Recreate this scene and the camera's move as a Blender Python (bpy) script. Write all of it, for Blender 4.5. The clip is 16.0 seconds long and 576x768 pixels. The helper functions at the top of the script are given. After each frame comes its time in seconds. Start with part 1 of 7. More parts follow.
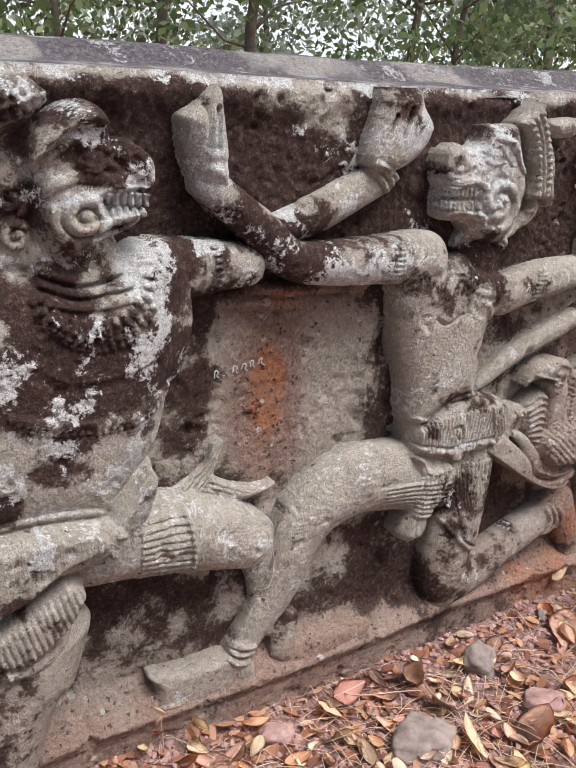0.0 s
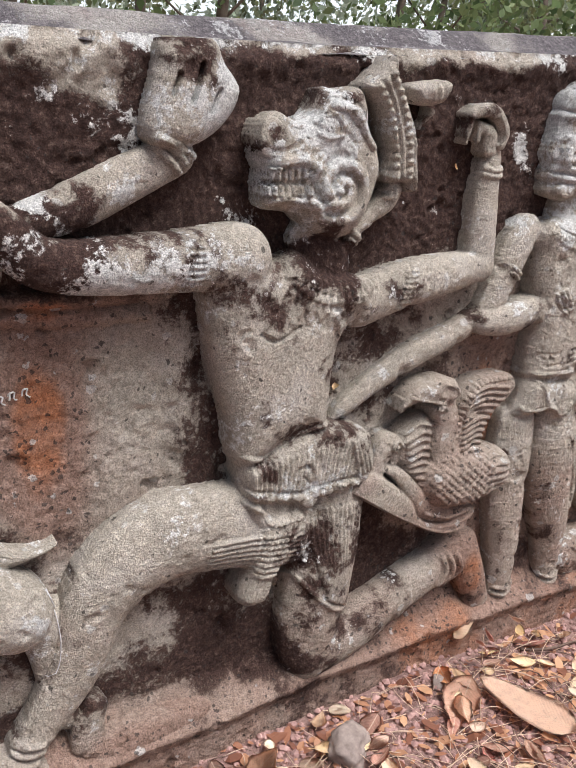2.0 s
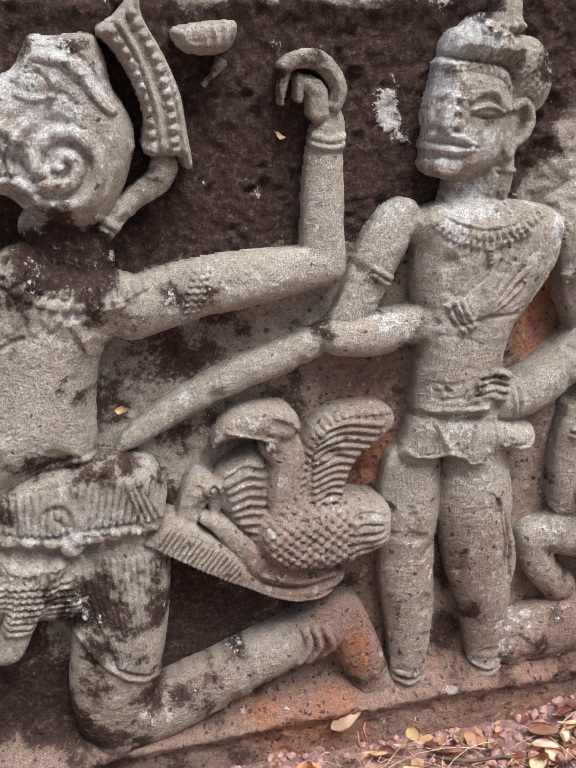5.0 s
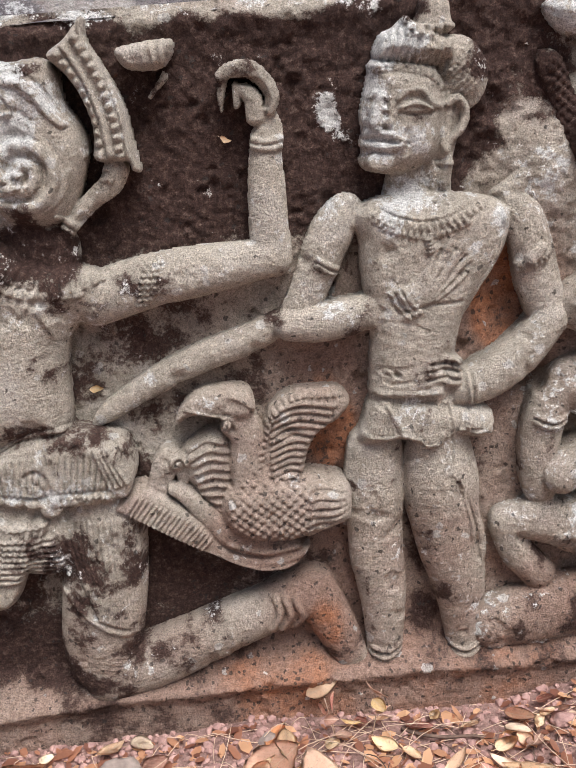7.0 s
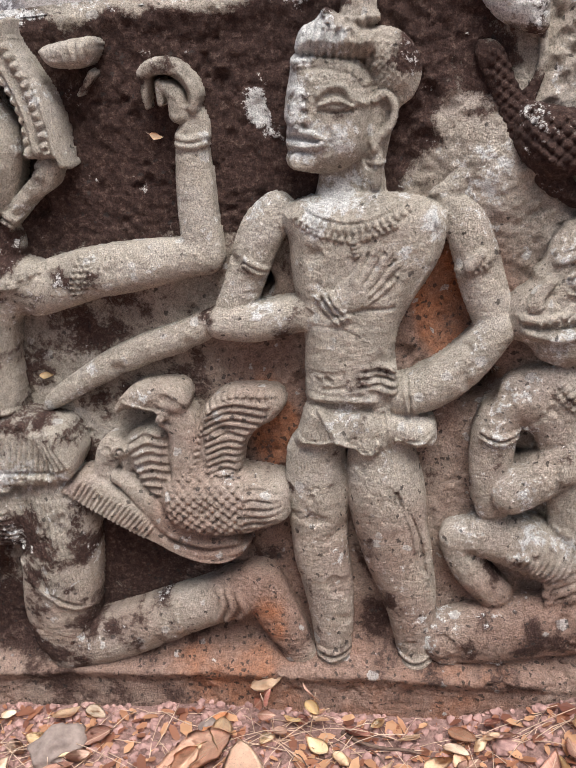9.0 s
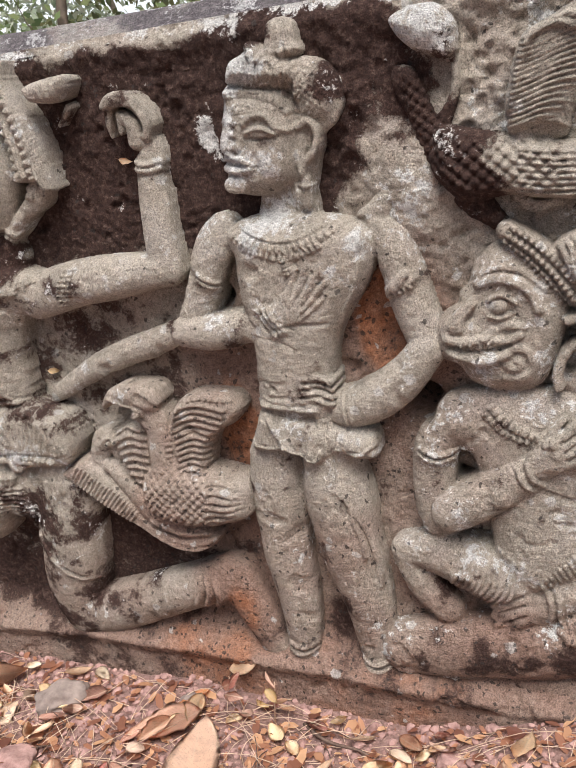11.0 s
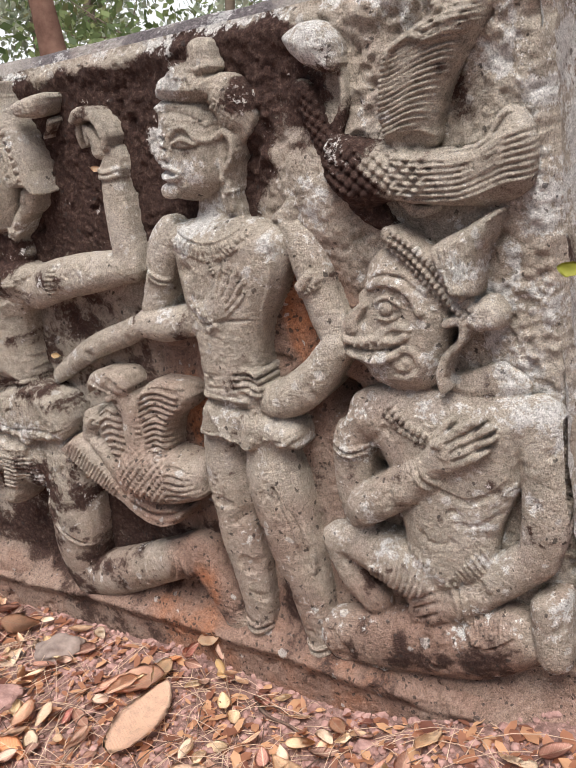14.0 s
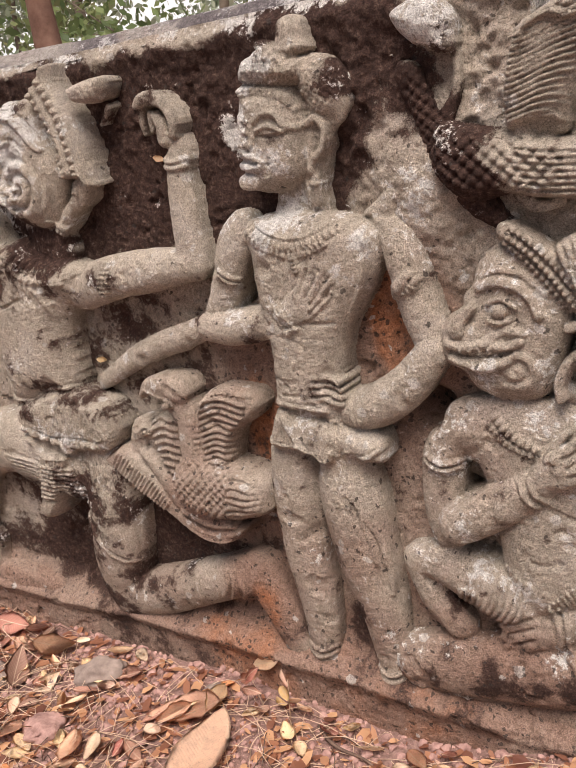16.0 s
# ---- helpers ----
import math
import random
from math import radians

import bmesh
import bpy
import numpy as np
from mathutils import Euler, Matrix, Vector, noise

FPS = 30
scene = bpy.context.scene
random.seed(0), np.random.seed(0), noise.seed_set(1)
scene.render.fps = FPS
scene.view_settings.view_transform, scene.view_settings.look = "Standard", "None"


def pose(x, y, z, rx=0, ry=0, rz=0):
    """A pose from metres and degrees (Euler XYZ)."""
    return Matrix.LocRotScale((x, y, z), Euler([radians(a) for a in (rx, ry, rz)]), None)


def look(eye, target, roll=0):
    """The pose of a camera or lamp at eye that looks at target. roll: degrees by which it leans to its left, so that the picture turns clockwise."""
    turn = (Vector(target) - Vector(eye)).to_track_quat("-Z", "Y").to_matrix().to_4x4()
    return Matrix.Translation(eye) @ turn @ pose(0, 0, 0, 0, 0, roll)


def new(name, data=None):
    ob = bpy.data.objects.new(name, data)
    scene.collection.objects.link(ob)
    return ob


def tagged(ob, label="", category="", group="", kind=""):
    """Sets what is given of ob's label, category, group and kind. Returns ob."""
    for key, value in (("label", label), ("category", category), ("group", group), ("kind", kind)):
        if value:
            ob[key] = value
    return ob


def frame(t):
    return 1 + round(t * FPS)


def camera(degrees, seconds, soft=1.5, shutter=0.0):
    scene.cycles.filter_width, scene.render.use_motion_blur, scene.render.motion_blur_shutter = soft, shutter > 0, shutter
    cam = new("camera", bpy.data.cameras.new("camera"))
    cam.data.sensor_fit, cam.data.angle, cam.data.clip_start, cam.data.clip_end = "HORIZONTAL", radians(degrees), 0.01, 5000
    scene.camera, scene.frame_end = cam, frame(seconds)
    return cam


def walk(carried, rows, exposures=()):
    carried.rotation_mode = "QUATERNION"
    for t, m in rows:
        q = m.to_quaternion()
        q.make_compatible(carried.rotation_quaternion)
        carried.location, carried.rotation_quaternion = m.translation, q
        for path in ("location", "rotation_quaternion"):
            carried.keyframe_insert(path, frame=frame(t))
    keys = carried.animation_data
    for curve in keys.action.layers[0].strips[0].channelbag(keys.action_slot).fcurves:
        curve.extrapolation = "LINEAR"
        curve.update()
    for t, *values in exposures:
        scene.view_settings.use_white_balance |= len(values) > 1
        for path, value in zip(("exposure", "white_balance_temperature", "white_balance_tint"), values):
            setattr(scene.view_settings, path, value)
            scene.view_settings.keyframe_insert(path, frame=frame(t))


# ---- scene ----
cam = camera(36.6, 16.0, soft=1.2)
METRES, EYE, TILT, TURN, LEVEL, BACK = 2.8, 1.085, -20.5, -30.5, -2.3, -1.2
ROWS = [
    (0.0, 0.0, 0.0, 0.0, -0.0, 0.0, -0.0),
    (0.5, 0.0257, 0.0096, 0.0024, -0.52, 0.08, 0.2),
    (1.0, 0.0542, 0.0437, 0.0077, -0.74, 0.07, 0.38),
    (1.5, 0.089, 0.0889, 0.0163, -0.52, -0.06, 0.62),
    (2.0, 0.1101, 0.1115, 0.018, 0.78, -0.28, 0.6),
    (2.5, 0.1454, 0.1222, 0.0222, 3.79, -0.41, -0.02),
    (3.0, 0.1929, 0.1325, 0.0276, 7.72, -0.62, -0.99),
    (3.5, 0.2258, 0.1543, 0.0312, 10.76, -1.16, -1.85),
    (4.0, 0.2553, 0.2074, 0.0409, 12.48, -1.68, -2.43),
    (6.5, 0.3854, 0.2553, 0.0358, 25.26, -1.1, -2.5),
    (7.0, 0.4229, 0.2516, 0.0335, 27.69, -1.5, -2.91),
    (7.5, 0.4427, 0.2678, 0.0394, 30.34, -2.4, -3.62),
    (8.0, 0.4621, 0.2882, 0.0525, 33.04, -3.47, -4.44),
    (8.5, 0.4868, 0.3076, 0.0604, 35.96, -4.35, -5.06),
    (9.0, 0.5189, 0.3225, 0.0632, 39.35, -5.11, -5.57),
    (11.5, 0.657, 0.431, 0.1006, 58.05, -8.28, -7.1),
    (12.0, 0.6843, 0.4607, 0.1043, 61.73, -9.01, -7.48),
    (12.5, 0.7041, 0.4814, 0.1069, 64.6, -9.35, -7.97),
    (13.0, 0.7151, 0.4902, 0.1099, 66.04, -9.37, -8.04),
    (13.5, 0.7203, 0.5014, 0.1093, 66.59, -9.22, -7.88),
    (14.0, 0.7212, 0.504, 0.1094, 66.73, -9.18, -7.8),
    (14.5, 0.7154, 0.5021, 0.108, 66.76, -9.24, -7.8),
    (15.0, 0.705, 0.4941, 0.1033, 66.58, -9.24, -7.84),
    (15.5, 0.6939, 0.4861, 0.101, 65.98, -9.02, -7.94),
    (16.0, 0.6677, 0.4698, 0.0988, 65.28, -8.78, -8.28),
]
START = pose(0, BACK, EYE, 0, LEVEL, 0) @ pose(0, 0, 0, TILT, 0, TURN)
walk(cam, [(t, START @ pose(METRES * x, METRES * y, METRES * z, 90 + pitch, roll, yaw)) for t, x, y, z, yaw, pitch, roll in ROWS],
     [(0.0, 0.24, 6100, 11), (2.0, 0.33, 6150, 11), (4.0, 0.35, 6200, 11), (9.0, 0.33, 6300, 11), (11.5, 0.27, 6400, 11), (14.5, 0.26, 6650, 13), (16.0, 0.2, 7150, 18)])

# ---- light: bright overcast sky filtered by trees ----
world = bpy.data.worlds.new("sky")
scene.world = world
world.use_nodes = True
wn = world.node_tree
sky = wn.nodes.new("ShaderNodeTexSky")
sky.sky_type, sky.sun_disc = "NISHITA", False
sky.sun_elevation, sky.sun_rotation, sky.air_density, sky.dust_density = radians(63), radians(152), 1.0, 6.0
wn.links.new(sky.outputs[0], wn.nodes["Background"].inputs[0])
wn.nodes["Background"].inputs[1].default_value = 0.078
lamp = bpy.data.lights.new("sun", "SUN")
lamp.energy, lamp.angle, lamp.color = 3.75, radians(34), (1.0, 0.955, 0.92)
sun = new("sun", lamp)
sun.matrix_world = look((2.5, -2.4, 5.9), (1.2, 0, 0.4))


# ---- materials ----
class Nodes:
    """Short hand for building a node material."""

    def __init__(self, name, rough=0.9):
        self.mat = bpy.data.materials.new(name)
        self.mat.use_nodes = True
        self.tree = self.mat.node_tree
        self.bsdf = self.tree.nodes["Principled BSDF"]
        self.bsdf.inputs["Roughness"].default_value = rough
        self.bsdf.inputs["Specular IOR Level"].default_value = 0.25

    def add(self, kind, **sets):
        n = self.tree.nodes.new(kind)
        for k, v in sets.items():
            n.inputs[k].default_value = v
        return n

    def link(self, a, b):
        self.tree.links.new(a, b)

    def coords(self):
        return self.add("ShaderNodeTexCoord").outputs["Object"]

    def noise(self, scale, detail=5.0, rough=0.6, at=None):
        n = self.add("ShaderNodeTexNoise", Scale=scale, Detail=detail, Roughness=rough)
        self.link(at or self.coords(), n.inputs["Vector"])
        return n.outputs["Fac"]

    def ramp(self, fac, stops):
        n = self.add("ShaderNodeValToRGB")
        e = n.color_ramp.elements
        while len(e) < len(stops):
            e.new(0.5)
        for el, (p, col) in zip(e, stops):
            el.position = p
            el.color = (*col, 1) if len(col) == 3 else col
        self.link(fac, n.inputs[0])
        return n.outputs[0]

    def math(self, op, a, b=0.0, c=0.0):
        n = self.add("ShaderNodeMath")
        n.operation = op
        for i, v in enumerate((a, b, c)):
            if isinstance(v, (int, float)):
                n.inputs[i].default_value = v
            else:
                self.link(v, n.inputs[i])
        return n.outputs[0]

    def mix(self, fac, a, b):
        n = self.add("ShaderNodeMix")
        n.data_type = "RGBA"
        for sock, v in ((n.inputs[0], fac), (n.inputs[6], a), (n.inputs[7], b)):
            if isinstance(v, tuple):
                sock.default_value = (*v, 1)
            elif isinstance(v, (int, float)):
                sock.default_value = v
            else:
                self.link(v, sock)
        return n.outputs[2]

    def color(self, c):
        self.link(c, self.bsdf.inputs["Base Color"])

    def bump(self, height, strength=0.5, dist=0.002):
        n = self.add("ShaderNodeBump", Strength=strength, Distance=dist)
        self.link(height, n.inputs["Height"])
        self.link(n.outputs[0], self.bsdf.inputs["Normal"])


def mask(n, value, spread, noise_fac, lo=0.42, hi=0.58):
    """A stain whose edge is broken up by noise."""
    v = n.math("MULTIPLY_ADD", n.math("SUBTRACT", noise_fac, 0.5), spread, value)
    r = n.add("ShaderNodeMapRange")
    r.interpolation_type = "SMOOTHSTEP"
    n.link(v, r.inputs[0])
    r.inputs[1].default_value, r.inputs[2].default_value = lo, hi
    return r.outputs[0]


def sandstone(name="weathered_sandstone", film=0.0):
    n = Nodes(name, 0.93)
    at = n.coords()
    att = n.add("ShaderNodeAttribute")
    att.attribute_name = "stain"
    sep = n.add("ShaderNodeSeparateColor")
    n.link(att.outputs["Color"], sep.inputs[0])
    black, lichen, warm = sep.outputs[0], sep.outputs[1], sep.outputs[2]
    fine, mid, big = n.noise(520, 3, 0.7, at), n.noise(120, 7, 0.74, at), n.noise(14, 5, 0.65, at)
    # sand grey with beige clouds
    base = n.ramp(mid, [(0.32, (0.21, 0.188, 0.158)), (0.5, (0.45, 0.408, 0.345)), (0.68, (0.72, 0.68, 0.595))])
    tone = n.ramp(big, [(0.32, (0.29, 0.265, 0.222)), (0.5, (0.46, 0.415, 0.345)), (0.68, (0.60, 0.57, 0.52))])
    col = n.mix(0.5, base, tone)
    # iron: dull pink, orange where it is strongest
    pink = n.ramp(mid, [(0.3, (0.17, 0.112, 0.085)), (0.52, (0.32, 0.215, 0.17)), (0.75, (0.45, 0.335, 0.275))])
    rust = n.ramp(mid, [(0.3, (0.26, 0.09, 0.04)), (0.6, (0.50, 0.20, 0.085)), (0.8, (0.56, 0.32, 0.19))])
    col = n.mix(mask(n, warm, 0.5, big, 0.1, 0.7), col, pink)
    col = n.mix(mask(n, warm, 0.5, big, 0.8, 1.15), col, rust)
    # round pale lichen spots
    cells = n.add("ShaderNodeTexVoronoi", Scale=46.0, Randomness=1.0)
    warp = n.add("ShaderNodeVectorMath")
    warp.operation = "MULTIPLY_ADD"
    wob = n.add("ShaderNodeTexNoise", Scale=120.0, Detail=3.0)
    n.link(at, wob.inputs["Vector"])
    n.link(wob.outputs["Color"], warp.inputs[0])
    warp.inputs[1].default_value = (0.012, 0.012, 0.012)
    n.link(at, warp.inputs[2])
    n.link(warp.outputs[0], cells.inputs["Vector"])
    tag = n.add("ShaderNodeSeparateColor")
    n.link(cells.outputs["Color"], tag.inputs[0])
    spot = n.math("MULTIPLY", n.math("LESS_THAN", cells.outputs["Distance"], n.math("MULTIPLY", tag.outputs[1], 0.42)), n.math("GREATER_THAN", n.math("ADD", tag.outputs[0], n.math("MULTIPLY", lichen, 0.4)), 0.9))
    pale = n.ramp(mid, [(0.32, (0.40, 0.40, 0.38)), (0.5, (0.60, 0.605, 0.585)), (0.68, (0.78, 0.78, 0.76))])
    col = n.mix(n.math("MULTIPLY", spot, 0.6), col, pale)
    crust_and_shade = n.ramp(mid, [(0.32, (0.024, 0.013, 0.011)), (0.54, (0.072, 0.042, 0.034)), (0.72, (0.2, 0.145, 0.12))])
    col = n.mix(mask(n, black, 0.9, mid, 0.40, 0.6), col, crust_and_shade)
    col = n.mix(mask(n, lichen, 1.0, mid, 0.52, 0.64), col, pale)
    dots = n.add("ShaderNodeTexVoronoi", Scale=120.0, Randomness=1.0)
    n.link(warp.outputs[0], dots.inputs["Vector"])
    dtag = n.add("ShaderNodeSeparateColor")
    n.link(dots.outputs["Color"], dtag.inputs[0])
    dot = n.math("MULTIPLY", n.math("LESS_THAN", dots.outputs["Distance"], n.math("MULTIPLY", dtag.outputs[1], 0.45)), n.math("GREATER_THAN", n.math("ADD", dtag.outputs[0], n.math("MULTIPLY", n.math("MAXIMUM", n.math("SUBTRACT", warm, 0.12), 0.0), 0.75)), 0.97))
    col = n.mix(n.math("MULTIPLY", dot, 0.75), col, (0.05, 0.043, 0.04))
    if film:          # thin grey algae film, the sky's bluish reflection put into its colour
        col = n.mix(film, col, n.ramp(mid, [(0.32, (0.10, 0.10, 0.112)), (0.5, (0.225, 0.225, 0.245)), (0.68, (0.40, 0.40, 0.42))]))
    grain = n.ramp(fine, [(0.3, (0.42, 0.42, 0.42)), (0.48, (1, 1, 1)), (0.68, (1.5, 1.48, 1.44))])
    mul = n.add("ShaderNodeMix")
    mul.data_type, mul.blend_type = "RGBA", "MULTIPLY"
    mul.inputs[0].default_value = 1.0
    n.link(col, mul.inputs[6])
    n.link(grain, mul.inputs[7])
    n.color(mul.outputs[2])
    pits = n.noise(210, 3, 0.65, at)
    n.bump(n.math("ADD", n.math("ADD", n.math("MULTIPLY", mid, 1.2), n.math("MULTIPLY", pits, 1.1)), n.math("MULTIPLY", fine, 0.7)), 1.0, 0.0046)
    return n.mat


def simple(name, low, high, scale, rough=0.9, bump=0.4, dist=0.002, vary=0.0):
    """Two tones by noise, with relief; vary: how much each object differs."""
    n = Nodes(name, rough)
    f = n.noise(scale, 6, 0.65)
    col = n.ramp(f, [(0.3, low), (0.7, high)])
    if vary:
        info = n.add("ShaderNodeObjectInfo")
        hsv = n.add("ShaderNodeHueSaturation")
        n.link(n.math("MULTIPLY_ADD", info.outputs["Random"], vary, 1 - vary / 2), hsv.inputs["Value"])
        n.link(col, hsv.inputs["Color"])
        col = hsv.outputs[0]
    n.color(col)
    n.bump(f, bump, dist)
    return n.mat


def earth():
    n = Nodes("red_earth", 0.95)
    at = n.coords()
    a, b, c = n.noise(9, 5, 0.6, at), n.noise(90, 6, 0.7, at), n.noise(420, 3, 0.6, at)
    col = n.mix(0.6, n.ramp(a, [(0.3, (0.21, 0.13, 0.112)), (0.7, (0.34, 0.225, 0.195))]), n.ramp(b, [(0.34, (0.07, 0.04, 0.035)), (0.5, (0.25, 0.155, 0.135)), (0.7, (0.48, 0.33, 0.285))]))
    n.color(col)
    n.bump(n.math("ADD", b, n.math("MULTIPLY", c, 0.5)), 0.9, 0.006)
    return n.mat


def dry_leaf(name, stops):
    """Dry leaf blade: a tone for each leaf, blotches, a pale midrib and side veins."""
    n = Nodes(name, 0.6)
    info = n.add("ShaderNodeObjectInfo")
    hue = n.ramp(info.outputs["Random"], stops)
    at = n.coords()
    xyz = n.add("ShaderNodeSeparateXYZ")
    n.link(at, xyz.inputs[0])
    side = n.math("ABSOLUTE", xyz.outputs[1])
    vein = n.math("SINE", n.math("MULTIPLY", n.math("SUBTRACT", xyz.outputs[0], side), 900.0))
    f, g = n.noise(70, 5, 0.6, at), n.noise(400, 3, 0.6, at)
    col = n.mix(n.math("MULTIPLY", n.ramp(f, [(0.48, (0, 0, 0)), (0.72, (1, 1, 1))]), 0.28), hue, (0.30, 0.15, 0.10))
    col = n.mix(n.math("MULTIPLY", n.ramp(g, [(0.55, (0, 0, 0)), (0.7, (1, 1, 1))]), 0.35), col, (0.22, 0.12, 0.09))
    col = n.mix(n.math("MULTIPLY", n.math("GREATER_THAN", vein, 0.85), 0.18), col, (0.8, 0.66, 0.5))
    col = n.mix(n.math("MULTIPLY", n.math("LESS_THAN", side, 0.0009), 0.5), col, (0.8, 0.66, 0.5))
    n.color(col)
    n.bump(n.math("ADD", f, n.math("MULTIPLY", vein, 0.15)), 0.4, 0.0012)
    return n.mat


def foliage(name, a, b, c):
    n = Nodes(name, 0.5)
    geo = n.add("ShaderNodeNewGeometry")
    n.color(n.ramp(geo.outputs["Random Per Island"], [(0.0, a), (0.5, b), (1.0, c)]))
    n.bsdf.inputs["Transmission Weight"].default_value = 0.0
    tr = n.add("ShaderNodeBsdfTranslucent")
    n.link(n.ramp(geo.outputs["Random Per Island"], [(0.0, b), (1.0, c)]), tr.inputs[0])
    add = n.add("ShaderNodeMixShader")
    add.inputs[0].default_value = 0.4
    n.link(n.bsdf.outputs[0], add.inputs[1])
    n.link(tr.outputs[0], add.inputs[2])
    n.link(add.outputs[0], n.tree.nodes["Material Output"].inputs[0])
    return n.mat


STONE = sandstone()
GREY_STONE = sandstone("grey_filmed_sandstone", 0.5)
YELLOWING = simple("yellow_green_leaf", (0.34, 0.38, 0.06), (0.55, 0.55, 0.14), 60, 0.55)
EARTH = earth()
PEBBLE = simple("laterite_pebble", (0.21, 0.12, 0.105), (0.55, 0.36, 0.32), 45, 0.95, 0.5)
ROCK = simple("grey_brown_rock", (0.16, 0.125, 0.11), (0.40, 0.33, 0.29), 28, 0.95, 0.8, 0.004)
LEAF = dry_leaf("dry_leaf", [(0.0, (0.80, 0.50, 0.34)), (0.13, (0.90, 0.76, 0.53)), (0.25, (0.76, 0.36, 0.17)), (0.36, (0.90, 0.78, 0.60)), (0.48, (0.45, 0.16, 0.13)), (0.56, (0.86, 0.64, 0.47)), (0.68, (0.88, 0.68, 0.34)), (0.8, (0.88, 0.72, 0.55)), (0.9, (0.62, 0.33, 0.25)), (0.97, (0.36, 0.22, 0.17))])
BIG_LEAF = dry_leaf("broad_dry_leaf", [(0.0, (0.88, 0.64, 0.48)), (0.5, (0.9, 0.68, 0.52)), (1.0, (0.78, 0.48, 0.34))])
STRAW = simple("dry_straw", (0.48, 0.33, 0.24), (0.74, 0.58, 0.44), 30, 0.7, 0.2)
TWIG = simple("dark_twig", (0.07, 0.045, 0.035), (0.2, 0.14, 0.11), 60, 0.9, 0.4)
BARK = simple("grey_bark", (0.09, 0.075, 0.06), (0.24, 0.2, 0.16), 7, 0.95, 0.8, 0.02)
RED_BARK = simple("reddish_bark", (0.11, 0.06, 0.045), (0.27, 0.17, 0.13), 6, 0.95, 0.8, 0.02)
PALE_BARK = simple("pinkish_bark", (0.23, 0.15, 0.12), (0.36, 0.26, 0.21), 5, 0.9, 0.5, 0.01)
GREEN = foliage("green_leaves", (0.08, 0.13, 0.06), (0.17, 0.25, 0.1), (0.30, 0.37, 0.17))
OLIVE = foliage("olive_leaves", (0.06, 0.075, 0.04), (0.13, 0.16, 0.075), (0.24, 0.25, 0.12))
# distance haze is mixed straight into these pale leaf colours
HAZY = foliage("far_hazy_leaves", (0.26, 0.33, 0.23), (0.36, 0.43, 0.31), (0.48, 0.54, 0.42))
SCRAP = foliage("leaf_scraps", (0.18, 0.08, 0.06), (0.42, 0.2, 0.12), (0.74, 0.46, 0.27))
PAINT = simple("white_paint", (0.6, 0.6, 0.58), (0.75, 0.75, 0.72), 300, 0.8, 0.1)
THREAD = simple("white_thread", (0.6, 0.6, 0.62), (0.75, 0.75, 0.78), 200, 0.8, 0.1)


# ---- building helpers ----
def link_mesh(name, me, material, parent=None, label="", smooth=True):
    me.materials.append(material)
    if smooth:
        me.polygons.foreach_set("use_smooth", [True] * len(me.polygons))
    ob = new(name, me)
    if parent:
        ob.parent = parent
    return tagged(ob, label)


def part(name, bm, material, parent=None, label="", smooth=True):
    me = bpy.data.meshes.new(name)
    bm.to_mesh(me)
    bm.free()
    return link_mesh(name, me, material, parent, label, smooth)


def smooth(a, b, x):
    t = np.clip((x - a) / (b - a), 0, 1)
    return t * t * (3 - 2 * t)


def lattice(x, z, scale, seed):
    """Smooth value noise in 0..1 over the plane of the wall."""
    table = np.random.RandomState(seed).rand(256, 256)
    u, v = x * scale + 40.37, z * scale + 40.71
    i, j = np.floor(u).astype(int), np.floor(v).astype(int)
    a, b = smooth(0, 1, u - i), smooth(0, 1, v - j)
    g = lambda p, q: table[p % 256, q % 256]
    return (g(i, j) * (1 - a) + g(i + 1, j) * a) * (1 - b) + (g(i, j + 1) * (1 - a) + g(i + 1, j + 1) * a) * b


def fbm(x, z, scale, seed, octaves=4):
    s, w, tot = 0, 1, 0
    for k in range(octaves):
        s = s + w * lattice(x, z, scale * 2.03 ** k, seed + k)
        tot, w = tot + w, w * 0.55
    return s / tot


def curve(pts, n=6, closed=False):
    """Catmull-Rom through the points."""
    P = np.array(pts, float)
    m = len(P)
    if m < 3:
        return P
    out = []
    for i in range(m if closed else m - 1):
        if closed:
            a, b, c, d = P[i - 1], P[i], P[(i + 1) % m], P[(i + 2) % m]
        else:
            a, b, c, d = P[max(i - 1, 0)], P[i], P[i + 1], P[min(i + 2, m - 1)]
        for t in np.linspace(0, 1, n, endpoint=False):
            out.append(0.5 * (2 * b + (c - a) * t + (2 * a - 5 * b + 4 * c - d) * t * t + (3 * b - a - 3 * c + d) * t ** 3))
    if not closed:
        out.append(P[-1])
    return np.array(out)


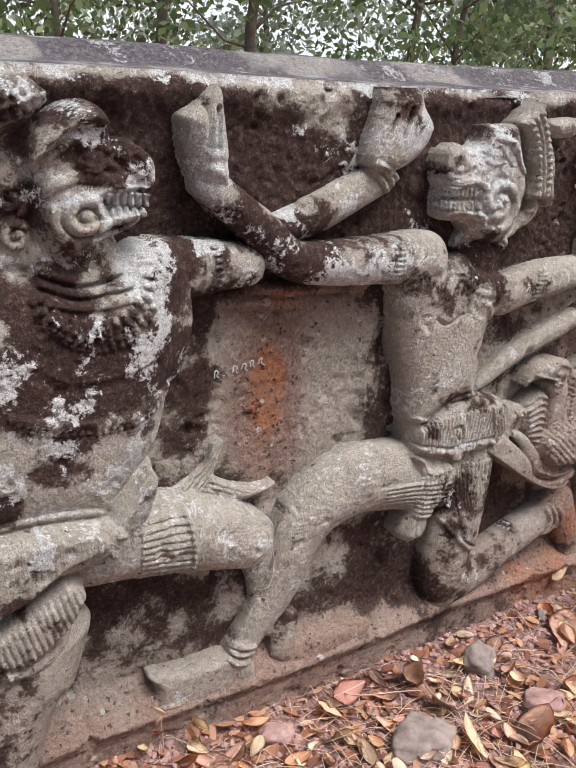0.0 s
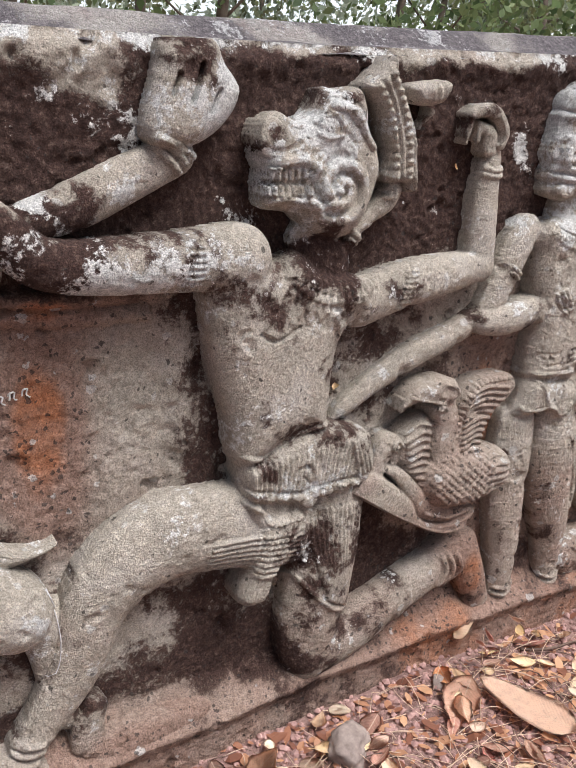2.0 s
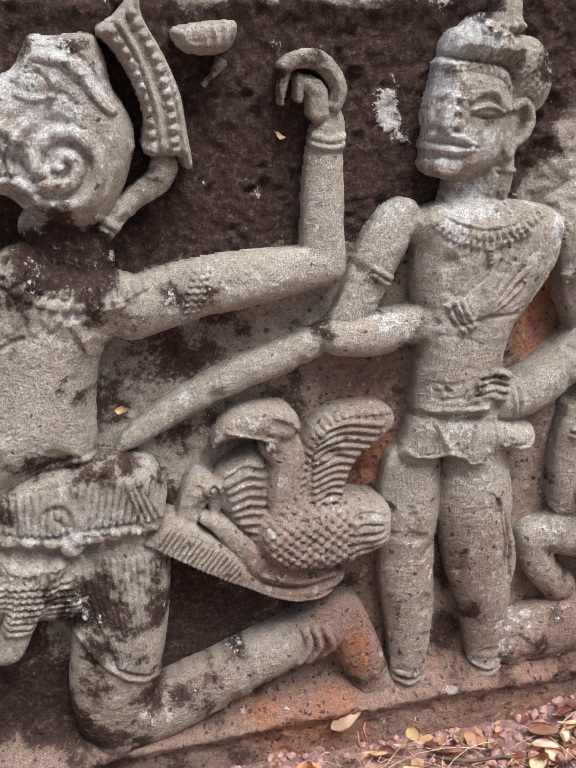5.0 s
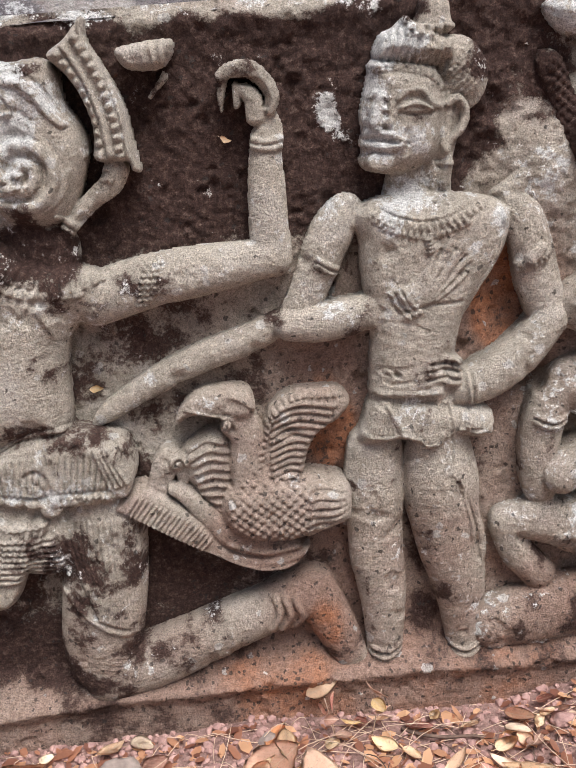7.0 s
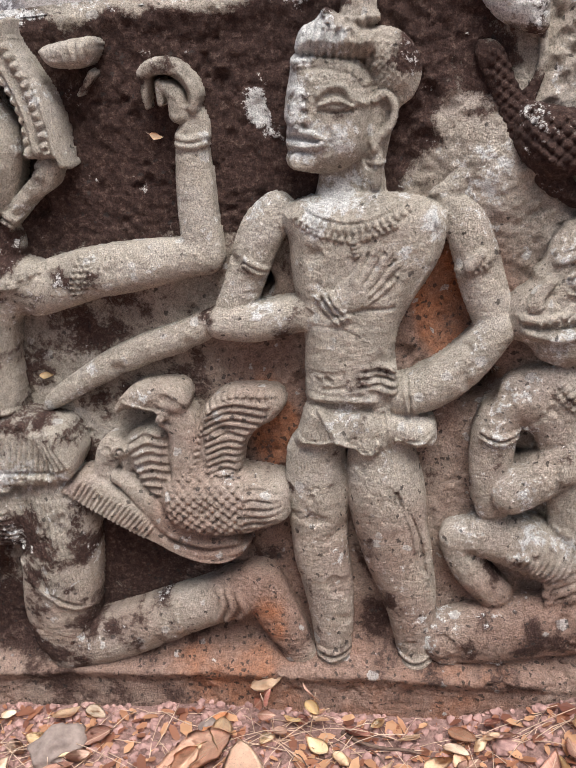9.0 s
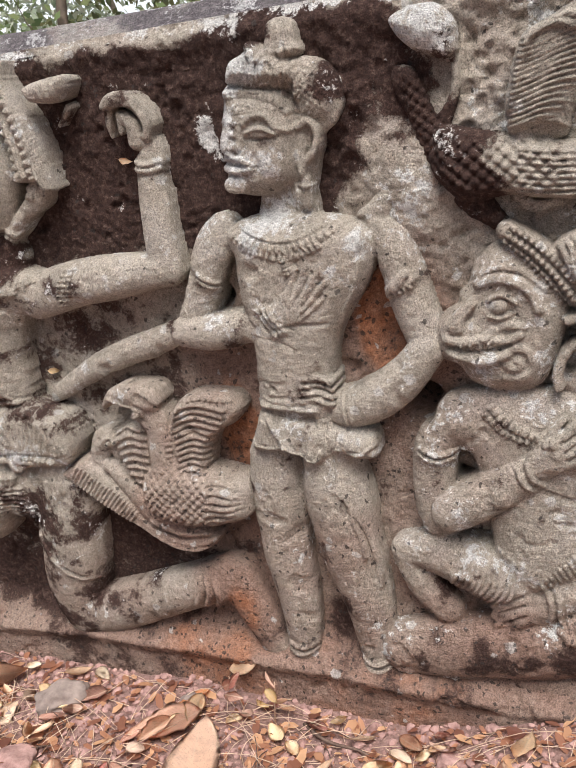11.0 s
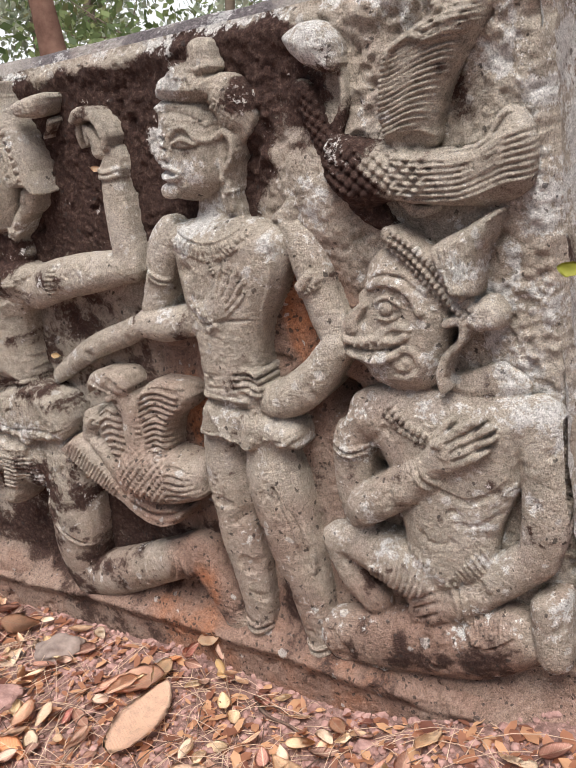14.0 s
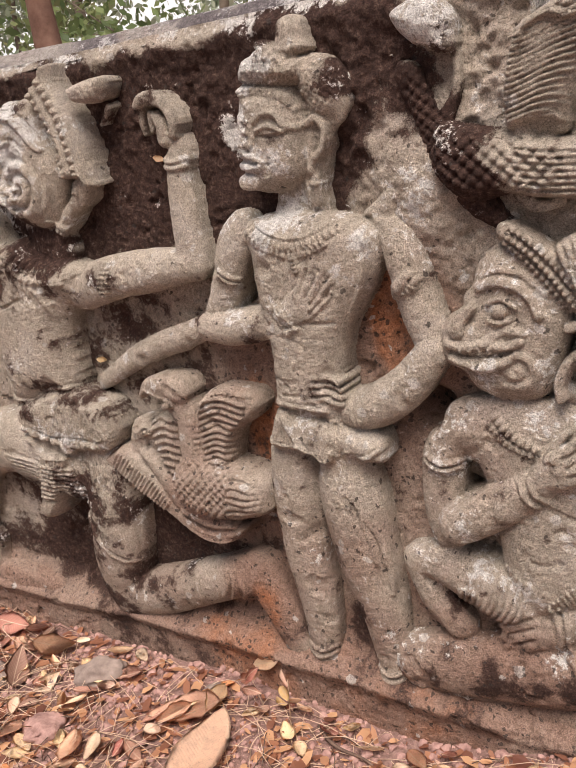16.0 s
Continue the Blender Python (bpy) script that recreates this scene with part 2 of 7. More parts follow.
class Carving:
    """Stone carved in relief: how far it stands out (towards -y) over a grid of x and z."""

    def __init__(self, x0, x1, z0, z1, step=0.003, floor=-0.03):
        self.x, self.z = np.arange(x0, x1, step), np.arange(z0, z1, step)
        self.X, self.Z = np.meshgrid(self.x, self.z, indexing="ij")
        self.H = np.full(self.X.shape, floor)
        self.step, self.floor = step, floor

    def window(self, P, pad):
        a = [max(int((P[:, k].min() - pad - g[0]) / self.step), 0) for k, g in ((0, self.x), (1, self.z))]
        b = [min(max(int((P[:, k].max() + pad - g[0]) / self.step) + 2, 0), len(g)) for k, g in ((0, self.x), (1, self.z))]
        return np.s_[a[0]:max(b[0], a[0]), a[1]:max(b[1], a[1])]

    def raise_to(self, w, V, inside, k=0.007):
        H = self.H[w]
        e = np.clip(0.5 + 0.5 * (V - H) / k, 0, 1)
        self.H[w] = np.where(inside, np.maximum(H * (1 - e) + V * e + k * e * (1 - e) * (H > self.floor + 0.02), H), H)

    def along(self, w, C):
        """Distance to a polyline, the length along it and the value of a third column there."""
        X, Z = self.X[w], self.Z[w]
        best, arc, val, run = np.full(X.shape, 9.0), np.zeros(X.shape), np.zeros(X.shape), 0.0
        for p, q in zip(C[:-1], C[1:]):
            d = q[:2] - p[:2]
            L = max(np.hypot(*d), 1e-6)
            t = np.clip(((X - p[0]) * d[0] + (Z - p[1]) * d[1]) / L ** 2, 0, 1)
            D = np.hypot(X - p[0] - t * d[0], Z - p[1] - t * d[1])
            near = D - (p[2] + t * (q[2] - p[2]) if len(p) > 2 else 0) < best
            best = np.where(near, D - (p[2] + t * (q[2] - p[2]) if len(p) > 2 else 0), best)
            arc = np.where(near, run + t * L, arc)
            if len(p) > 2:
                val = np.where(near, p[2] + t * (q[2] - p[2]), val)
            run += L
        return best, arc, val

    def limb(self, pts, h0=0.01, k=0.9):
        C = curve(pts, 5)
        w = self.window(C, C[:, 2].max() + 0.01)
        if self.X[w].size == 0:
            return
        D, _, r = self.along(w, C)
        u = np.clip((D + r) / np.maximum(r, 1e-4), 0, 1)
        self.raise_to(w, h0 + k * r * np.sqrt(1 - u * u), D < 0)

    def inside(self, w, C):
        X, Z = self.X[w], self.Z[w]
        odd = np.zeros(X.shape, bool)
        for p, q in zip(C, np.roll(C, -1, 0)):
            if p[1] != q[1]:
                odd ^= ((p[1] > Z) != (q[1] > Z)) & (X < (q[0] - p[0]) * (Z - p[1]) / (q[1] - p[1]) + p[0])
        return odd

    def poly(self, pts, depth=0.06, edge=0.04, h0=0.0):
        C = curve(pts, 4, True)
        w = self.window(C, 0.01)
        if self.X[w].size == 0:
            return
        odd = self.inside(w, C)
        D, _, _ = self.along(w, np.vstack([C, C[:1]]))
        u = np.clip(1 - D / edge, 0, 1)
        self.raise_to(w, h0 + depth * (0.35 + 0.65 * np.sqrt(1 - u * u)), odd)

    def stroke(self, pts, width, amount, bead=0):
        C = curve(pts, 6)
        w = self.window(C, width + 0.004)
        if self.X[w].size == 0:
            return
        D, arc, _ = self.along(w, C)
        u = np.clip(D / width, 0, 1)
        v = 1.5 * amount * np.sqrt(1 - u * u)
        if bead:
            v = v * (0.05 + 1.1 * np.abs(np.sin(np.pi * arc / bead)))
        self.H[w] = np.where(self.H[w] > self.floor + 0.01, self.H[w] + v, self.H[w])

    def hole(self, x, z, r):
        """A pit that goes through the carved mass."""
        d = np.hypot(self.X - x, (self.Z - z) * 1.15) * (0.8 + 0.5 * fbm(self.X, self.Z, 40, 91, 2))
        self.H = np.maximum(self.H - 0.13 * np.exp(-(d / r) ** 4), self.floor)

    def spiral(self, at, r0, r1, turns, width, amount, start=0):
        a = np.linspace(0, 1, int(14 * turns))
        self.stroke([(at[0] + (r0 + (r1 - r0) * t) * np.cos(start - 2 * np.pi * turns * t), at[1] + (r0 + (r1 - r0) * t) * np.sin(start - 2 * np.pi * turns * t)) for t in a], width, amount)

    def patch(self, pts):
        C = curve(pts, 4, True)
        w = self.window(C, 0.005)
        odd = self.inside(w, C)
        D, _, _ = self.along(w, np.vstack([C, C[:1]]))
        return w, odd * np.clip(D / 0.008, 0, 1)

    def ribs(self, pts, degrees, period, amount=0.003, wave=0):
        """Parallel folds; degrees: 0 for upright ones."""
        w, m = self.patch(pts)
        if m.size == 0:
            return
        X, Z, a = self.X[w], self.Z[w], radians(degrees)
        s = X * np.cos(a) + Z * np.sin(a)
        q = -X * np.sin(a) + Z * np.cos(a)
        s = s + 0.004 * (fbm(X, Z, 14, 70, 2) - 0.5) + wave * 0.005 * np.sin(q * 2 * np.pi / 0.09)
        v = np.sqrt(np.abs(np.sin(np.pi * s / period))) - 0.7
        self.H[w] += np.where(self.H[w] > self.floor + 0.01, m * amount * 2.0 * v, 0)

    def folds(self, first, last, n, width, amount, bead=0):
        """Ridges that pass evenly from one line to another."""
        k = 2 if len(first) < 3 else 5 * (len(first) - 1) + 1
        A, B = (np.array(p, float) if k == 2 else curve(p, 5) for p in (first, last))
        for t in np.linspace(0, 1, n):
            self.stroke(A + t * (B - A), width, amount, bead)

    def scales(self, pts, period, amount=0.004):
        """Overlapping rows of rounded scales."""
        w, m = self.patch(pts)
        if m.size == 0:
            return
        X, Z = self.X[w], self.Z[w]
        best = np.zeros(X.shape)
        for r in (0, 1):
            u = X / period + 0.5 * r
            v = Z / (period * 0.9) + 0.5 * r
            du, dv = u - np.round(u), v - np.round(v)
            best = np.maximum(best, np.sqrt(np.clip(1 - (du * du + dv * dv) / 0.3, 0, 1)) * (1 - 0.5 * dv))
        self.H[w] += np.where(self.H[w] > self.floor + 0.01, m * amount * (best - 0.5) * 2.2, 0)

    def wear(self, seed, amount=1.0):
        n = (fbm(self.X, self.Z, 16, seed, 4) - 0.5) * 0.0045 + (fbm(self.X, self.Z, 110, seed + 9, 3) - 0.5) * 0.0034
        chips = np.clip(fbm(self.X, self.Z, 26, seed + 20, 3) - 0.66, 0, 1) * -0.04
        self.H = np.where(self.H > self.floor + 0.004, self.H + amount * (n + chips), self.H)

    def stains_and_shading(self, black, lichen, warm, spots, seed, vary=(1.2, 1.1, 0.5)):
        """Stain layers, also used to paint some light and shade: even amounts of each, and spots (which layer, x, z,
        rx, rz, amount).
        """
        layers = [np.full(self.X.shape, v) if isinstance(v, (int, float)) else v for v in (black, lichen, warm)]
        for k, x, z, rx, rz, amount in spots:
            layers[k] = layers[k] + amount * np.exp(-(((self.X - x) / rx) ** 2 + ((self.Z - z) / rz) ** 2))
        for k in range(3):
            layers[k] = np.clip(layers[k] + vary[k] * (fbm(self.X, self.Z, (21, 26, 7)[k], seed + 7 * k, 4) - 0.5), 0, 1)
        self.stain = np.stack([*layers, np.ones(self.X.shape)], -1)

    def mesh(self, name, all_faces=False):
        n, m = self.X.shape
        live = self.H > self.floor + 0.001
        cell = np.ones((n - 1, m - 1), bool) if all_faces else live[:-1, :-1] | live[1:, :-1] | live[:-1, 1:] | live[1:, 1:]
        idx = np.arange(n * m).reshape(n, m)
        quads = np.stack([idx[:-1, :-1], idx[1:, :-1], idx[1:, 1:], idx[:-1, 1:]], -1)[cell]
        used, inv = np.unique(quads, return_inverse=True)
        X, Z = self.X, self.Z
        if not all_faces:          # the sculptor's undercut: the foot of each form is drawn in under its edge
            G = live.astype(float)
            r = int(0.009 / self.step)
            for axis in (0, 1, 0, 1):
                C = np.cumsum(np.pad(G, [(r + 1, r) if q == axis else (0, 0) for q in (0, 1)], mode="edge"), axis)
                G = (np.take(C, range(2 * r + 1, C.shape[axis]), axis) - np.take(C, range(0, C.shape[axis] - 2 * r - 1), axis)) / (2 * r + 1)
            gx, gz = np.gradient(G, self.step)
            size = np.maximum(np.hypot(gx, gz), 1e-6)
            pull = 0.007 * smooth(0.024, 0.002, self.H - bulge(X)) * np.clip(size / 25, 0, 1) / size
            X, Z = X + gx * pull, Z + gz * pull
        co = np.stack([X.ravel(), -self.H.ravel(), Z.ravel()], -1)[used]
        me = bpy.data.meshes.new(name)
        me.from_pydata(co, [], inv.reshape(-1, 4))
        layer = me.attributes.new("stain", "FLOAT_COLOR", "POINT")
        layer.data.foreach_set("color", self.stain.reshape(-1, 4)[used].astype(np.float32).ravel())
        return me


# ---- the carved slab ----
X0, X1, TOP, BEHIND = -0.55, 2.115, 1.078, 0.34
slab = tagged(new("carved_relief_slab"), "long weathered sandstone slab carved with figures in high relief", "stone relief")


def bulge(x):
    """The worn face stands further out towards the fanged figure."""
    return 0.03 * smooth(1.35, 0.55, x)


def rise(x):
    """The upper edge rises towards the fanged figure."""
    return 0.015 * smooth(1.15, 0.25, x)


def slab_front():
    c = Carving(X0, X1, -0.08, TOP, 0.003, -0.5)
    X, Z = c.X, c.Z
    H = 0.012 * (fbm(X, Z, 3.1, 301, 3) - 0.5)
    edge_z = 0.068 + 0.012 * (fbm(X, Z * 0, 5, 303, 3) - 0.5)
    H = H + 0.056 * np.clip((0.125 - Z) / (0.125 - edge_z), 0, 1) ** 1.5 - 0.012 * smooth(0.0, 0.03, edge_z - Z)          # plinth
    H = H + 0.009 * smooth(1.02, 1.06, Z + 0.03 * (fbm(X, Z, 9, 311, 3) - 0.5)) + 0.014 * smooth(0.75, 0.45, X) * smooth(0.99, 1.05, Z)
    H = H + 0.016 * smooth(1.95, 2.06, X + 0.03 * (fbm(X, Z, 7, 317, 3) - 0.5)) * smooth(0.5, 0.62, Z)      # plain border
    H = H - 0.012 * smooth(0.56, 0.58, X) * smooth(0.88, 0.85, X) * smooth(0.755, 0.74, Z) * smooth(0.33, 0.38, Z)
    for hx, hz, hr in ((1.773, 0.536, 0.022), (1.812, 0.409, 0.02), (1.475, 0.70, 0.014)):
        H = H - 0.11 * np.exp(-((X - hx) / hr) ** 2 - ((Z - hz) / hr) ** 2)
    H = H + 0.03 * np.exp(-((X - 1.79) / 0.07) ** 2 - ((Z - 0.83) / 0.09) ** 2)
    H = H - 0.025 * np.exp(-((X - 1.735) / 0.035) ** 2 - ((Z - 0.66) / 0.06) ** 2)
    c.H = H
    for z, a in ((0.768, 0.014), (0.738, 0.010)):
        c.stroke([(0.62, z + 0.01), (0.72, z), (0.83, z - 0.004)], 0.012, a)
    edge = smooth(0.03 + 0.04 * np.clip(fbm(X, Z, 11, 319, 3) - 0.5, 0, 1), 0.0, TOP - Z)
    c.H = c.H - 0.014 * edge * edge - 0.03 * smooth(0.018, 0.0, X1 - X) ** 2
    c.wear(330, 1.5)
    c.H = c.H + (fbm(X, Z, 55, 371, 3) - 0.4) * 0.03 * np.exp(-((X - 1.70) / 0.05) ** 2 - ((Z - 0.95) / 0.09) ** 2)
    rough = smooth(0.45, 0.7, Z + 0.25 * (fbm(X, Z, 4, 350, 3) - 0.5))
    c.H = c.H + (fbm(X, Z, 75, 341, 3) - 0.5) * 0.009 * (0.35 + 0.65 * rough) + (fbm(X, Z, 105, 343, 2) - 0.5) * 0.011 * smooth(1.72, 1.9, X) * smooth(0.2, 0.4, Z)
    dark = 0.98 * smooth(0.66, 0.86, Z) * smooth(1.9, 1.72, X + 0.2 * (fbm(X, Z, 6, 361, 3) - 0.5)) * smooth(1.095, 1.035, Z + 0.06 * (fbm(X, Z, 10, 365, 3) - 0.5))
    # lower crust, with the shade between limbs and under thighs painted in
    dark = np.maximum(dark, 0.56 * smooth(0.62, 0.42, Z) * smooth(0.08, 0.16, Z) * smooth(1.42, 1.25, X))
    # includes a darker strip of wall beside the striding torso
    mid_dark = 0.41 - 0.11 * smooth(1.22, 1.34, X) - 0.1 * smooth(0.92, 0.84, X) + 0.10 * smooth(0.95, 1.05, X) * smooth(1.5, 1.4, X) * smooth(0.75, 0.6, Z) + 0.24 * smooth(0.2, 0.3, Z) * np.exp(-((X - 0.9) / 0.05) ** 2)
    dark = np.maximum(dark, mid_dark - 0.24 * smooth(1.75, 1.9, X) - 0.1 * smooth(0.13, 0.1, Z) * smooth(1.75, 1.55, X) + 0.03 * smooth(0.075, 0.05, Z))
    warm = 0.2 + 0.36 * smooth(0.2, 0.08, Z) + 0.32 * smooth(1.16, 1.32, X) * smooth(1.9, 1.8, X) * smooth(0.78, 0.62, Z)
    pale = 0.2 + 0.35 * smooth(1.045, 1.075, Z) + 0.22 * smooth(1.8, 1.95, X) - 0.2 * smooth(0.2, 0.1, Z)
    spots = [(2, 0.68, 0.60, 0.06, 0.16, 0.9), (0, 0.72, 0.58, 0.12, 0.16, -0.45), (0, 0.54, 0.6, 0.06, 0.16, 0.4), (2, 1.47, 0.50, 0.05, 0.1, 0.7), (2, 1.735, 0.66, 0.06, 0.1, 1.1), (2, 1.5, 0.2, 0.04, 0.1, 0.25),
             # the two black spots at x 1.605 paint shade between the standing legs
             (1, 0.75, 1.03, 0.13, 0.05, 0.2), (0, 0.75, 1.035, 0.12, 0.04, -0.6), (1, 0.82, 0.96, 0.04, 0.04, 0.4), (1, 0.98, 0.82, 0.05, 0.03, 0.6), (1, 1.5, 0.93, 0.02, 0.05, 0.6), (1, 1.78, 0.83, 0.1, 0.12, 0.22), (2, 0.70, 0.76, 0.12, 0.03, 0.55), (0, 1.605, 0.25, 0.025, 0.18, 0.35), (0, 1.605, 0.5, 0.02, 0.1, 0.2), (0, 1.78, 0.83, 0.09, 0.1, -0.9),
             # the first two black spots paint shade under the thighs and the bird
             (0, 1.2, 0.25, 0.1, 0.1, 0.3), (0, 0.95, 0.15, 0.12, 0.06, 0.35), (1, 2.05, 0.6, 0.08, 0.6, 0.18), (0, 2.0, 0.95, 0.05, 0.1, 0.45), (1, 2.02, 0.09, 0.2, 0.12, -0.6), (2, 2.02, 0.1, 0.2, 0.1, 0.08), (0, 1.9, 0.07, 0.3, 0.05, 0.2)]
    c.H = c.H + bulge(X)
    c.Z = Z + rise(X) * smooth(0.95, TOP, Z)
    c.stains_and_shading(dark, pale, warm, spots, 400, (0.75, 0.9, 0.5))
    link_mesh("slab_face", c.mesh("slab_face", True), STONE, slab, "dark crusted background with a pinkish plinth")
    return c


def sheet_part(name, origin, du, dv, nu, nv, lift, stain, label, vary=1.2, mat=STONE):
    """A rough face of the slab, spanned by two edges."""
    u, v = np.meshgrid(np.linspace(0, 1, nu), np.linspace(0, 1, nv), indexing="ij")
    o, a, b = (np.array(p, float) for p in (origin, du, dv))
    co = o + u[..., None] * a + v[..., None] * b
    if name == "slab_top":
        co[..., 1] -= bulge(co[..., 0]) * (1 - v)
        co[..., 2] += rise(co[..., 0])
    nrm = np.cross(a, b)
    s, q = u * np.linalg.norm(a), v * np.linalg.norm(b)
    co = co + lift(s, q)[..., None] * nrm / np.linalg.norm(nrm)
    idx = np.arange(nu * nv).reshape(nu, nv)
    quads = np.stack([idx[:-1, :-1], idx[1:, :-1], idx[1:, 1:], idx[:-1, 1:]], -1).reshape(-1, 4)
    me = bpy.data.meshes.new(name)
    me.from_pydata(co.reshape(-1, 3), [], quads)
    layer = me.attributes.new("stain", "FLOAT_COLOR", "POINT")
    layers = [np.clip(stain[k] + vary * (fbm(s, q, 14, 500 + 9 * k, 4) - 0.5), 0, 1) for k in range(3)]
    layer.data.foreach_set("color", np.stack([*layers, np.ones_like(s)], -1).astype(np.float32).ravel())
    return link_mesh(name, me, mat, slab, label)


def slab_rest():
    def top_lift(s, q):
        ridge = 0.03 * smooth(0.20, 0.25, q + 0.03 * (fbm(s, q, 5, 610, 3) - 0.5)) * smooth(0.37, 0.33, q)
        return ridge + 0.008 * (fbm(s, q, 8, 620, 4) - 0.5) - 0.006 * smooth(0.02, 0.0, q)

    def side_lift(s, q):
        return 0.014 * (fbm(s, q, 9, 630, 4) - 0.5) + 0.006 * (fbm(s, q, 40, 640, 3) - 0.5)

    W = X1 - X0
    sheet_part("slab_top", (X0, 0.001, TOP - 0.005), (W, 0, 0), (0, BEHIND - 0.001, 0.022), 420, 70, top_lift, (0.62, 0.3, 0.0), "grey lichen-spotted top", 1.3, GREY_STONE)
    sheet_part("slab_end", (X1 - 0.008, -0.006, -0.08), (0, BEHIND + 0.006, 0), (0, 0, TOP + 0.09), 80, 220, side_lift, (0.2, 0.75, 0.2), "pale pitted end of the slab")
    sheet_part("slab_back", (X1, BEHIND, -0.08), (-W, 0, 0), (0, 0, TOP + 0.1), 60, 30, side_lift, (0.5, 0.4, 0.2), "rough back of the slab")
    sheet_part("slab_end", (X0, BEHIND, -0.08), (0, -BEHIND - 0.03, 0), (0, 0, TOP + 0.1), 30, 40, side_lift, (0.5, 0.4, 0.2), "rough dark end of the slab")


SURFACES = [slab_front()]
slab_rest()


def stands_out(x, z):
    """How far the carved stone stands out at x, z."""
    return max(float(c.H[int(np.clip((x - c.x[0]) / c.step, 0, len(c.x) - 1)), int(np.clip((z - c.z[0]) / c.step, 0, len(c.z) - 1))]) for c in SURFACES if c.x[0] <= x <= c.x[-1])


# ---- figures carved on the slab ----
def standing_figure(f):
    f.limb([(1.598, 0.848, 0.032), (1.596, 0.817, 0.039)], 0.0, 0.7)
    f.poly([(1.521, 0.799), (1.545, 0.817), (1.577, 0.819), (1.640, 0.819), (1.696, 0.811), (1.723, 0.799), (1.735, 0.777), (1.728, 0.739), (1.711, 0.707), (1.688, 0.675), (1.669, 0.642), (1.659, 0.600), (1.652, 0.543), (1.644, 0.521), (1.541, 0.524), (1.532, 0.569), (1.536, 0.619), (1.533, 0.662), (1.527, 0.710), (1.526, 0.757)], 0.06, 0.037, 0.0)
    f.limb([(1.536, 0.446, 0.044), (1.532, 0.382, 0.048), (1.532, 0.323, 0.045), (1.532, 0.272, 0.044), (1.538, 0.219, 0.041), (1.540, 0.164, 0.036), (1.538, 0.098, 0.031), (1.537, 0.064, 0.032)], 0.012, 0.85)
    f.limb([(1.632, 0.445, 0.050), (1.635, 0.389, 0.059), (1.639, 0.332, 0.056), (1.648, 0.272, 0.052), (1.659, 0.220, 0.046), (1.666, 0.158, 0.038), (1.668, 0.092, 0.031), (1.668, 0.062, 0.032)], 0.012, 0.85)
    f.limb([(1.528, 0.054, 0.026), (1.542, 0.042, 0.022), (1.559, 0.039, 0.016)], 0.012, 0.7)
    f.limb([(1.677, 0.050, 0.026), (1.659, 0.038, 0.022), (1.640, 0.036, 0.016)], 0.012, 0.7)
    f.poly([(1.536, 0.537), (1.583, 0.531), (1.644, 0.521), (1.705, 0.504), (1.712, 0.481), (1.709, 0.463), (1.683, 0.458), (1.657, 0.464), (1.627, 0.445), (1.606, 0.447), (1.589, 0.461), (1.571, 0.465), (1.543, 0.464), (1.510, 0.469), (1.519, 0.501)], 0.06, 0.024, 0.0)
    f.folds([(1.552, 0.532), (1.575, 0.477)], [(1.609, 0.531), (1.593, 0.474)], 9, 0.0029, 0.0022)
    f.folds([(1.545, 0.535), (1.518, 0.488)], [(1.555, 0.529), (1.576, 0.485)], 9, 0.0029, 0.002)
    f.folds([(1.631, 0.497), (1.608, 0.468)], [(1.650, 0.478), (1.622, 0.461)], 5, 0.0029, 0.0015)
    f.folds([(1.662, 0.510), (1.656, 0.483)], [(1.705, 0.509), (1.708, 0.484)], 9, 0.0029, 0.0018)
    f.stroke([(1.516, 0.485), (1.548, 0.479), (1.576, 0.482), (1.592, 0.474)], 0.0040, 0.0034)
    f.stroke([(1.597, 0.472), (1.610, 0.460), (1.626, 0.464), (1.631, 0.478)], 0.0040, 0.0034)
    f.stroke([(1.656, 0.482), (1.684, 0.475), (1.709, 0.487)], 0.0040, 0.0034)
    f.stroke([(1.541, 0.547), (1.580, 0.543), (1.627, 0.540)], 0.0048, 0.00255)
    f.stroke([(1.538, 0.539), (1.579, 0.534), (1.619, 0.531)], 0.0037, -0.0022)
    f.limb([(1.634, 0.537, 0.011), (1.639, 0.500, 0.014), (1.642, 0.454, 0.013), (1.647, 0.412, 0.009)], 0.045, 0.6)
    f.stroke([(1.640, 0.519), (1.644, 0.482), (1.645, 0.436)], 0.0028, -0.0022)
    f.limb([(1.650, 0.396, 0.009), (1.664, 0.364, 0.012), (1.679, 0.323, 0.014), (1.688, 0.281, 0.013), (1.690, 0.247, 0.007)], 0.038, 0.55)
    f.stroke([(1.652, 0.397), (1.669, 0.357), (1.683, 0.309), (1.687, 0.259)], 0.0037, -0.0033)
    f.stroke([(1.660, 0.382), (1.673, 0.337), (1.677, 0.300)], 0.0032, 0.0034)
    f.limb([(1.512, 0.803, 0.025), (1.493, 0.779, 0.031), (1.473, 0.740, 0.030), (1.452, 0.693, 0.027), (1.429, 0.656, 0.025)], 0.018, 0.85)
    f.limb([(1.424, 0.653, 0.023), (1.466, 0.652, 0.027), (1.514, 0.659, 0.027), (1.555, 0.667, 0.024), (1.588, 0.678, 0.019)], 0.032, 0.9)
    f.limb([(1.733, 0.795, 0.018), (1.753, 0.779, 0.028), (1.767, 0.737, 0.031), (1.777, 0.691, 0.032), (1.791, 0.643, 0.030)], 0.016, 0.85)
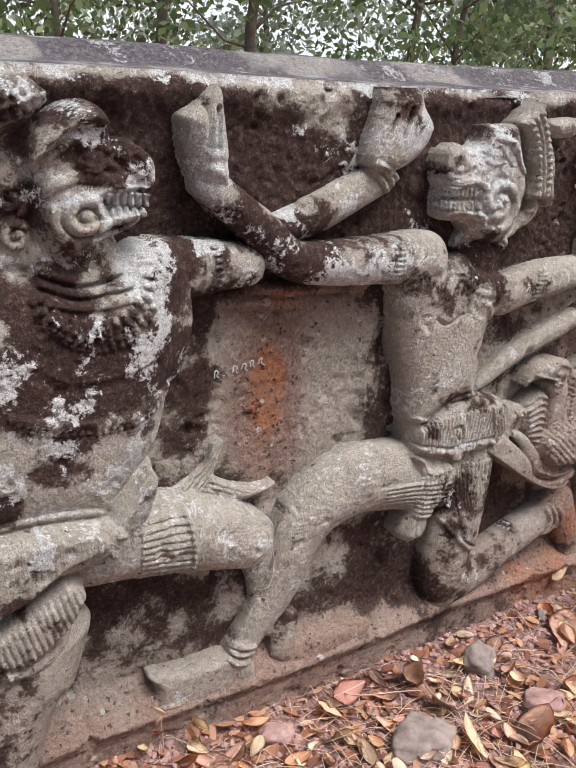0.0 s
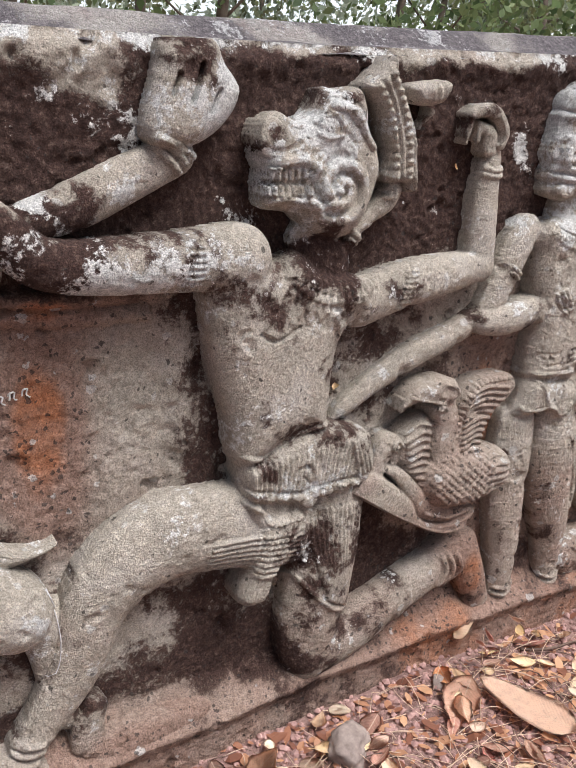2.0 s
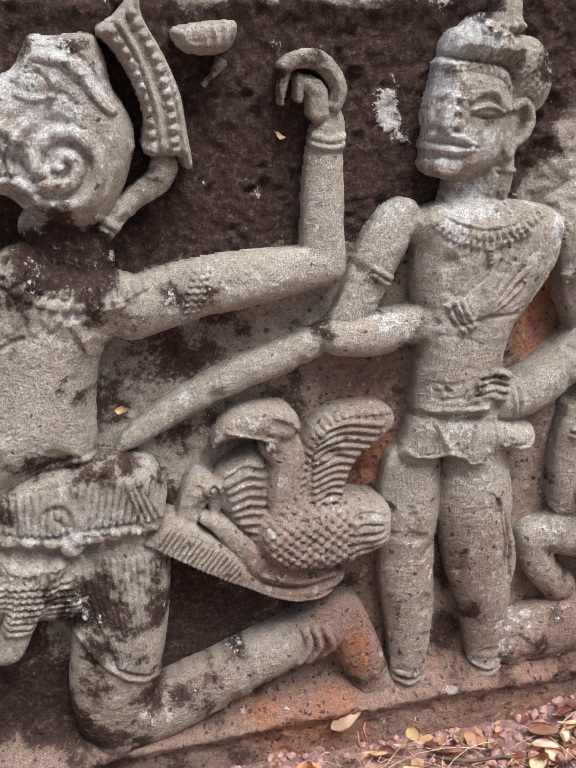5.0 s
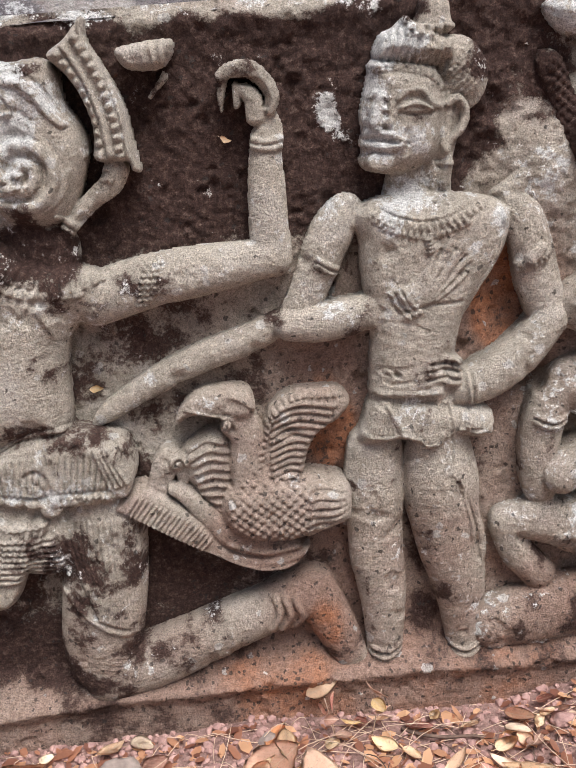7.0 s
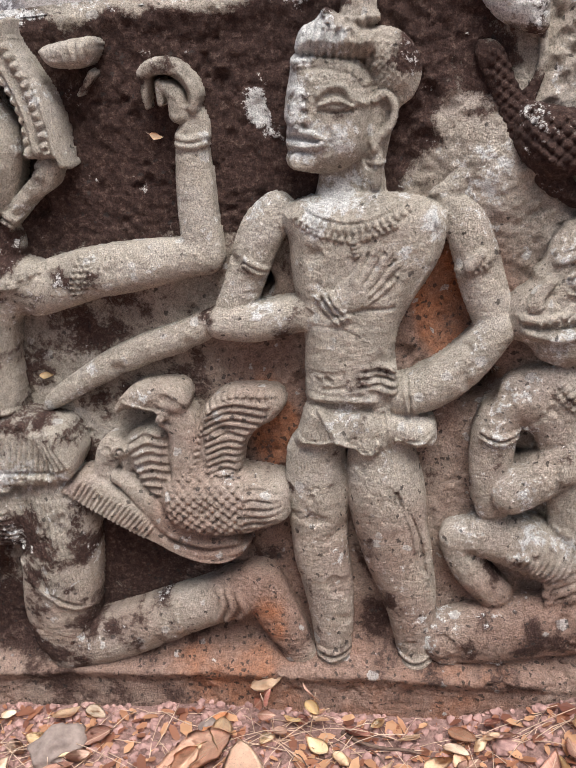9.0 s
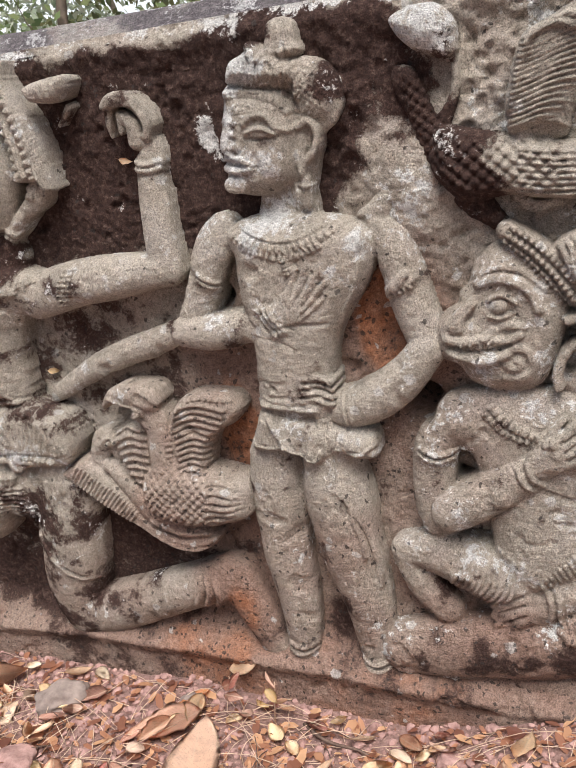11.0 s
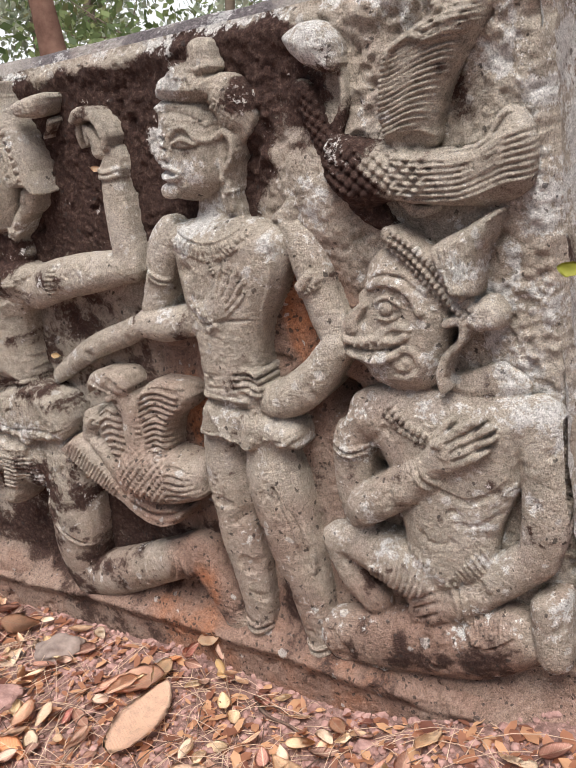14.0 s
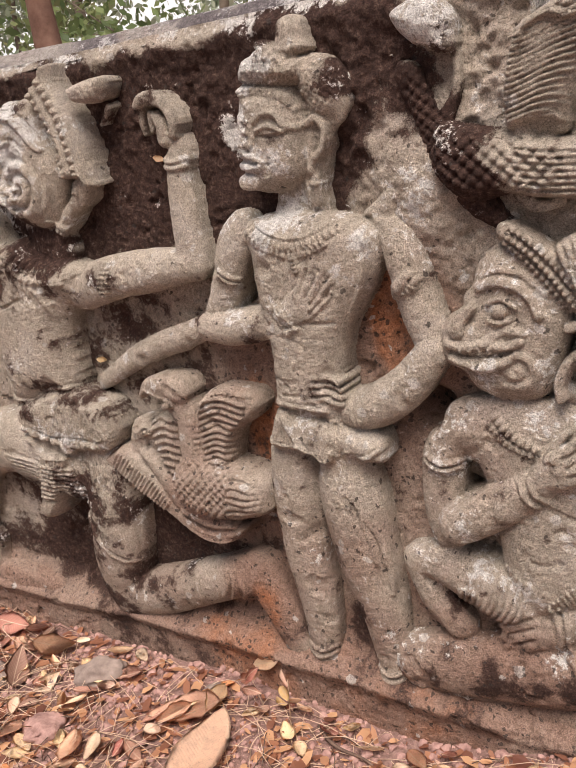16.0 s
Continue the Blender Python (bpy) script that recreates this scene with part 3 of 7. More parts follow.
    f.limb([(1.794, 0.626, 0.025), (1.752, 0.580, 0.030), (1.706, 0.549, 0.032), (1.666, 0.538, 0.028), (1.640, 0.549, 0.022)], 0.03, 0.85)
    f.limb([(1.720, 0.809, 0.010), (1.742, 0.816, 0.016), (1.754, 0.831, 0.014)], 0.02, 0.6)
    f.limb([(1.589, 0.679, 0.020), (1.611, 0.694, 0.023), (1.627, 0.710, 0.019), (1.647, 0.728, 0.014)], 0.056, 0.4)
    f.limb([(1.612, 0.706, 0.006), (1.623, 0.731, 0.005), (1.628, 0.753, 0.004)], 0.06, 0.55)
    f.limb([(1.622, 0.708, 0.007), (1.637, 0.737, 0.005), (1.646, 0.755, 0.004)], 0.06, 0.55)
    f.limb([(1.631, 0.703, 0.007), (1.650, 0.733, 0.005), (1.663, 0.750, 0.004)], 0.06, 0.55)
    f.limb([(1.634, 0.693, 0.007), (1.656, 0.719, 0.005), (1.672, 0.731, 0.004)], 0.06, 0.55)
    f.limb([(1.625, 0.683, 0.007), (1.651, 0.699, 0.005), (1.669, 0.716, 0.003)], 0.06, 0.55)
    f.stroke([(1.618, 0.712), (1.633, 0.746)], 0.0028, -0.0022)
    f.stroke([(1.627, 0.708), (1.654, 0.745)], 0.0028, -0.0022)
    f.stroke([(1.634, 0.698), (1.666, 0.735)], 0.0028, -0.0022)
    f.stroke([(1.632, 0.687), (1.665, 0.714)], 0.0028, -0.0022)
    f.limb([(1.618, 0.589, 0.006), (1.633, 0.590, 0.007), (1.657, 0.585, 0.006)], 0.054, 0.8)
    f.limb([(1.617, 0.578, 0.006), (1.632, 0.580, 0.007), (1.656, 0.574, 0.006)], 0.054, 0.8)
    f.limb([(1.617, 0.568, 0.007), (1.632, 0.569, 0.007), (1.656, 0.563, 0.006)], 0.054, 0.8)
    f.limb([(1.616, 0.557, 0.007), (1.631, 0.559, 0.007), (1.655, 0.553, 0.006)], 0.054, 0.8)
    f.stroke([(1.616, 0.584), (1.635, 0.585), (1.655, 0.580)], 0.0028, -0.0033)
    f.stroke([(1.616, 0.573), (1.634, 0.575), (1.655, 0.569)], 0.0028, -0.0033)
    f.stroke([(1.615, 0.562), (1.634, 0.564), (1.654, 0.558)], 0.0028, -0.0033)
    f.limb([(1.460, 0.693, 0.010), (1.436, 0.666, 0.016), (1.403, 0.650, 0.021), (1.361, 0.632, 0.024), (1.308, 0.617, 0.024), (1.250, 0.595, 0.023), (1.200, 0.570, 0.020), (1.157, 0.546, 0.017), (1.134, 0.528, 0.008)], 0.012, 0.95)
    f.poly([(1.638, 1.001), (1.675, 1.014), (1.702, 0.993), (1.712, 0.961), (1.700, 0.929), (1.679, 0.913), (1.668, 0.879), (1.660, 0.846), (1.659, 0.813), (1.625, 0.815), (1.619, 0.876)], 0.03, 0.029, 0.0)
    f.poly([(1.611, 1.021), (1.613, 1.041), (1.619, 1.060), (1.640, 1.065), (1.656, 1.056), (1.659, 1.037), (1.662, 1.021), (1.637, 1.012)], 0.04, 0.019, 0.0)
    f.poly([(1.556, 0.992), (1.557, 1.008), (1.566, 1.022), (1.583, 1.029), (1.597, 1.042), (1.612, 1.032), (1.640, 1.017), (1.660, 1.010), (1.656, 0.983), (1.615, 0.979), (1.579, 0.986)], 0.056, 0.032, 0.0)
    f.poly([(1.553, 0.992), (1.546, 0.970), (1.539, 0.945), (1.534, 0.920), (1.537, 0.906), (1.533, 0.889), (1.535, 0.878), (1.531, 0.867), (1.537, 0.855), (1.554, 0.849), (1.581, 0.845), (1.607, 0.850), (1.630, 0.863), (1.639, 0.879), (1.645, 0.910), (1.649, 0.939), (1.644, 0.962), (1.632, 0.980), (1.597, 0.987)], 0.058, 0.037, 0.0)
    f.poly([(1.642, 1.006), (1.669, 1.015), (1.694, 0.999), (1.704, 0.968), (1.698, 0.943), (1.677, 0.931), (1.653, 0.941), (1.640, 0.968), (1.635, 0.990)], 0.044, 0.050, 0.0)
    f.scales([(1.644, 1.006), (1.670, 1.014), (1.696, 0.997), (1.703, 0.969), (1.695, 0.945), (1.675, 0.935), (1.652, 0.946), (1.648, 0.974)], 0.0108, 0.0026)
    f.stroke([(1.564, 1.017), (1.584, 1.017), (1.612, 1.013), (1.638, 1.008), (1.655, 0.998)], 0.0052, 0.00357, 0.0093)
    f.stroke([(1.562, 1.009), (1.583, 1.009), (1.612, 1.005), (1.637, 1.000), (1.654, 0.990)], 0.0052, 0.00357, 0.0093)
    f.stroke([(1.560, 1.001), (1.582, 1.001), (1.611, 0.997), (1.637, 0.992), (1.654, 0.982)], 0.0052, 0.00357, 0.0093)
    f.stroke([(1.558, 0.993), (1.582, 0.993), (1.611, 0.989), (1.637, 0.984), (1.653, 0.973)], 0.0052, 0.00357, 0.0093)
    f.stroke([(1.556, 0.986), (1.581, 0.986), (1.610, 0.982), (1.636, 0.977), (1.653, 0.966)], 0.0052, 0.00357, 0.0093)
    f.stroke([(1.556, 0.983), (1.582, 0.983), (1.611, 0.978), (1.633, 0.968), (1.647, 0.952)], 0.0040, 0.00382)
    f.stroke([(1.554, 0.978), (1.581, 0.978), (1.610, 0.973), (1.629, 0.964), (1.641, 0.949)], 0.0024, 0.00255)
    f.stroke([(1.594, 1.042), (1.607, 1.026), (1.630, 1.020), (1.648, 1.021), (1.669, 1.022)], 0.0072, 0.0068, 0.0122)
    f.stroke([(1.584, 1.025), (1.601, 1.021), (1.618, 1.016), (1.635, 1.012)], 0.0048, 0.0034, 0.0086)
    f.limb([(1.650, 0.931, 0.005), (1.663, 0.937, 0.005), (1.673, 0.925, 0.005), (1.673, 0.909, 0.005), (1.665, 0.895, 0.005), (1.653, 0.886, 0.005), (1.647, 0.873, 0.005)], 0.036, 0.9)
    f.limb([(1.652, 0.925, 0.006), (1.648, 0.905, 0.007), (1.646, 0.882, 0.007)], 0.03, 0.8)
    f.limb([(1.649, 0.876, 0.007), (1.649, 0.855, 0.008), (1.646, 0.831, 0.008)], 0.03, 0.9)
    f.stroke([(1.638, 0.856), (1.658, 0.855)], 0.0032, 0.00425)
    f.stroke([(1.583, 0.943), (1.594, 0.949), (1.609, 0.951), (1.618, 0.945), (1.626, 0.934), (1.641, 0.928)], 0.0040, 0.00323)
    f.stroke([(1.546, 0.948), (1.555, 0.951), (1.568, 0.945)], 0.0040, 0.00255)
    f.stroke([(1.590, 0.944), (1.608, 0.946), (1.618, 0.939)], 0.0065, -0.00165)
    f.limb([(1.586, 0.927, 0.006), (1.604, 0.929, 0.007), (1.622, 0.926, 0.005)], 0.055, 0.5)
    f.stroke([(1.585, 0.932), (1.605, 0.936), (1.626, 0.927)], 0.0028, 0.00297)
    f.stroke([(1.583, 0.925), (1.603, 0.922), (1.623, 0.923)], 0.0028, -0.00248)
    f.stroke([(1.548, 0.934), (1.557, 0.935), (1.567, 0.930)], 0.0048, 0.00255)
    f.stroke([(1.553, 0.927), (1.566, 0.926)], 0.0028, -0.00165)
    f.limb([(1.559, 0.944, 0.005), (1.554, 0.928, 0.007), (1.554, 0.916, 0.010)], 0.056, 0.6)
    f.limb([(1.568, 0.915, 0.005), (1.570, 0.913, 0.005)], 0.06, 0.5)
    f.stroke([(1.562, 0.909), (1.576, 0.911), (1.578, 0.919)], 0.0028, -0.00165)
    f.stroke([(1.540, 0.902), (1.557, 0.903), (1.575, 0.897), (1.588, 0.888)], 0.0048, 0.00357)
    f.stroke([(1.540, 0.887), (1.557, 0.885), (1.573, 0.883), (1.583, 0.885)], 0.0056, 0.00382)
    f.stroke([(1.538, 0.895), (1.557, 0.894), (1.574, 0.890), (1.593, 0.887)], 0.0028, -0.00248)
    f.stroke([(1.542, 0.879), (1.564, 0.878), (1.576, 0.880)], 0.0047, -0.00165)
    f.limb([(1.551, 0.866, 0.011), (1.563, 0.864, 0.011)], 0.054, 0.4)
    f.stroke([(1.592, 0.901), (1.596, 0.888), (1.590, 0.875)], 0.0047, -0.00138)
    f.stroke([(1.537, 0.811), (1.566, 0.790), (1.603, 0.779), (1.631, 0.780), (1.665, 0.790), (1.690, 0.804)], 0.0072, 0.00357, 0.0093)
    f.stroke([(1.537, 0.801), (1.565, 0.780), (1.602, 0.767), (1.633, 0.768), (1.668, 0.781)], 0.0056, 0.00289, 0.0086)
    f.stroke([(1.543, 0.818), (1.573, 0.800), (1.610, 0.789), (1.647, 0.794), (1.675, 0.808)], 0.0032, 0.00255)
    f.limb([(1.624, 0.768, 0.009), (1.614, 0.746, 0.005)], 0.058, 0.5)
    f.stroke([(1.615, 0.765), (1.618, 0.746)], 0.0048, 0.0034, 0.0057)
    f.stroke([(1.468, 0.744), (1.487, 0.731), (1.508, 0.722)], 0.0040, 0.00408)
    f.stroke([(1.467, 0.735), (1.486, 0.722), (1.507, 0.713)], 0.0040, 0.00408)
    f.stroke([(1.726, 0.704), (1.754, 0.714), (1.786, 0.728)], 0.0048, 0.00408)
    f.stroke([(1.726, 0.696), (1.754, 0.706), (1.786, 0.720)], 0.0048, 0.00408, 0.0079)
    f.limb([(1.760, 0.720, 0.008), (1.776, 0.735, 0.006)], 0.048, 0.8)
    f.stroke([(1.564, 0.691), (1.573, 0.672), (1.588, 0.655)], 0.0036, 0.00357)
    f.stroke([(1.573, 0.694), (1.582, 0.675), (1.596, 0.659)], 0.0036, 0.00357)
    f.stroke([(1.581, 0.696), (1.590, 0.677), (1.603, 0.662)], 0.0036, 0.00357)
    f.stroke([(1.670, 0.564), (1.672, 0.542), (1.674, 0.521)], 0.0032, 0.00357)
    f.stroke([(1.679, 0.563), (1.681, 0.542), (1.683, 0.520)], 0.0032, 0.00357)
    f.stroke([(1.723, 0.794), (1.718, 0.753), (1.706, 0.716), (1.686, 0.683), (1.671, 0.638), (1.663, 0.583)], 0.0032, 0.00297)
    f.stroke([(1.582, 0.663), (1.615, 0.670), (1.661, 0.671)], 0.0033, -0.0022)
    f.stroke([(1.555, 0.651), (1.587, 0.647), (1.612, 0.634)], 0.0037, -0.0011)
    f.stroke([(1.555, 0.584), (1.571, 0.581), (1.589, 0.583)], 0.0047, -0.00138)
    f.stroke([(1.551, 0.564), (1.569, 0.560), (1.591, 0.561)], 0.0037, -0.00138)
    f.stroke([(1.567, 0.574), (1.569, 0.572)], 0.0047, -0.0044)
    f.stroke([(1.676, 0.614), (1.673, 0.593), (1.677, 0.572)], 0.0028, -0.00165)
    f.stroke([(1.517, 0.108), (1.540, 0.102), (1.565, 0.109)], 0.0040, 0.00425)
    f.stroke([(1.516, 0.095), (1.539, 0.089), (1.564, 0.097)], 0.0040, 0.00425)
    f.stroke([(1.645, 0.096), (1.669, 0.091), (1.692, 0.098)], 0.0040, 0.00425)
    f.stroke([(1.645, 0.084), (1.669, 0.078), (1.692, 0.086)], 0.0040, 0.00425)


def striding_figure(f):
    f.limb([(1.037, 0.368, 0.067), (0.985, 0.386, 0.069), (0.867, 0.404, 0.067), (0.788, 0.384, 0.062), (0.729, 0.33, 0.053), (0.695, 0.24, 0.043), (0.65, 0.171, 0.033), (0.617, 0.13, 0.029)], 0.02, 0.66)
    f.poly([(0.443, 0.137), (0.516, 0.131), (0.591, 0.132), (0.641, 0.099), (0.64, 0.041), (0.597, 0.036), (0.53, 0.042), (0.458, 0.056), (0.449, 0.073), (0.454, 0.107)], 0.044, 0.016, 0.0)
    f.stroke([(0.45, 0.073), (0.46, 0.077), (0.485, 0.074)], 0.005, 0.003, 0)
    f.limb([(1.128, 0.384, 0.062), (1.115, 0.285, 0.065), (1.096, 0.181, 0.063), (1.09, 0.128, 0.053)], 0.02, 0.7)
    f.limb([(1.1, 0.1, 0.049), (1.177, 0.12, 0.048), (1.266, 0.153, 0.045), (1.355, 0.188, 0.041), (1.414, 0.209, 0.042)], 0.015, 0.85)
    f.limb([(1.428, 0.219, 0.04), (1.458, 0.152, 0.036), (1.494, 0.058, 0.026)], 0.015, 0.8)
    f.poly([(0.909, 0.829), (0.965, 0.837), (1.008, 0.796), (1.048, 0.805), (1.088, 0.776), (1.144, 0.764), (1.184, 0.746), (1.173, 0.705), (1.129, 0.674), (1.114, 0.618), (1.109, 0.559), (1.098, 0.526), (1.039, 0.525), (0.952, 0.492), (0.931, 0.574), (0.917, 0.632), (0.904, 0.702), (0.898, 0.767)], 0.074, 0.06, 0.0)
    f.limb([(1.073, 0.819, 0.032), (1.105, 0.782, 0.049)], 0.01, 0.7)
    f.limb([(1.397, 0.748, 0.027), (1.308, 0.739, 0.035), (1.239, 0.731, 0.037), (1.165, 0.714, 0.038)], 0.025, 0.9)
    f.limb([(1.411, 0.904, 0.021), (1.408, 0.846, 0.026), (1.407, 0.788, 0.028), (1.409, 0.748, 0.028)], 0.02, 0.85)
    f.limb([(0.949, 0.805, 0.048), (0.876, 0.808, 0.04), (0.777, 0.81, 0.036), (0.685, 0.823, 0.032), (0.632, 0.869, 0.03), (0.575, 0.914, 0.027), (0.543, 0.942, 0.023)], 0.04, 0.9)
    f.poly([(0.518, 0.948), (0.499, 1.023), (0.505, 1.039), (0.527, 1.052), (0.557, 1.074), (0.565, 1.037), (0.573, 0.97), (0.566, 0.935)], 0.075, 0.035, 0.0)
    f.stroke([(0.533, 1.047), (0.529, 0.993)], 0.004, -0.008, 0)
    f.stroke([(0.546, 1.044), (0.543, 0.993)], 0.004, -0.008, 0)
    f.poly([(0.977, 0.950), (0.979, 0.971), (0.995, 0.987), (1.012, 0.994), (1.027, 0.987), (1.041, 0.984), (1.061, 0.992), (1.070, 1.008), (1.081, 1.024), (1.105, 1.023), (1.143, 1.025), (1.158, 1.004), (1.164, 0.969), (1.178, 0.944), (1.185, 0.916), (1.178, 0.885), (1.163, 0.850), (1.143, 0.825), (1.108, 0.815), (1.076, 0.823), (1.055, 0.840), (1.038, 0.856), (1.012, 0.862), (0.989, 0.867), (0.984, 0.883), (0.983, 0.901), (0.986, 0.917), (0.980, 0.929)], 0.062, 0.037, 0.0)
    f.limb([(0.992, 0.971, 0.017), (0.988, 0.954, 0.016), (1.003, 0.945, 0.014)], 0.054, 0.5)
    f.stroke([(0.983, 0.904), (1.007, 0.904), (1.032, 0.902), (1.052, 0.899)], 0.0211, -0.0055)
    f.limb([(0.991, 0.920, 0.004), (0.991, 0.910, 0.003)], 0.06, 0.9)
    f.limb([(1.001, 0.920, 0.004), (1.001, 0.909, 0.003)], 0.06, 0.9)
    f.limb([(1.012, 0.919, 0.004), (1.012, 0.909, 0.003)], 0.06, 0.9)
    f.limb([(1.022, 0.919, 0.004), (1.022, 0.908, 0.003)], 0.06, 0.9)
    f.limb([(1.032, 0.919, 0.004), (1.033, 0.908, 0.003)], 0.06, 0.9)
    f.limb([(1.043, 0.918, 0.004), (1.043, 0.908, 0.003)], 0.06, 0.9)
    f.limb([(1.052, 0.918, 0.004), (1.053, 0.907, 0.003)], 0.06, 0.9)
    f.limb([(0.986, 0.890, 0.004), (0.986, 0.898, 0.003)], 0.06, 0.9)
    f.limb([(0.996, 0.889, 0.004), (0.997, 0.898, 0.003)], 0.06, 0.9)
    f.limb([(1.006, 0.889, 0.004), (1.007, 0.897, 0.003)], 0.06, 0.9)
    f.limb([(1.017, 0.888, 0.004), (1.017, 0.897, 0.003)], 0.06, 0.9)
    f.limb([(1.028, 0.888, 0.004), (1.028, 0.896, 0.003)], 0.06, 0.9)
    f.limb([(1.038, 0.887, 0.004), (1.038, 0.896, 0.003)], 0.06, 0.9)
    f.limb([(1.049, 0.887, 0.004), (1.049, 0.895, 0.003)], 0.06, 0.9)
    f.stroke([(0.974, 0.932), (0.995, 0.927), (1.032, 0.933), (1.055, 0.925), (1.065, 0.903), (1.074, 0.889), (1.097, 0.885)], 0.0074, 0.0051)
    f.stroke([(0.979, 0.878), (1.011, 0.881), (1.042, 0.875), (1.074, 0.869), (1.093, 0.876)], 0.0066, 0.0051)
    f.stroke([(0.979, 0.870), (1.011, 0.873), (1.048, 0.861)], 0.0038, -0.0022)
    f.spiral((1.1018, 0.8907), 0.0044, 0.0547, 2.1, 0.0081, 0.0062, 2.9)
    f.stroke([(1.048, 0.854), (1.076, 0.837), (1.112, 0.836), (1.143, 0.856), (1.158, 0.886)], 0.0050, 0.00255)
    f.limb([(1.078, 0.975, 0.014), (1.083, 0.975, 0.014)], 0.056, 0.6)
    f.stroke([(1.061, 0.981), (1.073, 0.991), (1.092, 0.989), (1.102, 0.974), (1.098, 0.962)], 0.0041, 0.00382)
    f.stroke([(1.063, 0.966), (1.079, 0.960), (1.098, 0.962)], 0.0041, 0.00255)
    f.stroke([(1.100, 0.967), (1.112, 0.963), (1.122, 0.952)], 0.0038, -0.0022)
    f.stroke([(1.054, 0.995), (1.083, 1.002), (1.114, 0.998), (1.133, 0.982), (1.146, 0.961), (1.160, 0.947)], 0.0074, 0.0051)
    f.stroke([(1.064, 0.998), (1.095, 1.009), (1.130, 1.000), (1.149, 0.974)], 0.0038, -0.0022)
    f.stroke([(1.018, 0.987), (1.028, 0.979), (1.042, 0.976)], 0.0050, 0.0034)
    f.stroke([(0.990, 0.946), (1.014, 0.945), (1.032, 0.954)], 0.0048, -0.00193)
    f.stroke([(1.123, 0.942), (1.133, 0.924), (1.129, 0.906)], 0.0050, 0.0017)
    f.poly([(1.149, 1.027), (1.172, 1.044), (1.199, 1.069), (1.202, 1.040), (1.221, 1.004), (1.238, 0.962), (1.244, 0.918), (1.248, 0.878), (1.236, 0.879), (1.229, 0.892), (1.192, 0.896), (1.193, 0.938), (1.183, 0.975), (1.166, 1.005)], 0.058, 0.012, 0.0)
    f.stroke([(1.153, 1.024), (1.173, 0.985), (1.186, 0.943), (1.189, 0.900)], 0.0037, 0.00425)
    f.stroke([(1.195, 1.062), (1.202, 1.034), (1.221, 0.996), (1.234, 0.948), (1.239, 0.883)], 0.0037, 0.00425)
    f.stroke([(1.174, 1.035), (1.194, 0.997), (1.208, 0.949), (1.213, 0.901)], 0.0037, 0.00425)
    f.stroke([(1.163, 1.030), (1.185, 0.991), (1.197, 0.946), (1.202, 0.901)], 0.0058, 0.00425, 0.0126)
    f.stroke([(1.186, 1.048), (1.201, 1.020), (1.215, 0.984), (1.223, 0.945), (1.226, 0.898)], 0.0058, 0.00425, 0.0126)
    f.folds([(1.168, 1.032), (1.173, 1.006)], [(1.196, 1.057), (1.204, 1.041)], 3, 0.0022, -0.002)
    f.stroke([(1.185, 0.902), (1.204, 0.895), (1.227, 0.889)], 0.0066, 0.0051)
    f.limb([(1.214, 0.880, 0.017), (1.205, 0.864, 0.016), (1.179, 0.846, 0.013), (1.153, 0.823, 0.012), (1.139, 0.804, 0.010), (1.132, 0.783, 0.005)], 0.03, 0.85)
    f.spiral((1.2006, 0.8767), 0.0022, 0.0118, 1.2, 0.0037, 0.004, 0.5)
    f.stroke([(1.134, 0.829), (1.149, 0.820), (1.161, 0.807)], 0.0050, 0.00425)
    f.stroke([(1.129, 0.820), (1.145, 0.810), (1.154, 0.801)], 0.0033, 0.0034)
    f.poly([(1.231, 1.027), (1.261, 1.034), (1.302, 1.036), (1.307, 1.022), (1.296, 1.004), (1.275, 0.998), (1.243, 1.003)], 0.05, 0.013, 0.0)
    f.folds([(1.236, 1.022), (1.245, 1.004)], [(1.265, 1.033), (1.269, 1.000)], 6, 0.0030, 0.0035)
    f.folds([(1.277, 1.034), (1.282, 1.001)], [(1.301, 1.034), (1.299, 1.007)], 3, 0.0030, 0.003)
    f.limb([(1.290, 0.990, 0.006), (1.268, 0.967, 0.003)], 0.02, 0.8)
    f.limb([(1.415, 0.897, 0.020), (1.417, 0.918, 0.019), (1.413, 0.932, 0.018)], 0.018, 0.8)
    f.limb([(1.360, 0.986, 0.007), (1.374, 0.992, 0.011), (1.397, 0.992, 0.012), (1.416, 0.976, 0.011), (1.424, 0.958, 0.010), (1.421, 0.941, 0.008)], 0.034, 0.9)
    f.limb([(1.390, 0.967, 0.010), (1.400, 0.954, 0.013), (1.400, 0.934, 0.013)], 0.028, 0.9)
    f.limb([(1.362, 0.978, 0.007), (1.358, 0.959, 0.005), (1.358, 0.943, 0.002)], 0.026, 0.9)
    f.limb([(1.379, 0.972, 0.006), (1.378, 0.949, 0.005)], 0.028, 0.8)
    f.stroke([(1.391, 0.976), (1.405, 0.976), (1.415, 0.961), (1.416, 0.947)], 0.0053, -0.0044)
    f.stroke([(1.390, 0.907), (1.414, 0.902), (1.443, 0.906)], 0.0046, 0.00425)
    f.stroke([(1.389, 0.898), (1.413, 0.893), (1.443, 0.897)], 0.0046, 0.00425)
    f.poly([(0.954, 0.504), (0.994, 0.509), (1.022, 0.523), (1.051, 0.533), (1.094, 0.538), (1.138, 0.529), (1.175, 0.515), (1.190, 0.478), (1.180, 0.443), (1.142, 0.421), (1.077, 0.416), (1.019, 0.425), (0.962, 0.441), (0.949, 0.474)], 0.068, 0.018, 0.0)
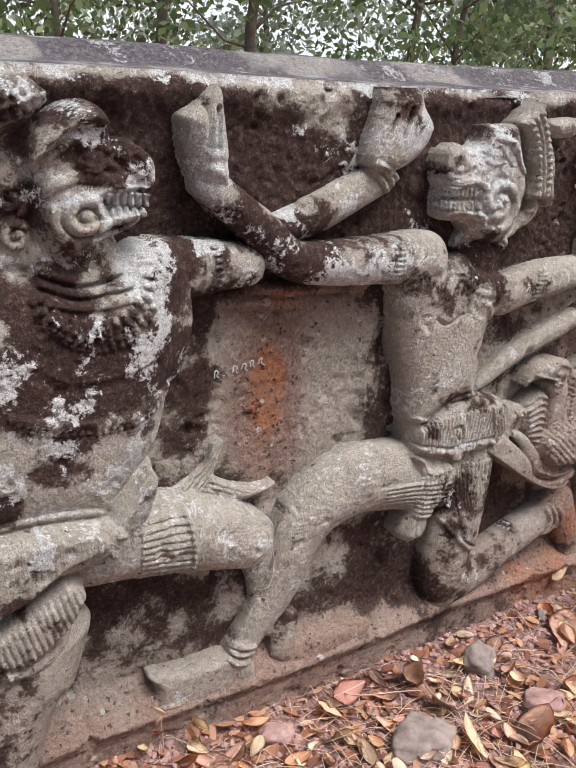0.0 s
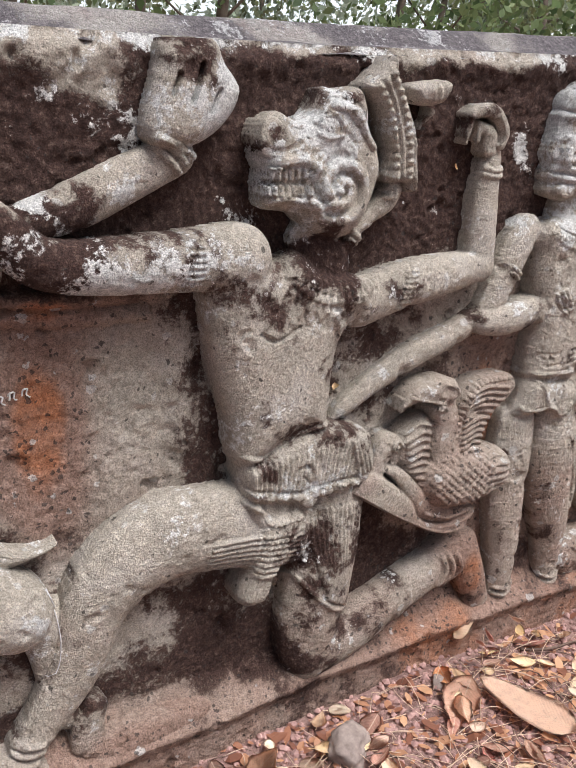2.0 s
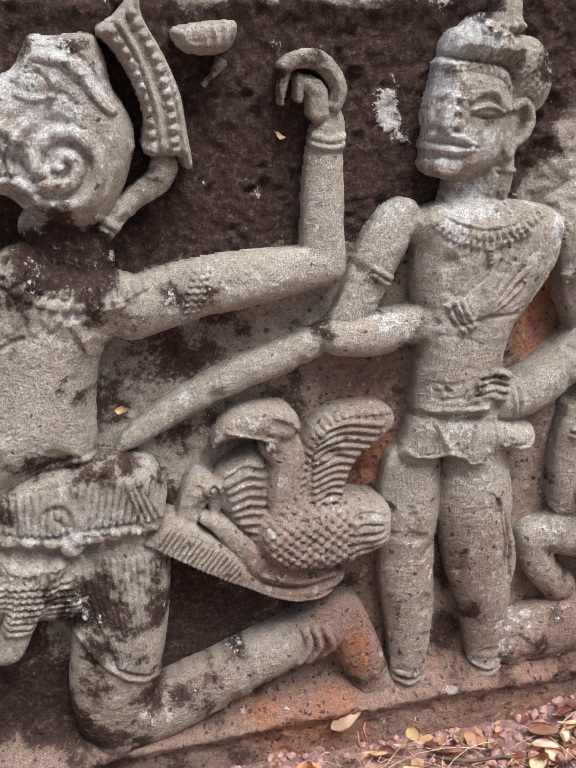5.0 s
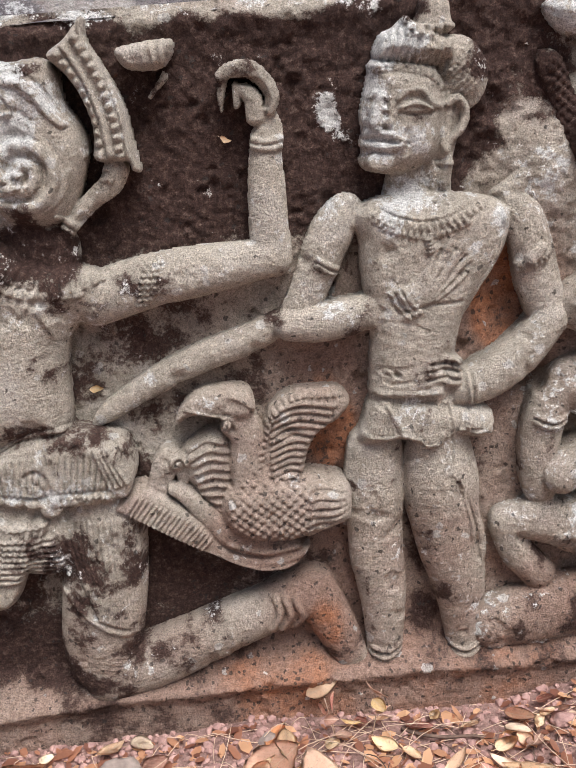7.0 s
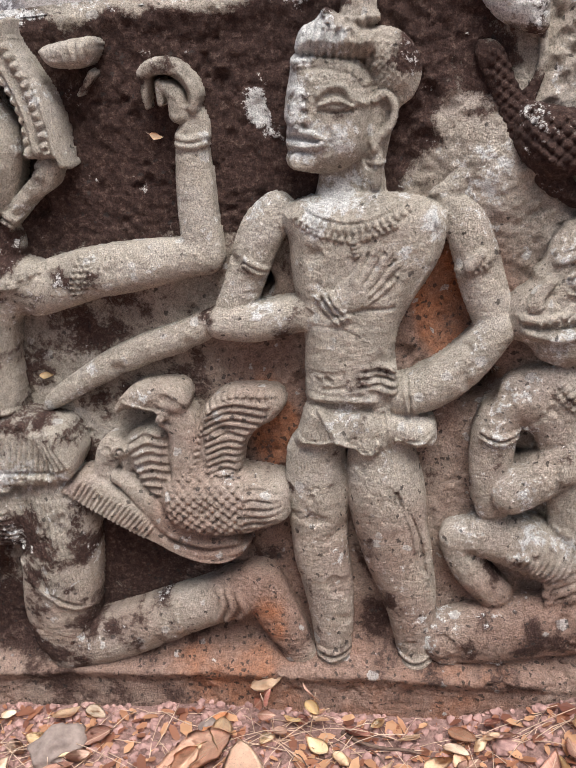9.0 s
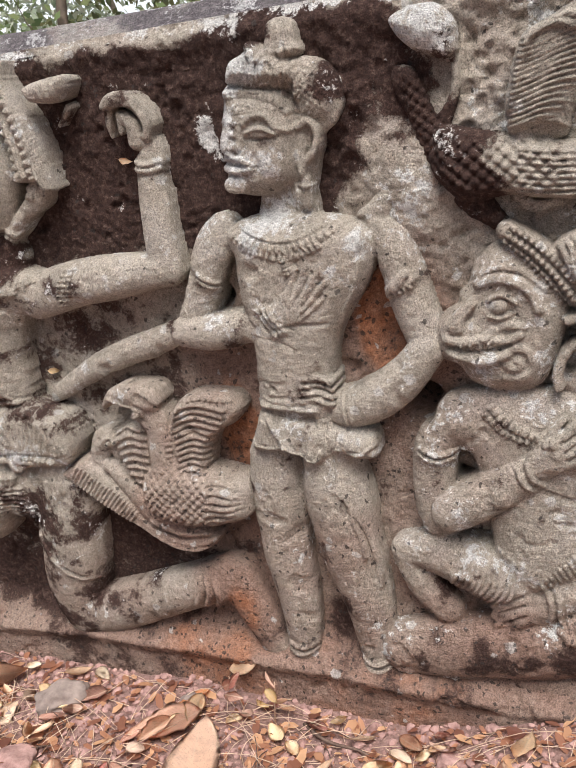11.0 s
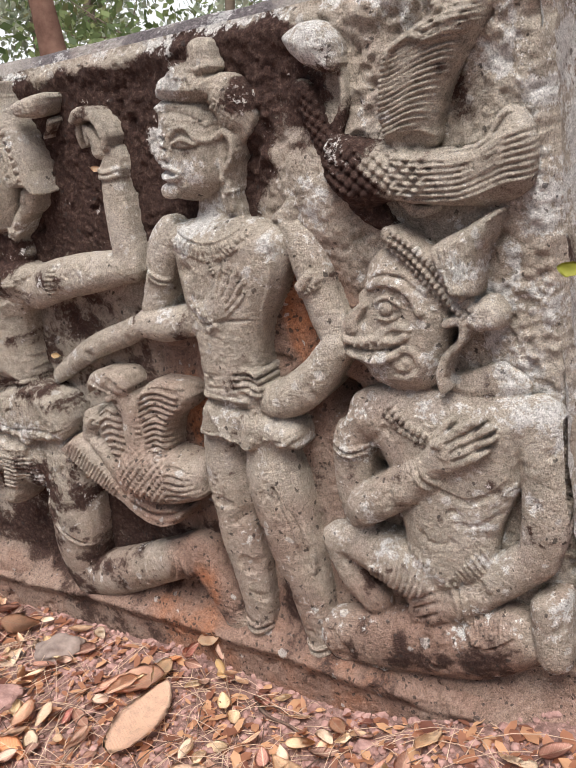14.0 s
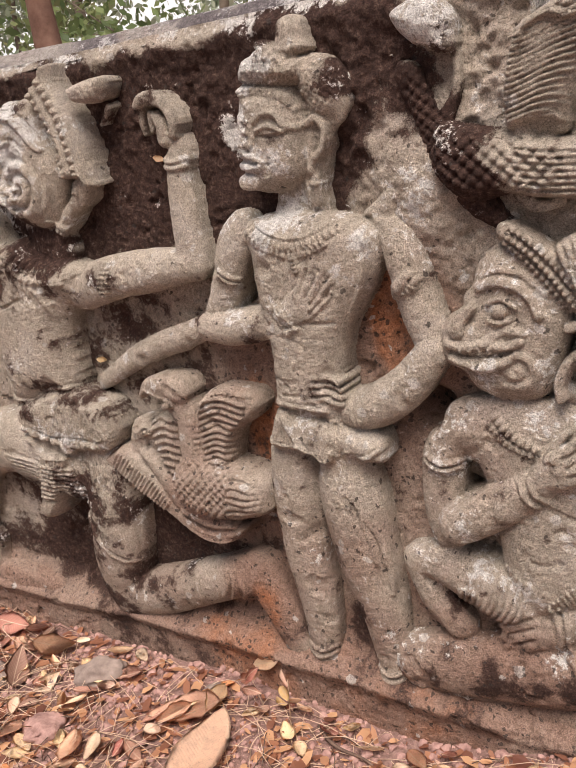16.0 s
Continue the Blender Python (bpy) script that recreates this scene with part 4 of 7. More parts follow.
    f.folds([(0.963, 0.504), (0.964, 0.460)], [(1.174, 0.509), (1.155, 0.435)], 24, 0.0037, 0.0042)
    f.stroke([(0.952, 0.517), (0.992, 0.507), (1.022, 0.522), (1.058, 0.535), (1.107, 0.538), (1.159, 0.525), (1.185, 0.495)], 0.0050, 0.0051)
    f.stroke([(0.950, 0.456), (0.990, 0.446), (1.039, 0.431), (1.091, 0.431), (1.145, 0.431)], 0.0124, 0.0051, 0.0266)
    f.stroke([(0.951, 0.470), (0.990, 0.458), (1.040, 0.446), (1.091, 0.447), (1.148, 0.446)], 0.0038, -0.00275)
    f.limb([(1.028, 0.480, 0.010), (1.043, 0.494, 0.013), (1.063, 0.486, 0.015), (1.072, 0.457, 0.015), (1.063, 0.426, 0.016)], 0.062, 0.7)
    f.stroke([(1.037, 0.482), (1.052, 0.487), (1.064, 0.474), (1.066, 0.446)], 0.0038, -0.00275)
    f.stroke([(1.048, 0.469), (1.056, 0.459), (1.058, 0.431)], 0.0029, -0.0022)
    f.limb([(1.133, 0.513, 0.013), (1.148, 0.495, 0.018), (1.164, 0.471, 0.020), (1.165, 0.444, 0.015)], 0.062, 0.7)
    f.folds([(1.137, 0.509), (1.152, 0.451)], [(1.155, 0.510), (1.176, 0.455)], 4, 0.0030, 0.0028)
    f.poly([(0.953, 0.445), (0.979, 0.440), (0.997, 0.410), (1.046, 0.410), (1.058, 0.398), (1.031, 0.351), (1.008, 0.314), (0.987, 0.272), (0.961, 0.263), (0.944, 0.276), (0.963, 0.324), (0.976, 0.370), (0.967, 0.405)], 0.07, 0.013, 0.0)
    f.folds([(0.976, 0.396), (0.964, 0.334), (0.948, 0.282)], [(1.051, 0.401), (1.015, 0.331), (0.983, 0.279)], 8, 0.0037, 0.0026)
    f.stroke([(0.955, 0.443), (0.978, 0.431), (0.996, 0.405), (1.045, 0.405)], 0.0058, 0.00425)
    f.folds([(0.901, 0.393), (0.967, 0.387), (1.056, 0.378)], [(0.890, 0.333), (0.964, 0.322), (1.067, 0.308)], 8, 0.0037, 0.003)
    f.folds([(1.075, 0.397), (1.080, 0.338), (1.105, 0.234)], [(1.179, 0.389), (1.173, 0.309), (1.157, 0.198)], 13, 0.0037, 0.003)
    f.stroke([(1.053, 0.281), (1.089, 0.238), (1.129, 0.203), (1.163, 0.194)], 0.0050, 0.00425)
    f.stroke([(1.022, 0.798), (1.041, 0.778), (1.095, 0.753), (1.148, 0.747), (1.178, 0.753)], 0.012, 0.006, 0.013)
    f.stroke([(1.017, 0.785), (1.045, 0.754), (1.092, 0.735), (1.149, 0.732)], 0.007, 0.005, 0.014)
    f.poly([(1.069, 0.731), (1.114, 0.719), (1.11, 0.667), (1.092, 0.687)], 0.08, 0.02, 0.0)
    f.stroke([(1.036, 0.703), (0.996, 0.69), (0.971, 0.703)], 0.004, -0.004, 0)
    f.stroke([(0.867, 0.846), (0.867, 0.813), (0.859, 0.773)], 0.0042, 0.0034, 0.0085)
    f.stroke([(0.875, 0.845), (0.875, 0.812), (0.867, 0.772)], 0.0042, 0.0034, 0.0085)
    f.stroke([(0.883, 0.845), (0.883, 0.812), (0.875, 0.771)], 0.0042, 0.0034, 0.0085)
    f.stroke([(1.249, 0.771), (1.234, 0.745), (1.223, 0.702)], 0.004, 0.0034, 0.0085)
    f.stroke([(1.257, 0.771), (1.243, 0.744), (1.232, 0.701)], 0.004, 0.0034, 0.0085)
    f.stroke([(1.264, 0.772), (1.252, 0.744), (1.241, 0.7)], 0.004, 0.0034, 0.0085)
    f.stroke([(1.369, 0.222), (1.374, 0.198), (1.36, 0.17)], 0.006, 0.006, 0)
    f.stroke([(1.383, 0.222), (1.39, 0.194), (1.376, 0.166)], 0.006, 0.006, 0)
    f.stroke([(1.4, 0.218), (1.409, 0.187), (1.393, 0.162)], 0.006, 0.006, 0)
    f.stroke([(0.575, 0.177), (0.597, 0.147), (0.635, 0.138)], 0.005, 0.005, 0)
    f.stroke([(0.573, 0.164), (0.597, 0.133), (0.636, 0.123)], 0.005, 0.005, 0)
    f.stroke([(0.572, 0.15), (0.597, 0.119), (0.636, 0.109)], 0.005, 0.005, 0)


def fanged_figure(f):
    f.limb([(0.67, 0.303, 0.053), (0.68, 0.229, 0.047), (0.679, 0.157, 0.04)], 0.0, 0.6)
    f.limb([(0.717, 0.158, 0.021), (0.704, 0.117, 0.027), (0.716, 0.079, 0.031), (0.78, 0.075, 0.037), (0.881, 0.07, 0.032)], 0.02, 0.7)
    f.poly([(0.14, 0.85), (0.279, 0.845), (0.438, 0.856), (0.489, 0.794), (0.495, 0.728), (0.472, 0.65), (0.452, 0.576), (0.425, 0.534), (0.369, 0.467), (0.255, 0.471), (0.105, 0.502)], 0.112, 0.11, 0.0)
    f.poly([(0.094, 0.392), (0.248, 0.352), (0.336, 0.321), (0.33, 0.266), (0.307, 0.194), (0.278, 0.159), (0.26, 0.111), (0.243, 0.033), (0.222, -0.056), (0.053, -0.016)], 0.115, 0.085, 0.0)
    f.limb([(0.345, 0.415, 0.066), (0.47, 0.403, 0.066), (0.555, 0.38, 0.061), (0.614, 0.356, 0.053)], 0.03, 0.9)
    f.limb([(0.448, 0.82, 0.051), (0.467, 0.754, 0.043), (0.461, 0.696, 0.035)], 0.05, 0.8)
    f.limb([(0.463, 0.822, 0.05), (0.541, 0.823, 0.04), (0.607, 0.819, 0.033)], 0.03, 0.9)
    f.limb([(0.67, 0.866, 0.027), (0.74, 0.886, 0.032), (0.805, 0.913, 0.031), (0.869, 0.94, 0.029)], 0.01, 0.9)
    f.poly([(0.823, 0.962), (0.836, 1.032), (0.852, 1.08), (0.916, 1.083), (0.936, 1.052), (0.958, 1.016), (0.929, 0.972), (0.879, 0.949)], 0.055, 0.03, 0.0)
    f.stroke([(0.864, 1.037), (0.855, 1.012)], 0.0035, -0.008, 0)
    f.stroke([(0.895, 1.049), (0.89, 1.03), (0.88, 1.004)], 0.0035, -0.008, 0)
    f.stroke([(0.918, 1.019), (0.905, 0.993)], 0.003, -0.006, 0)
    f.stroke([(0.831, 0.957), (0.846, 0.943), (0.869, 0.919)], 0.005, 0.005, 0)
    f.stroke([(0.832, 0.961), (0.862, 0.947), (0.877, 0.929)], 0.005, 0.005, 0)
    f.stroke([(0.835, 0.964), (0.868, 0.951), (0.894, 0.938)], 0.005, 0.005, 0)
    f.limb([(0.338, 0.847, 0.062), (0.338, 0.798, 0.07)], 0.07, 0.3)
    f.poly([(0.226, 1.088), (0.259, 1.084), (0.287, 1.080), (0.307, 1.030), (0.296, 0.937), (0.296, 0.838), (0.265, 0.831), (0.205, 0.833)], 0.07, 0.034, 0.0)
    f.poly([(0.279, 0.978), (0.289, 1.004), (0.310, 1.025), (0.335, 1.045), (0.359, 1.051), (0.381, 1.040), (0.388, 1.023), (0.398, 1.006), (0.422, 0.994), (0.439, 0.977), (0.445, 0.957), (0.441, 0.941), (0.431, 0.935), (0.432, 0.911), (0.425, 0.895), (0.405, 0.883), (0.378, 0.872), (0.351, 0.861), (0.319, 0.856), (0.290, 0.854), (0.283, 0.882), (0.279, 0.918), (0.277, 0.947)], 0.108, 0.047, 0.0)
    f.poly([(0.276, 0.999), (0.305, 1.029), (0.332, 1.048), (0.359, 1.053), (0.379, 1.041), (0.384, 1.024), (0.369, 1.014), (0.343, 1.013), (0.312, 0.994), (0.280, 0.974)], 0.122, 0.022, 0.0)
    f.stroke([(0.275, 0.977), (0.311, 0.996), (0.342, 1.013), (0.368, 1.015), (0.382, 1.021)], 0.0085, 0.0051)
    f.limb([(0.353, 0.988, 0.012), (0.358, 0.988, 0.012)], 0.098, 0.75)
    f.stroke([(0.338, 0.999), (0.357, 1.003), (0.376, 0.995)], 0.0057, 0.0034)
    f.stroke([(0.339, 0.977), (0.356, 0.972), (0.374, 0.978)], 0.0057, 0.0034)
    f.limb([(0.398, 0.991, 0.017), (0.419, 0.975, 0.018), (0.424, 0.960, 0.016)], 0.094, 0.65)
    f.stroke([(0.387, 0.981), (0.398, 0.969), (0.416, 0.955)], 0.0055, -0.0033)
    f.stroke([(0.410, 0.985), (0.422, 0.971)], 0.0044, -0.0022)
    f.stroke([(0.285, 0.939), (0.315, 0.958), (0.349, 0.963), (0.383, 0.956)], 0.0085, 0.0034)
    f.stroke([(0.373, 0.929), (0.397, 0.930), (0.426, 0.929)], 0.0176, -0.0066)
    f.limb([(0.374, 0.939, 0.004), (0.374, 0.928, 0.002)], 0.104, 1.0)
    f.limb([(0.384, 0.938, 0.004), (0.384, 0.927, 0.002)], 0.104, 1.0)
    f.limb([(0.394, 0.938, 0.004), (0.394, 0.927, 0.002)], 0.104, 1.0)
    f.limb([(0.403, 0.938, 0.004), (0.404, 0.926, 0.003)], 0.104, 1.0)
    f.limb([(0.413, 0.937, 0.004), (0.414, 0.926, 0.003)], 0.104, 1.0)
    f.limb([(0.423, 0.937, 0.004), (0.424, 0.926, 0.003)], 0.104, 1.0)
    f.limb([(0.379, 0.915, 0.003), (0.379, 0.922, 0.002)], 0.104, 1.0)
    f.limb([(0.388, 0.915, 0.003), (0.389, 0.922, 0.002)], 0.104, 1.0)
    f.limb([(0.398, 0.914, 0.003), (0.398, 0.922, 0.002)], 0.104, 1.0)
    f.limb([(0.408, 0.914, 0.003), (0.408, 0.921, 0.002)], 0.104, 1.0)
    f.limb([(0.418, 0.913, 0.003), (0.418, 0.921, 0.002)], 0.104, 1.0)
    f.stroke([(0.365, 0.938), (0.386, 0.946), (0.415, 0.943), (0.439, 0.941)], 0.0066, 0.0051)
    f.stroke([(0.334, 0.899), (0.369, 0.902), (0.400, 0.910), (0.429, 0.919)], 0.0085, 0.00595)
    f.stroke([(0.352, 0.882), (0.391, 0.892), (0.424, 0.901)], 0.0066, 0.00425)
    f.stroke([(0.349, 0.890), (0.388, 0.899), (0.427, 0.911)], 0.0039, -0.0033)
    f.spiral((0.3387, 0.9117), 0.0051, 0.0390, 1.7, 0.0085, 0.008, 1.0)
    f.stroke([(0.296, 0.924), (0.291, 0.895), (0.308, 0.870), (0.336, 0.868)], 0.0076, 0.0034)
    f.stroke([(0.292, 0.845), (0.334, 0.831), (0.390, 0.840)], 0.0076, 0.0051)
    f.stroke([(0.288, 0.829), (0.333, 0.815), (0.399, 0.822)], 0.0076, 0.0051)
    f.stroke([(0.284, 0.814), (0.333, 0.799), (0.406, 0.805)], 0.0076, 0.0051)
    f.stroke([(0.290, 0.837), (0.334, 0.823), (0.394, 0.831)], 0.0044, -0.0033)
    f.stroke([(0.286, 0.822), (0.333, 0.807), (0.402, 0.814)], 0.0044, -0.0033)
    f.stroke([(0.272, 0.818), (0.301, 0.786), (0.343, 0.769), (0.387, 0.777), (0.422, 0.804), (0.430, 0.830)], 0.0104, 0.00595, 0.0144)
    f.stroke([(0.272, 0.802), (0.307, 0.770), (0.345, 0.755), (0.397, 0.763), (0.436, 0.793)], 0.0085, 0.0051, 0.0127)
    f.stroke([(0.279, 0.784), (0.312, 0.755), (0.351, 0.742), (0.400, 0.748)], 0.0057, 0.0034, 0.0110)
    f.limb([(0.374, 0.749, 0.008), (0.375, 0.735, 0.006)], 0.1, 0.9)
    f.poly([(0.231, 1.062), (0.254, 1.078), (0.276, 1.084), (0.298, 1.075), (0.311, 1.056), (0.308, 1.041), (0.277, 1.015), (0.248, 0.998), (0.225, 0.992)], 0.1, 0.022, 0.0)
    f.stroke([(0.234, 1.044), (0.262, 1.053), (0.286, 1.062), (0.307, 1.066)], 0.0085, 0.00595, 0.0136)
    f.stroke([(0.233, 1.031), (0.261, 1.039), (0.287, 1.050), (0.310, 1.056)], 0.0085, 0.00595, 0.0136)
    f.stroke([(0.233, 1.037), (0.261, 1.046), (0.287, 1.055), (0.309, 1.061)], 0.0047, 0.0034)
    f.stroke([(0.232, 1.019), (0.266, 1.028), (0.295, 1.041)], 0.0047, 0.0034)
    f.limb([(0.256, 0.939, 0.019), (0.265, 0.909, 0.018), (0.267, 0.876, 0.016), (0.264, 0.849, 0.013)], 0.05, 0.8)
    f.spiral((0.2593, 0.9347), 0.0042, 0.0220, 1.3, 0.0068, 0.006, 1.0)
    f.spiral((0.2631, 0.8872), 0.0034, 0.0186, 1.2, 0.0059, 0.006, 2.0)
    f.limb([(0.243, 0.974, 0.017), (0.250, 0.951, 0.015)], 0.05, 0.8)
    f.stroke([(0.233, 0.665), (0.283, 0.646), (0.349, 0.637), (0.413, 0.642), (0.459, 0.663)], 0.0076, 0.00425)
    f.stroke([(0.233, 0.655), (0.282, 0.635), (0.349, 0.626), (0.420, 0.632), (0.461, 0.654)], 0.0047, 0.0034, 0.0110)
    f.limb([(0.396, 0.672, 0.007), (0.396, 0.672, 0.007)], 0.098, 0.9)
    f.limb([(0.395, 0.654, 0.007), (0.396, 0.654, 0.007)], 0.098, 0.9)
    f.limb([(0.386, 0.665, 0.007), (0.387, 0.665, 0.007)], 0.098, 0.9)
    f.limb([(0.405, 0.664, 0.007), (0.406, 0.664, 0.007)], 0.098, 0.9)
    f.stroke([(0.319, 0.725), (0.321, 0.684)], 0.0055, -0.00165)
    f.stroke([(0.262, 0.720), (0.305, 0.693), (0.372, 0.690), (0.436, 0.706)], 0.0088, -0.0022)
    f.poly([(0.179, 0.492), (0.204, 0.497), (0.243, 0.501), (0.302, 0.500), (0.347, 0.490), (0.370, 0.460), (0.363, 0.446), (0.292, 0.424), (0.236, 0.391), (0.195, 0.373), (0.169, 0.364)], 0.128, 0.022, 0.0)
    f.folds([(0.191, 0.493), (0.184, 0.371)], [(0.340, 0.486), (0.347, 0.442)], 19, 0.0051, 0.0062)
    f.poly([(0.169, 0.364), (0.194, 0.364), (0.249, 0.392), (0.292, 0.421), (0.323, 0.390), (0.319, 0.362), (0.280, 0.309), (0.230, 0.285), (0.189, 0.291), (0.163, 0.295)], 0.122, 0.022, 0.0)
    f.folds([(0.181, 0.360), (0.202, 0.287)], [(0.304, 0.413), (0.320, 0.365)], 15, 0.0051, 0.0058)
    f.stroke([(0.184, 0.500), (0.241, 0.504), (0.301, 0.503), (0.345, 0.494), (0.369, 0.464)], 0.0085, 0.00595)
    f.stroke([(0.176, 0.292), (0.230, 0.284), (0.280, 0.307), (0.319, 0.361)], 0.0076, 0.0051)
    f.limb([(0.285, 0.430, 0.009), (0.310, 0.438, 0.013), (0.338, 0.448, 0.014), (0.371, 0.457, 0.013)], 0.112, 0.8)
    f.limb([(0.347, 0.479, 0.011), (0.370, 0.458, 0.013), (0.362, 0.436, 0.010)], 0.114, 0.8)
    f.poly([(0.358, 0.474), (0.377, 0.517), (0.414, 0.553), (0.431, 0.564), (0.435, 0.531), (0.429, 0.496), (0.414, 0.468), (0.376, 0.452)], 0.112, 0.019, 0.0)
    f.folds([(0.366, 0.468), (0.418, 0.550)], [(0.412, 0.463), (0.432, 0.539)], 9, 0.0042, 0.0045)
    f.folds([(0.416, 0.452), (0.453, 0.454), (0.490, 0.451)], [(0.416, 0.349), (0.456, 0.340), (0.499, 0.336)], 11, 0.0051, 0.003)
    f.stroke([(0.490, 0.458), (0.499, 0.407), (0.500, 0.333)], 0.0057, 0.00425)
    f.stroke([(0.546, 0.861), (0.549, 0.834), (0.549, 0.809), (0.544, 0.787)], 0.008, 0.006, 0.0095)
    f.stroke([(0.529, 0.858), (0.526, 0.826), (0.526, 0.785)], 0.003, 0.003, 0)
    f.poly([(0.466, 0.451), (0.51, 0.473), (0.548, 0.499), (0.561, 0.531), (0.587, 0.536), (0.577, 0.502), (0.572, 0.474), (0.611, 0.449), (0.654, 0.438), (0.689, 0.439), (0.674, 0.422), (0.626, 0.413), (0.571, 0.418), (0.518, 0.433)], 0.022, 0.022, 0.0)
    f.ribs([(0.438, 0.496), (0.549, 0.498), (0.564, 0.529), (0.585, 0.536), (0.569, 0.478), (0.534, 0.455), (0.499, 0.459)], -42, 0.0085, 0.003, 0)
    f.ribs([(0.534, 0.455), (0.569, 0.474), (0.607, 0.452), (0.679, 0.432), (0.591, 0.43), (0.516, 0.455)], 62, 0.0085, 0.0022, 0)


def carved_bird(f):
    f.poly([(1.356, 0.429), (1.369, 0.492), (1.384, 0.533), (1.412, 0.555), (1.448, 0.559), (1.490, 0.554), (1.503, 0.533), (1.485, 0.507), (1.455, 0.491), (1.437, 0.462), (1.428, 0.430), (1.410, 0.417)], 0.052, 0.013, 0.0)
    f.folds([(1.386, 0.528), (1.425, 0.542), (1.477, 0.535)], [(1.383, 0.426), (1.409, 0.435), (1.426, 0.425)], 11, 0.0039, 0.0036)
    f.stroke([(1.357, 0.426), (1.370, 0.488), (1.391, 0.534), (1.425, 0.556), (1.490, 0.554)], 0.0080, 0.0051, 0.0108)
    f.poly([(1.252, 0.479), (1.296, 0.507), (1.324, 0.497), (1.324, 0.433), (1.305, 0.363), (1.279, 0.397), (1.255, 0.430)], 0.05, 0.022, 0.0)
    f.folds([(1.264, 0.483), (1.295, 0.498), (1.326, 0.485)], [(1.283, 0.376), (1.298, 0.371), (1.313, 0.367)], 10, 0.0036, 0.0036)
    f.poly([(1.313, 0.421), (1.360, 0.434), (1.434, 0.430), (1.490, 0.411), (1.497, 0.374), (1.486, 0.348), (1.422, 0.326), (1.361, 0.324), (1.310, 0.346), (1.297, 0.388)], 0.076, 0.037, 0.0)
    f.poly([(1.145, 0.412), (1.190, 0.434), (1.233, 0.411), (1.274, 0.373), (1.306, 0.325), (1.357, 0.305), (1.429, 0.314), (1.411, 0.286), (1.369, 0.277), (1.324, 0.289), (1.266, 0.324), (1.209, 0.363), (1.167, 0.394)], 0.06, 0.011, 0.0)
    f.stroke([(1.154, 0.407), (1.211, 0.366), (1.268, 0.326), (1.326, 0.293), (1.371, 0.281), (1.412, 0.288)], 0.0048, 0.0051)
    f.folds([(1.184, 0.425), (1.167, 0.402)], [(1.291, 0.352), (1.268, 0.329)], 18, 0.0029, 0.0026)
    f.limb([(1.235, 0.425, 0.008), (1.254, 0.412, 0.012), (1.281, 0.377, 0.016), (1.312, 0.339, 0.018), (1.361, 0.315, 0.014), (1.407, 0.315, 0.009)], 0.05, 0.6)
    f.stroke([(1.309, 0.332), (1.361, 0.312), (1.423, 0.320), (1.488, 0.344)], 0.0040, 0.0034)
    f.limb([(1.212, 0.423, 0.017), (1.233, 0.468, 0.020), (1.251, 0.455, 0.015), (1.250, 0.431, 0.008)], 0.034, 0.7)
    f.spiral((1.2459, 0.4644), 0.0022, 0.0129, 1.1, 0.0036, 0.004, 0.4)
    f.limb([(1.353, 0.418, 0.032), (1.347, 0.450, 0.028), (1.349, 0.490, 0.026), (1.342, 0.521, 0.025)], 0.036, 0.85)
    f.limb([(1.342, 0.547, 0.025), (1.312, 0.552, 0.022), (1.284, 0.551, 0.016), (1.262, 0.538, 0.008), (1.252, 0.526, 0.003)], 0.044, 0.85)
    f.limb([(1.328, 0.515, 0.016), (1.347, 0.483, 0.011), (1.329, 0.456, 0.008)], 0.044, 0.7)
    f.stroke([(1.257, 0.530), (1.285, 0.535), (1.311, 0.529), (1.333, 0.511)], 0.0037, -0.0033)
    f.stroke([(1.269, 0.548), (1.297, 0.539), (1.325, 0.531)], 0.0032, 0.00255)
    f.limb([(1.323, 0.525, 0.005), (1.325, 0.525, 0.005)], 0.066, 0.6)
    f.spiral((1.3232, 0.5249), 0.0043, 0.0093, 1.1, 0.0029, 0.004, 0.5)
    f.stroke([(1.344, 0.562), (1.366, 0.539), (1.369, 0.493), (1.358, 0.446)], 0.0040, 0.00255)
    f.scales([(1.315, 0.424), (1.363, 0.438), (1.440, 0.432), (1.432, 0.340), (1.365, 0.334), (1.314, 0.354)], 0.0165, 0.0055)
    f.folds([(1.439, 0.418), (1.466, 0.414), (1.498, 0.400)], [(1.428, 0.340), (1.458, 0.340), (1.492, 0.356)], 7, 0.0050, 0.0036)


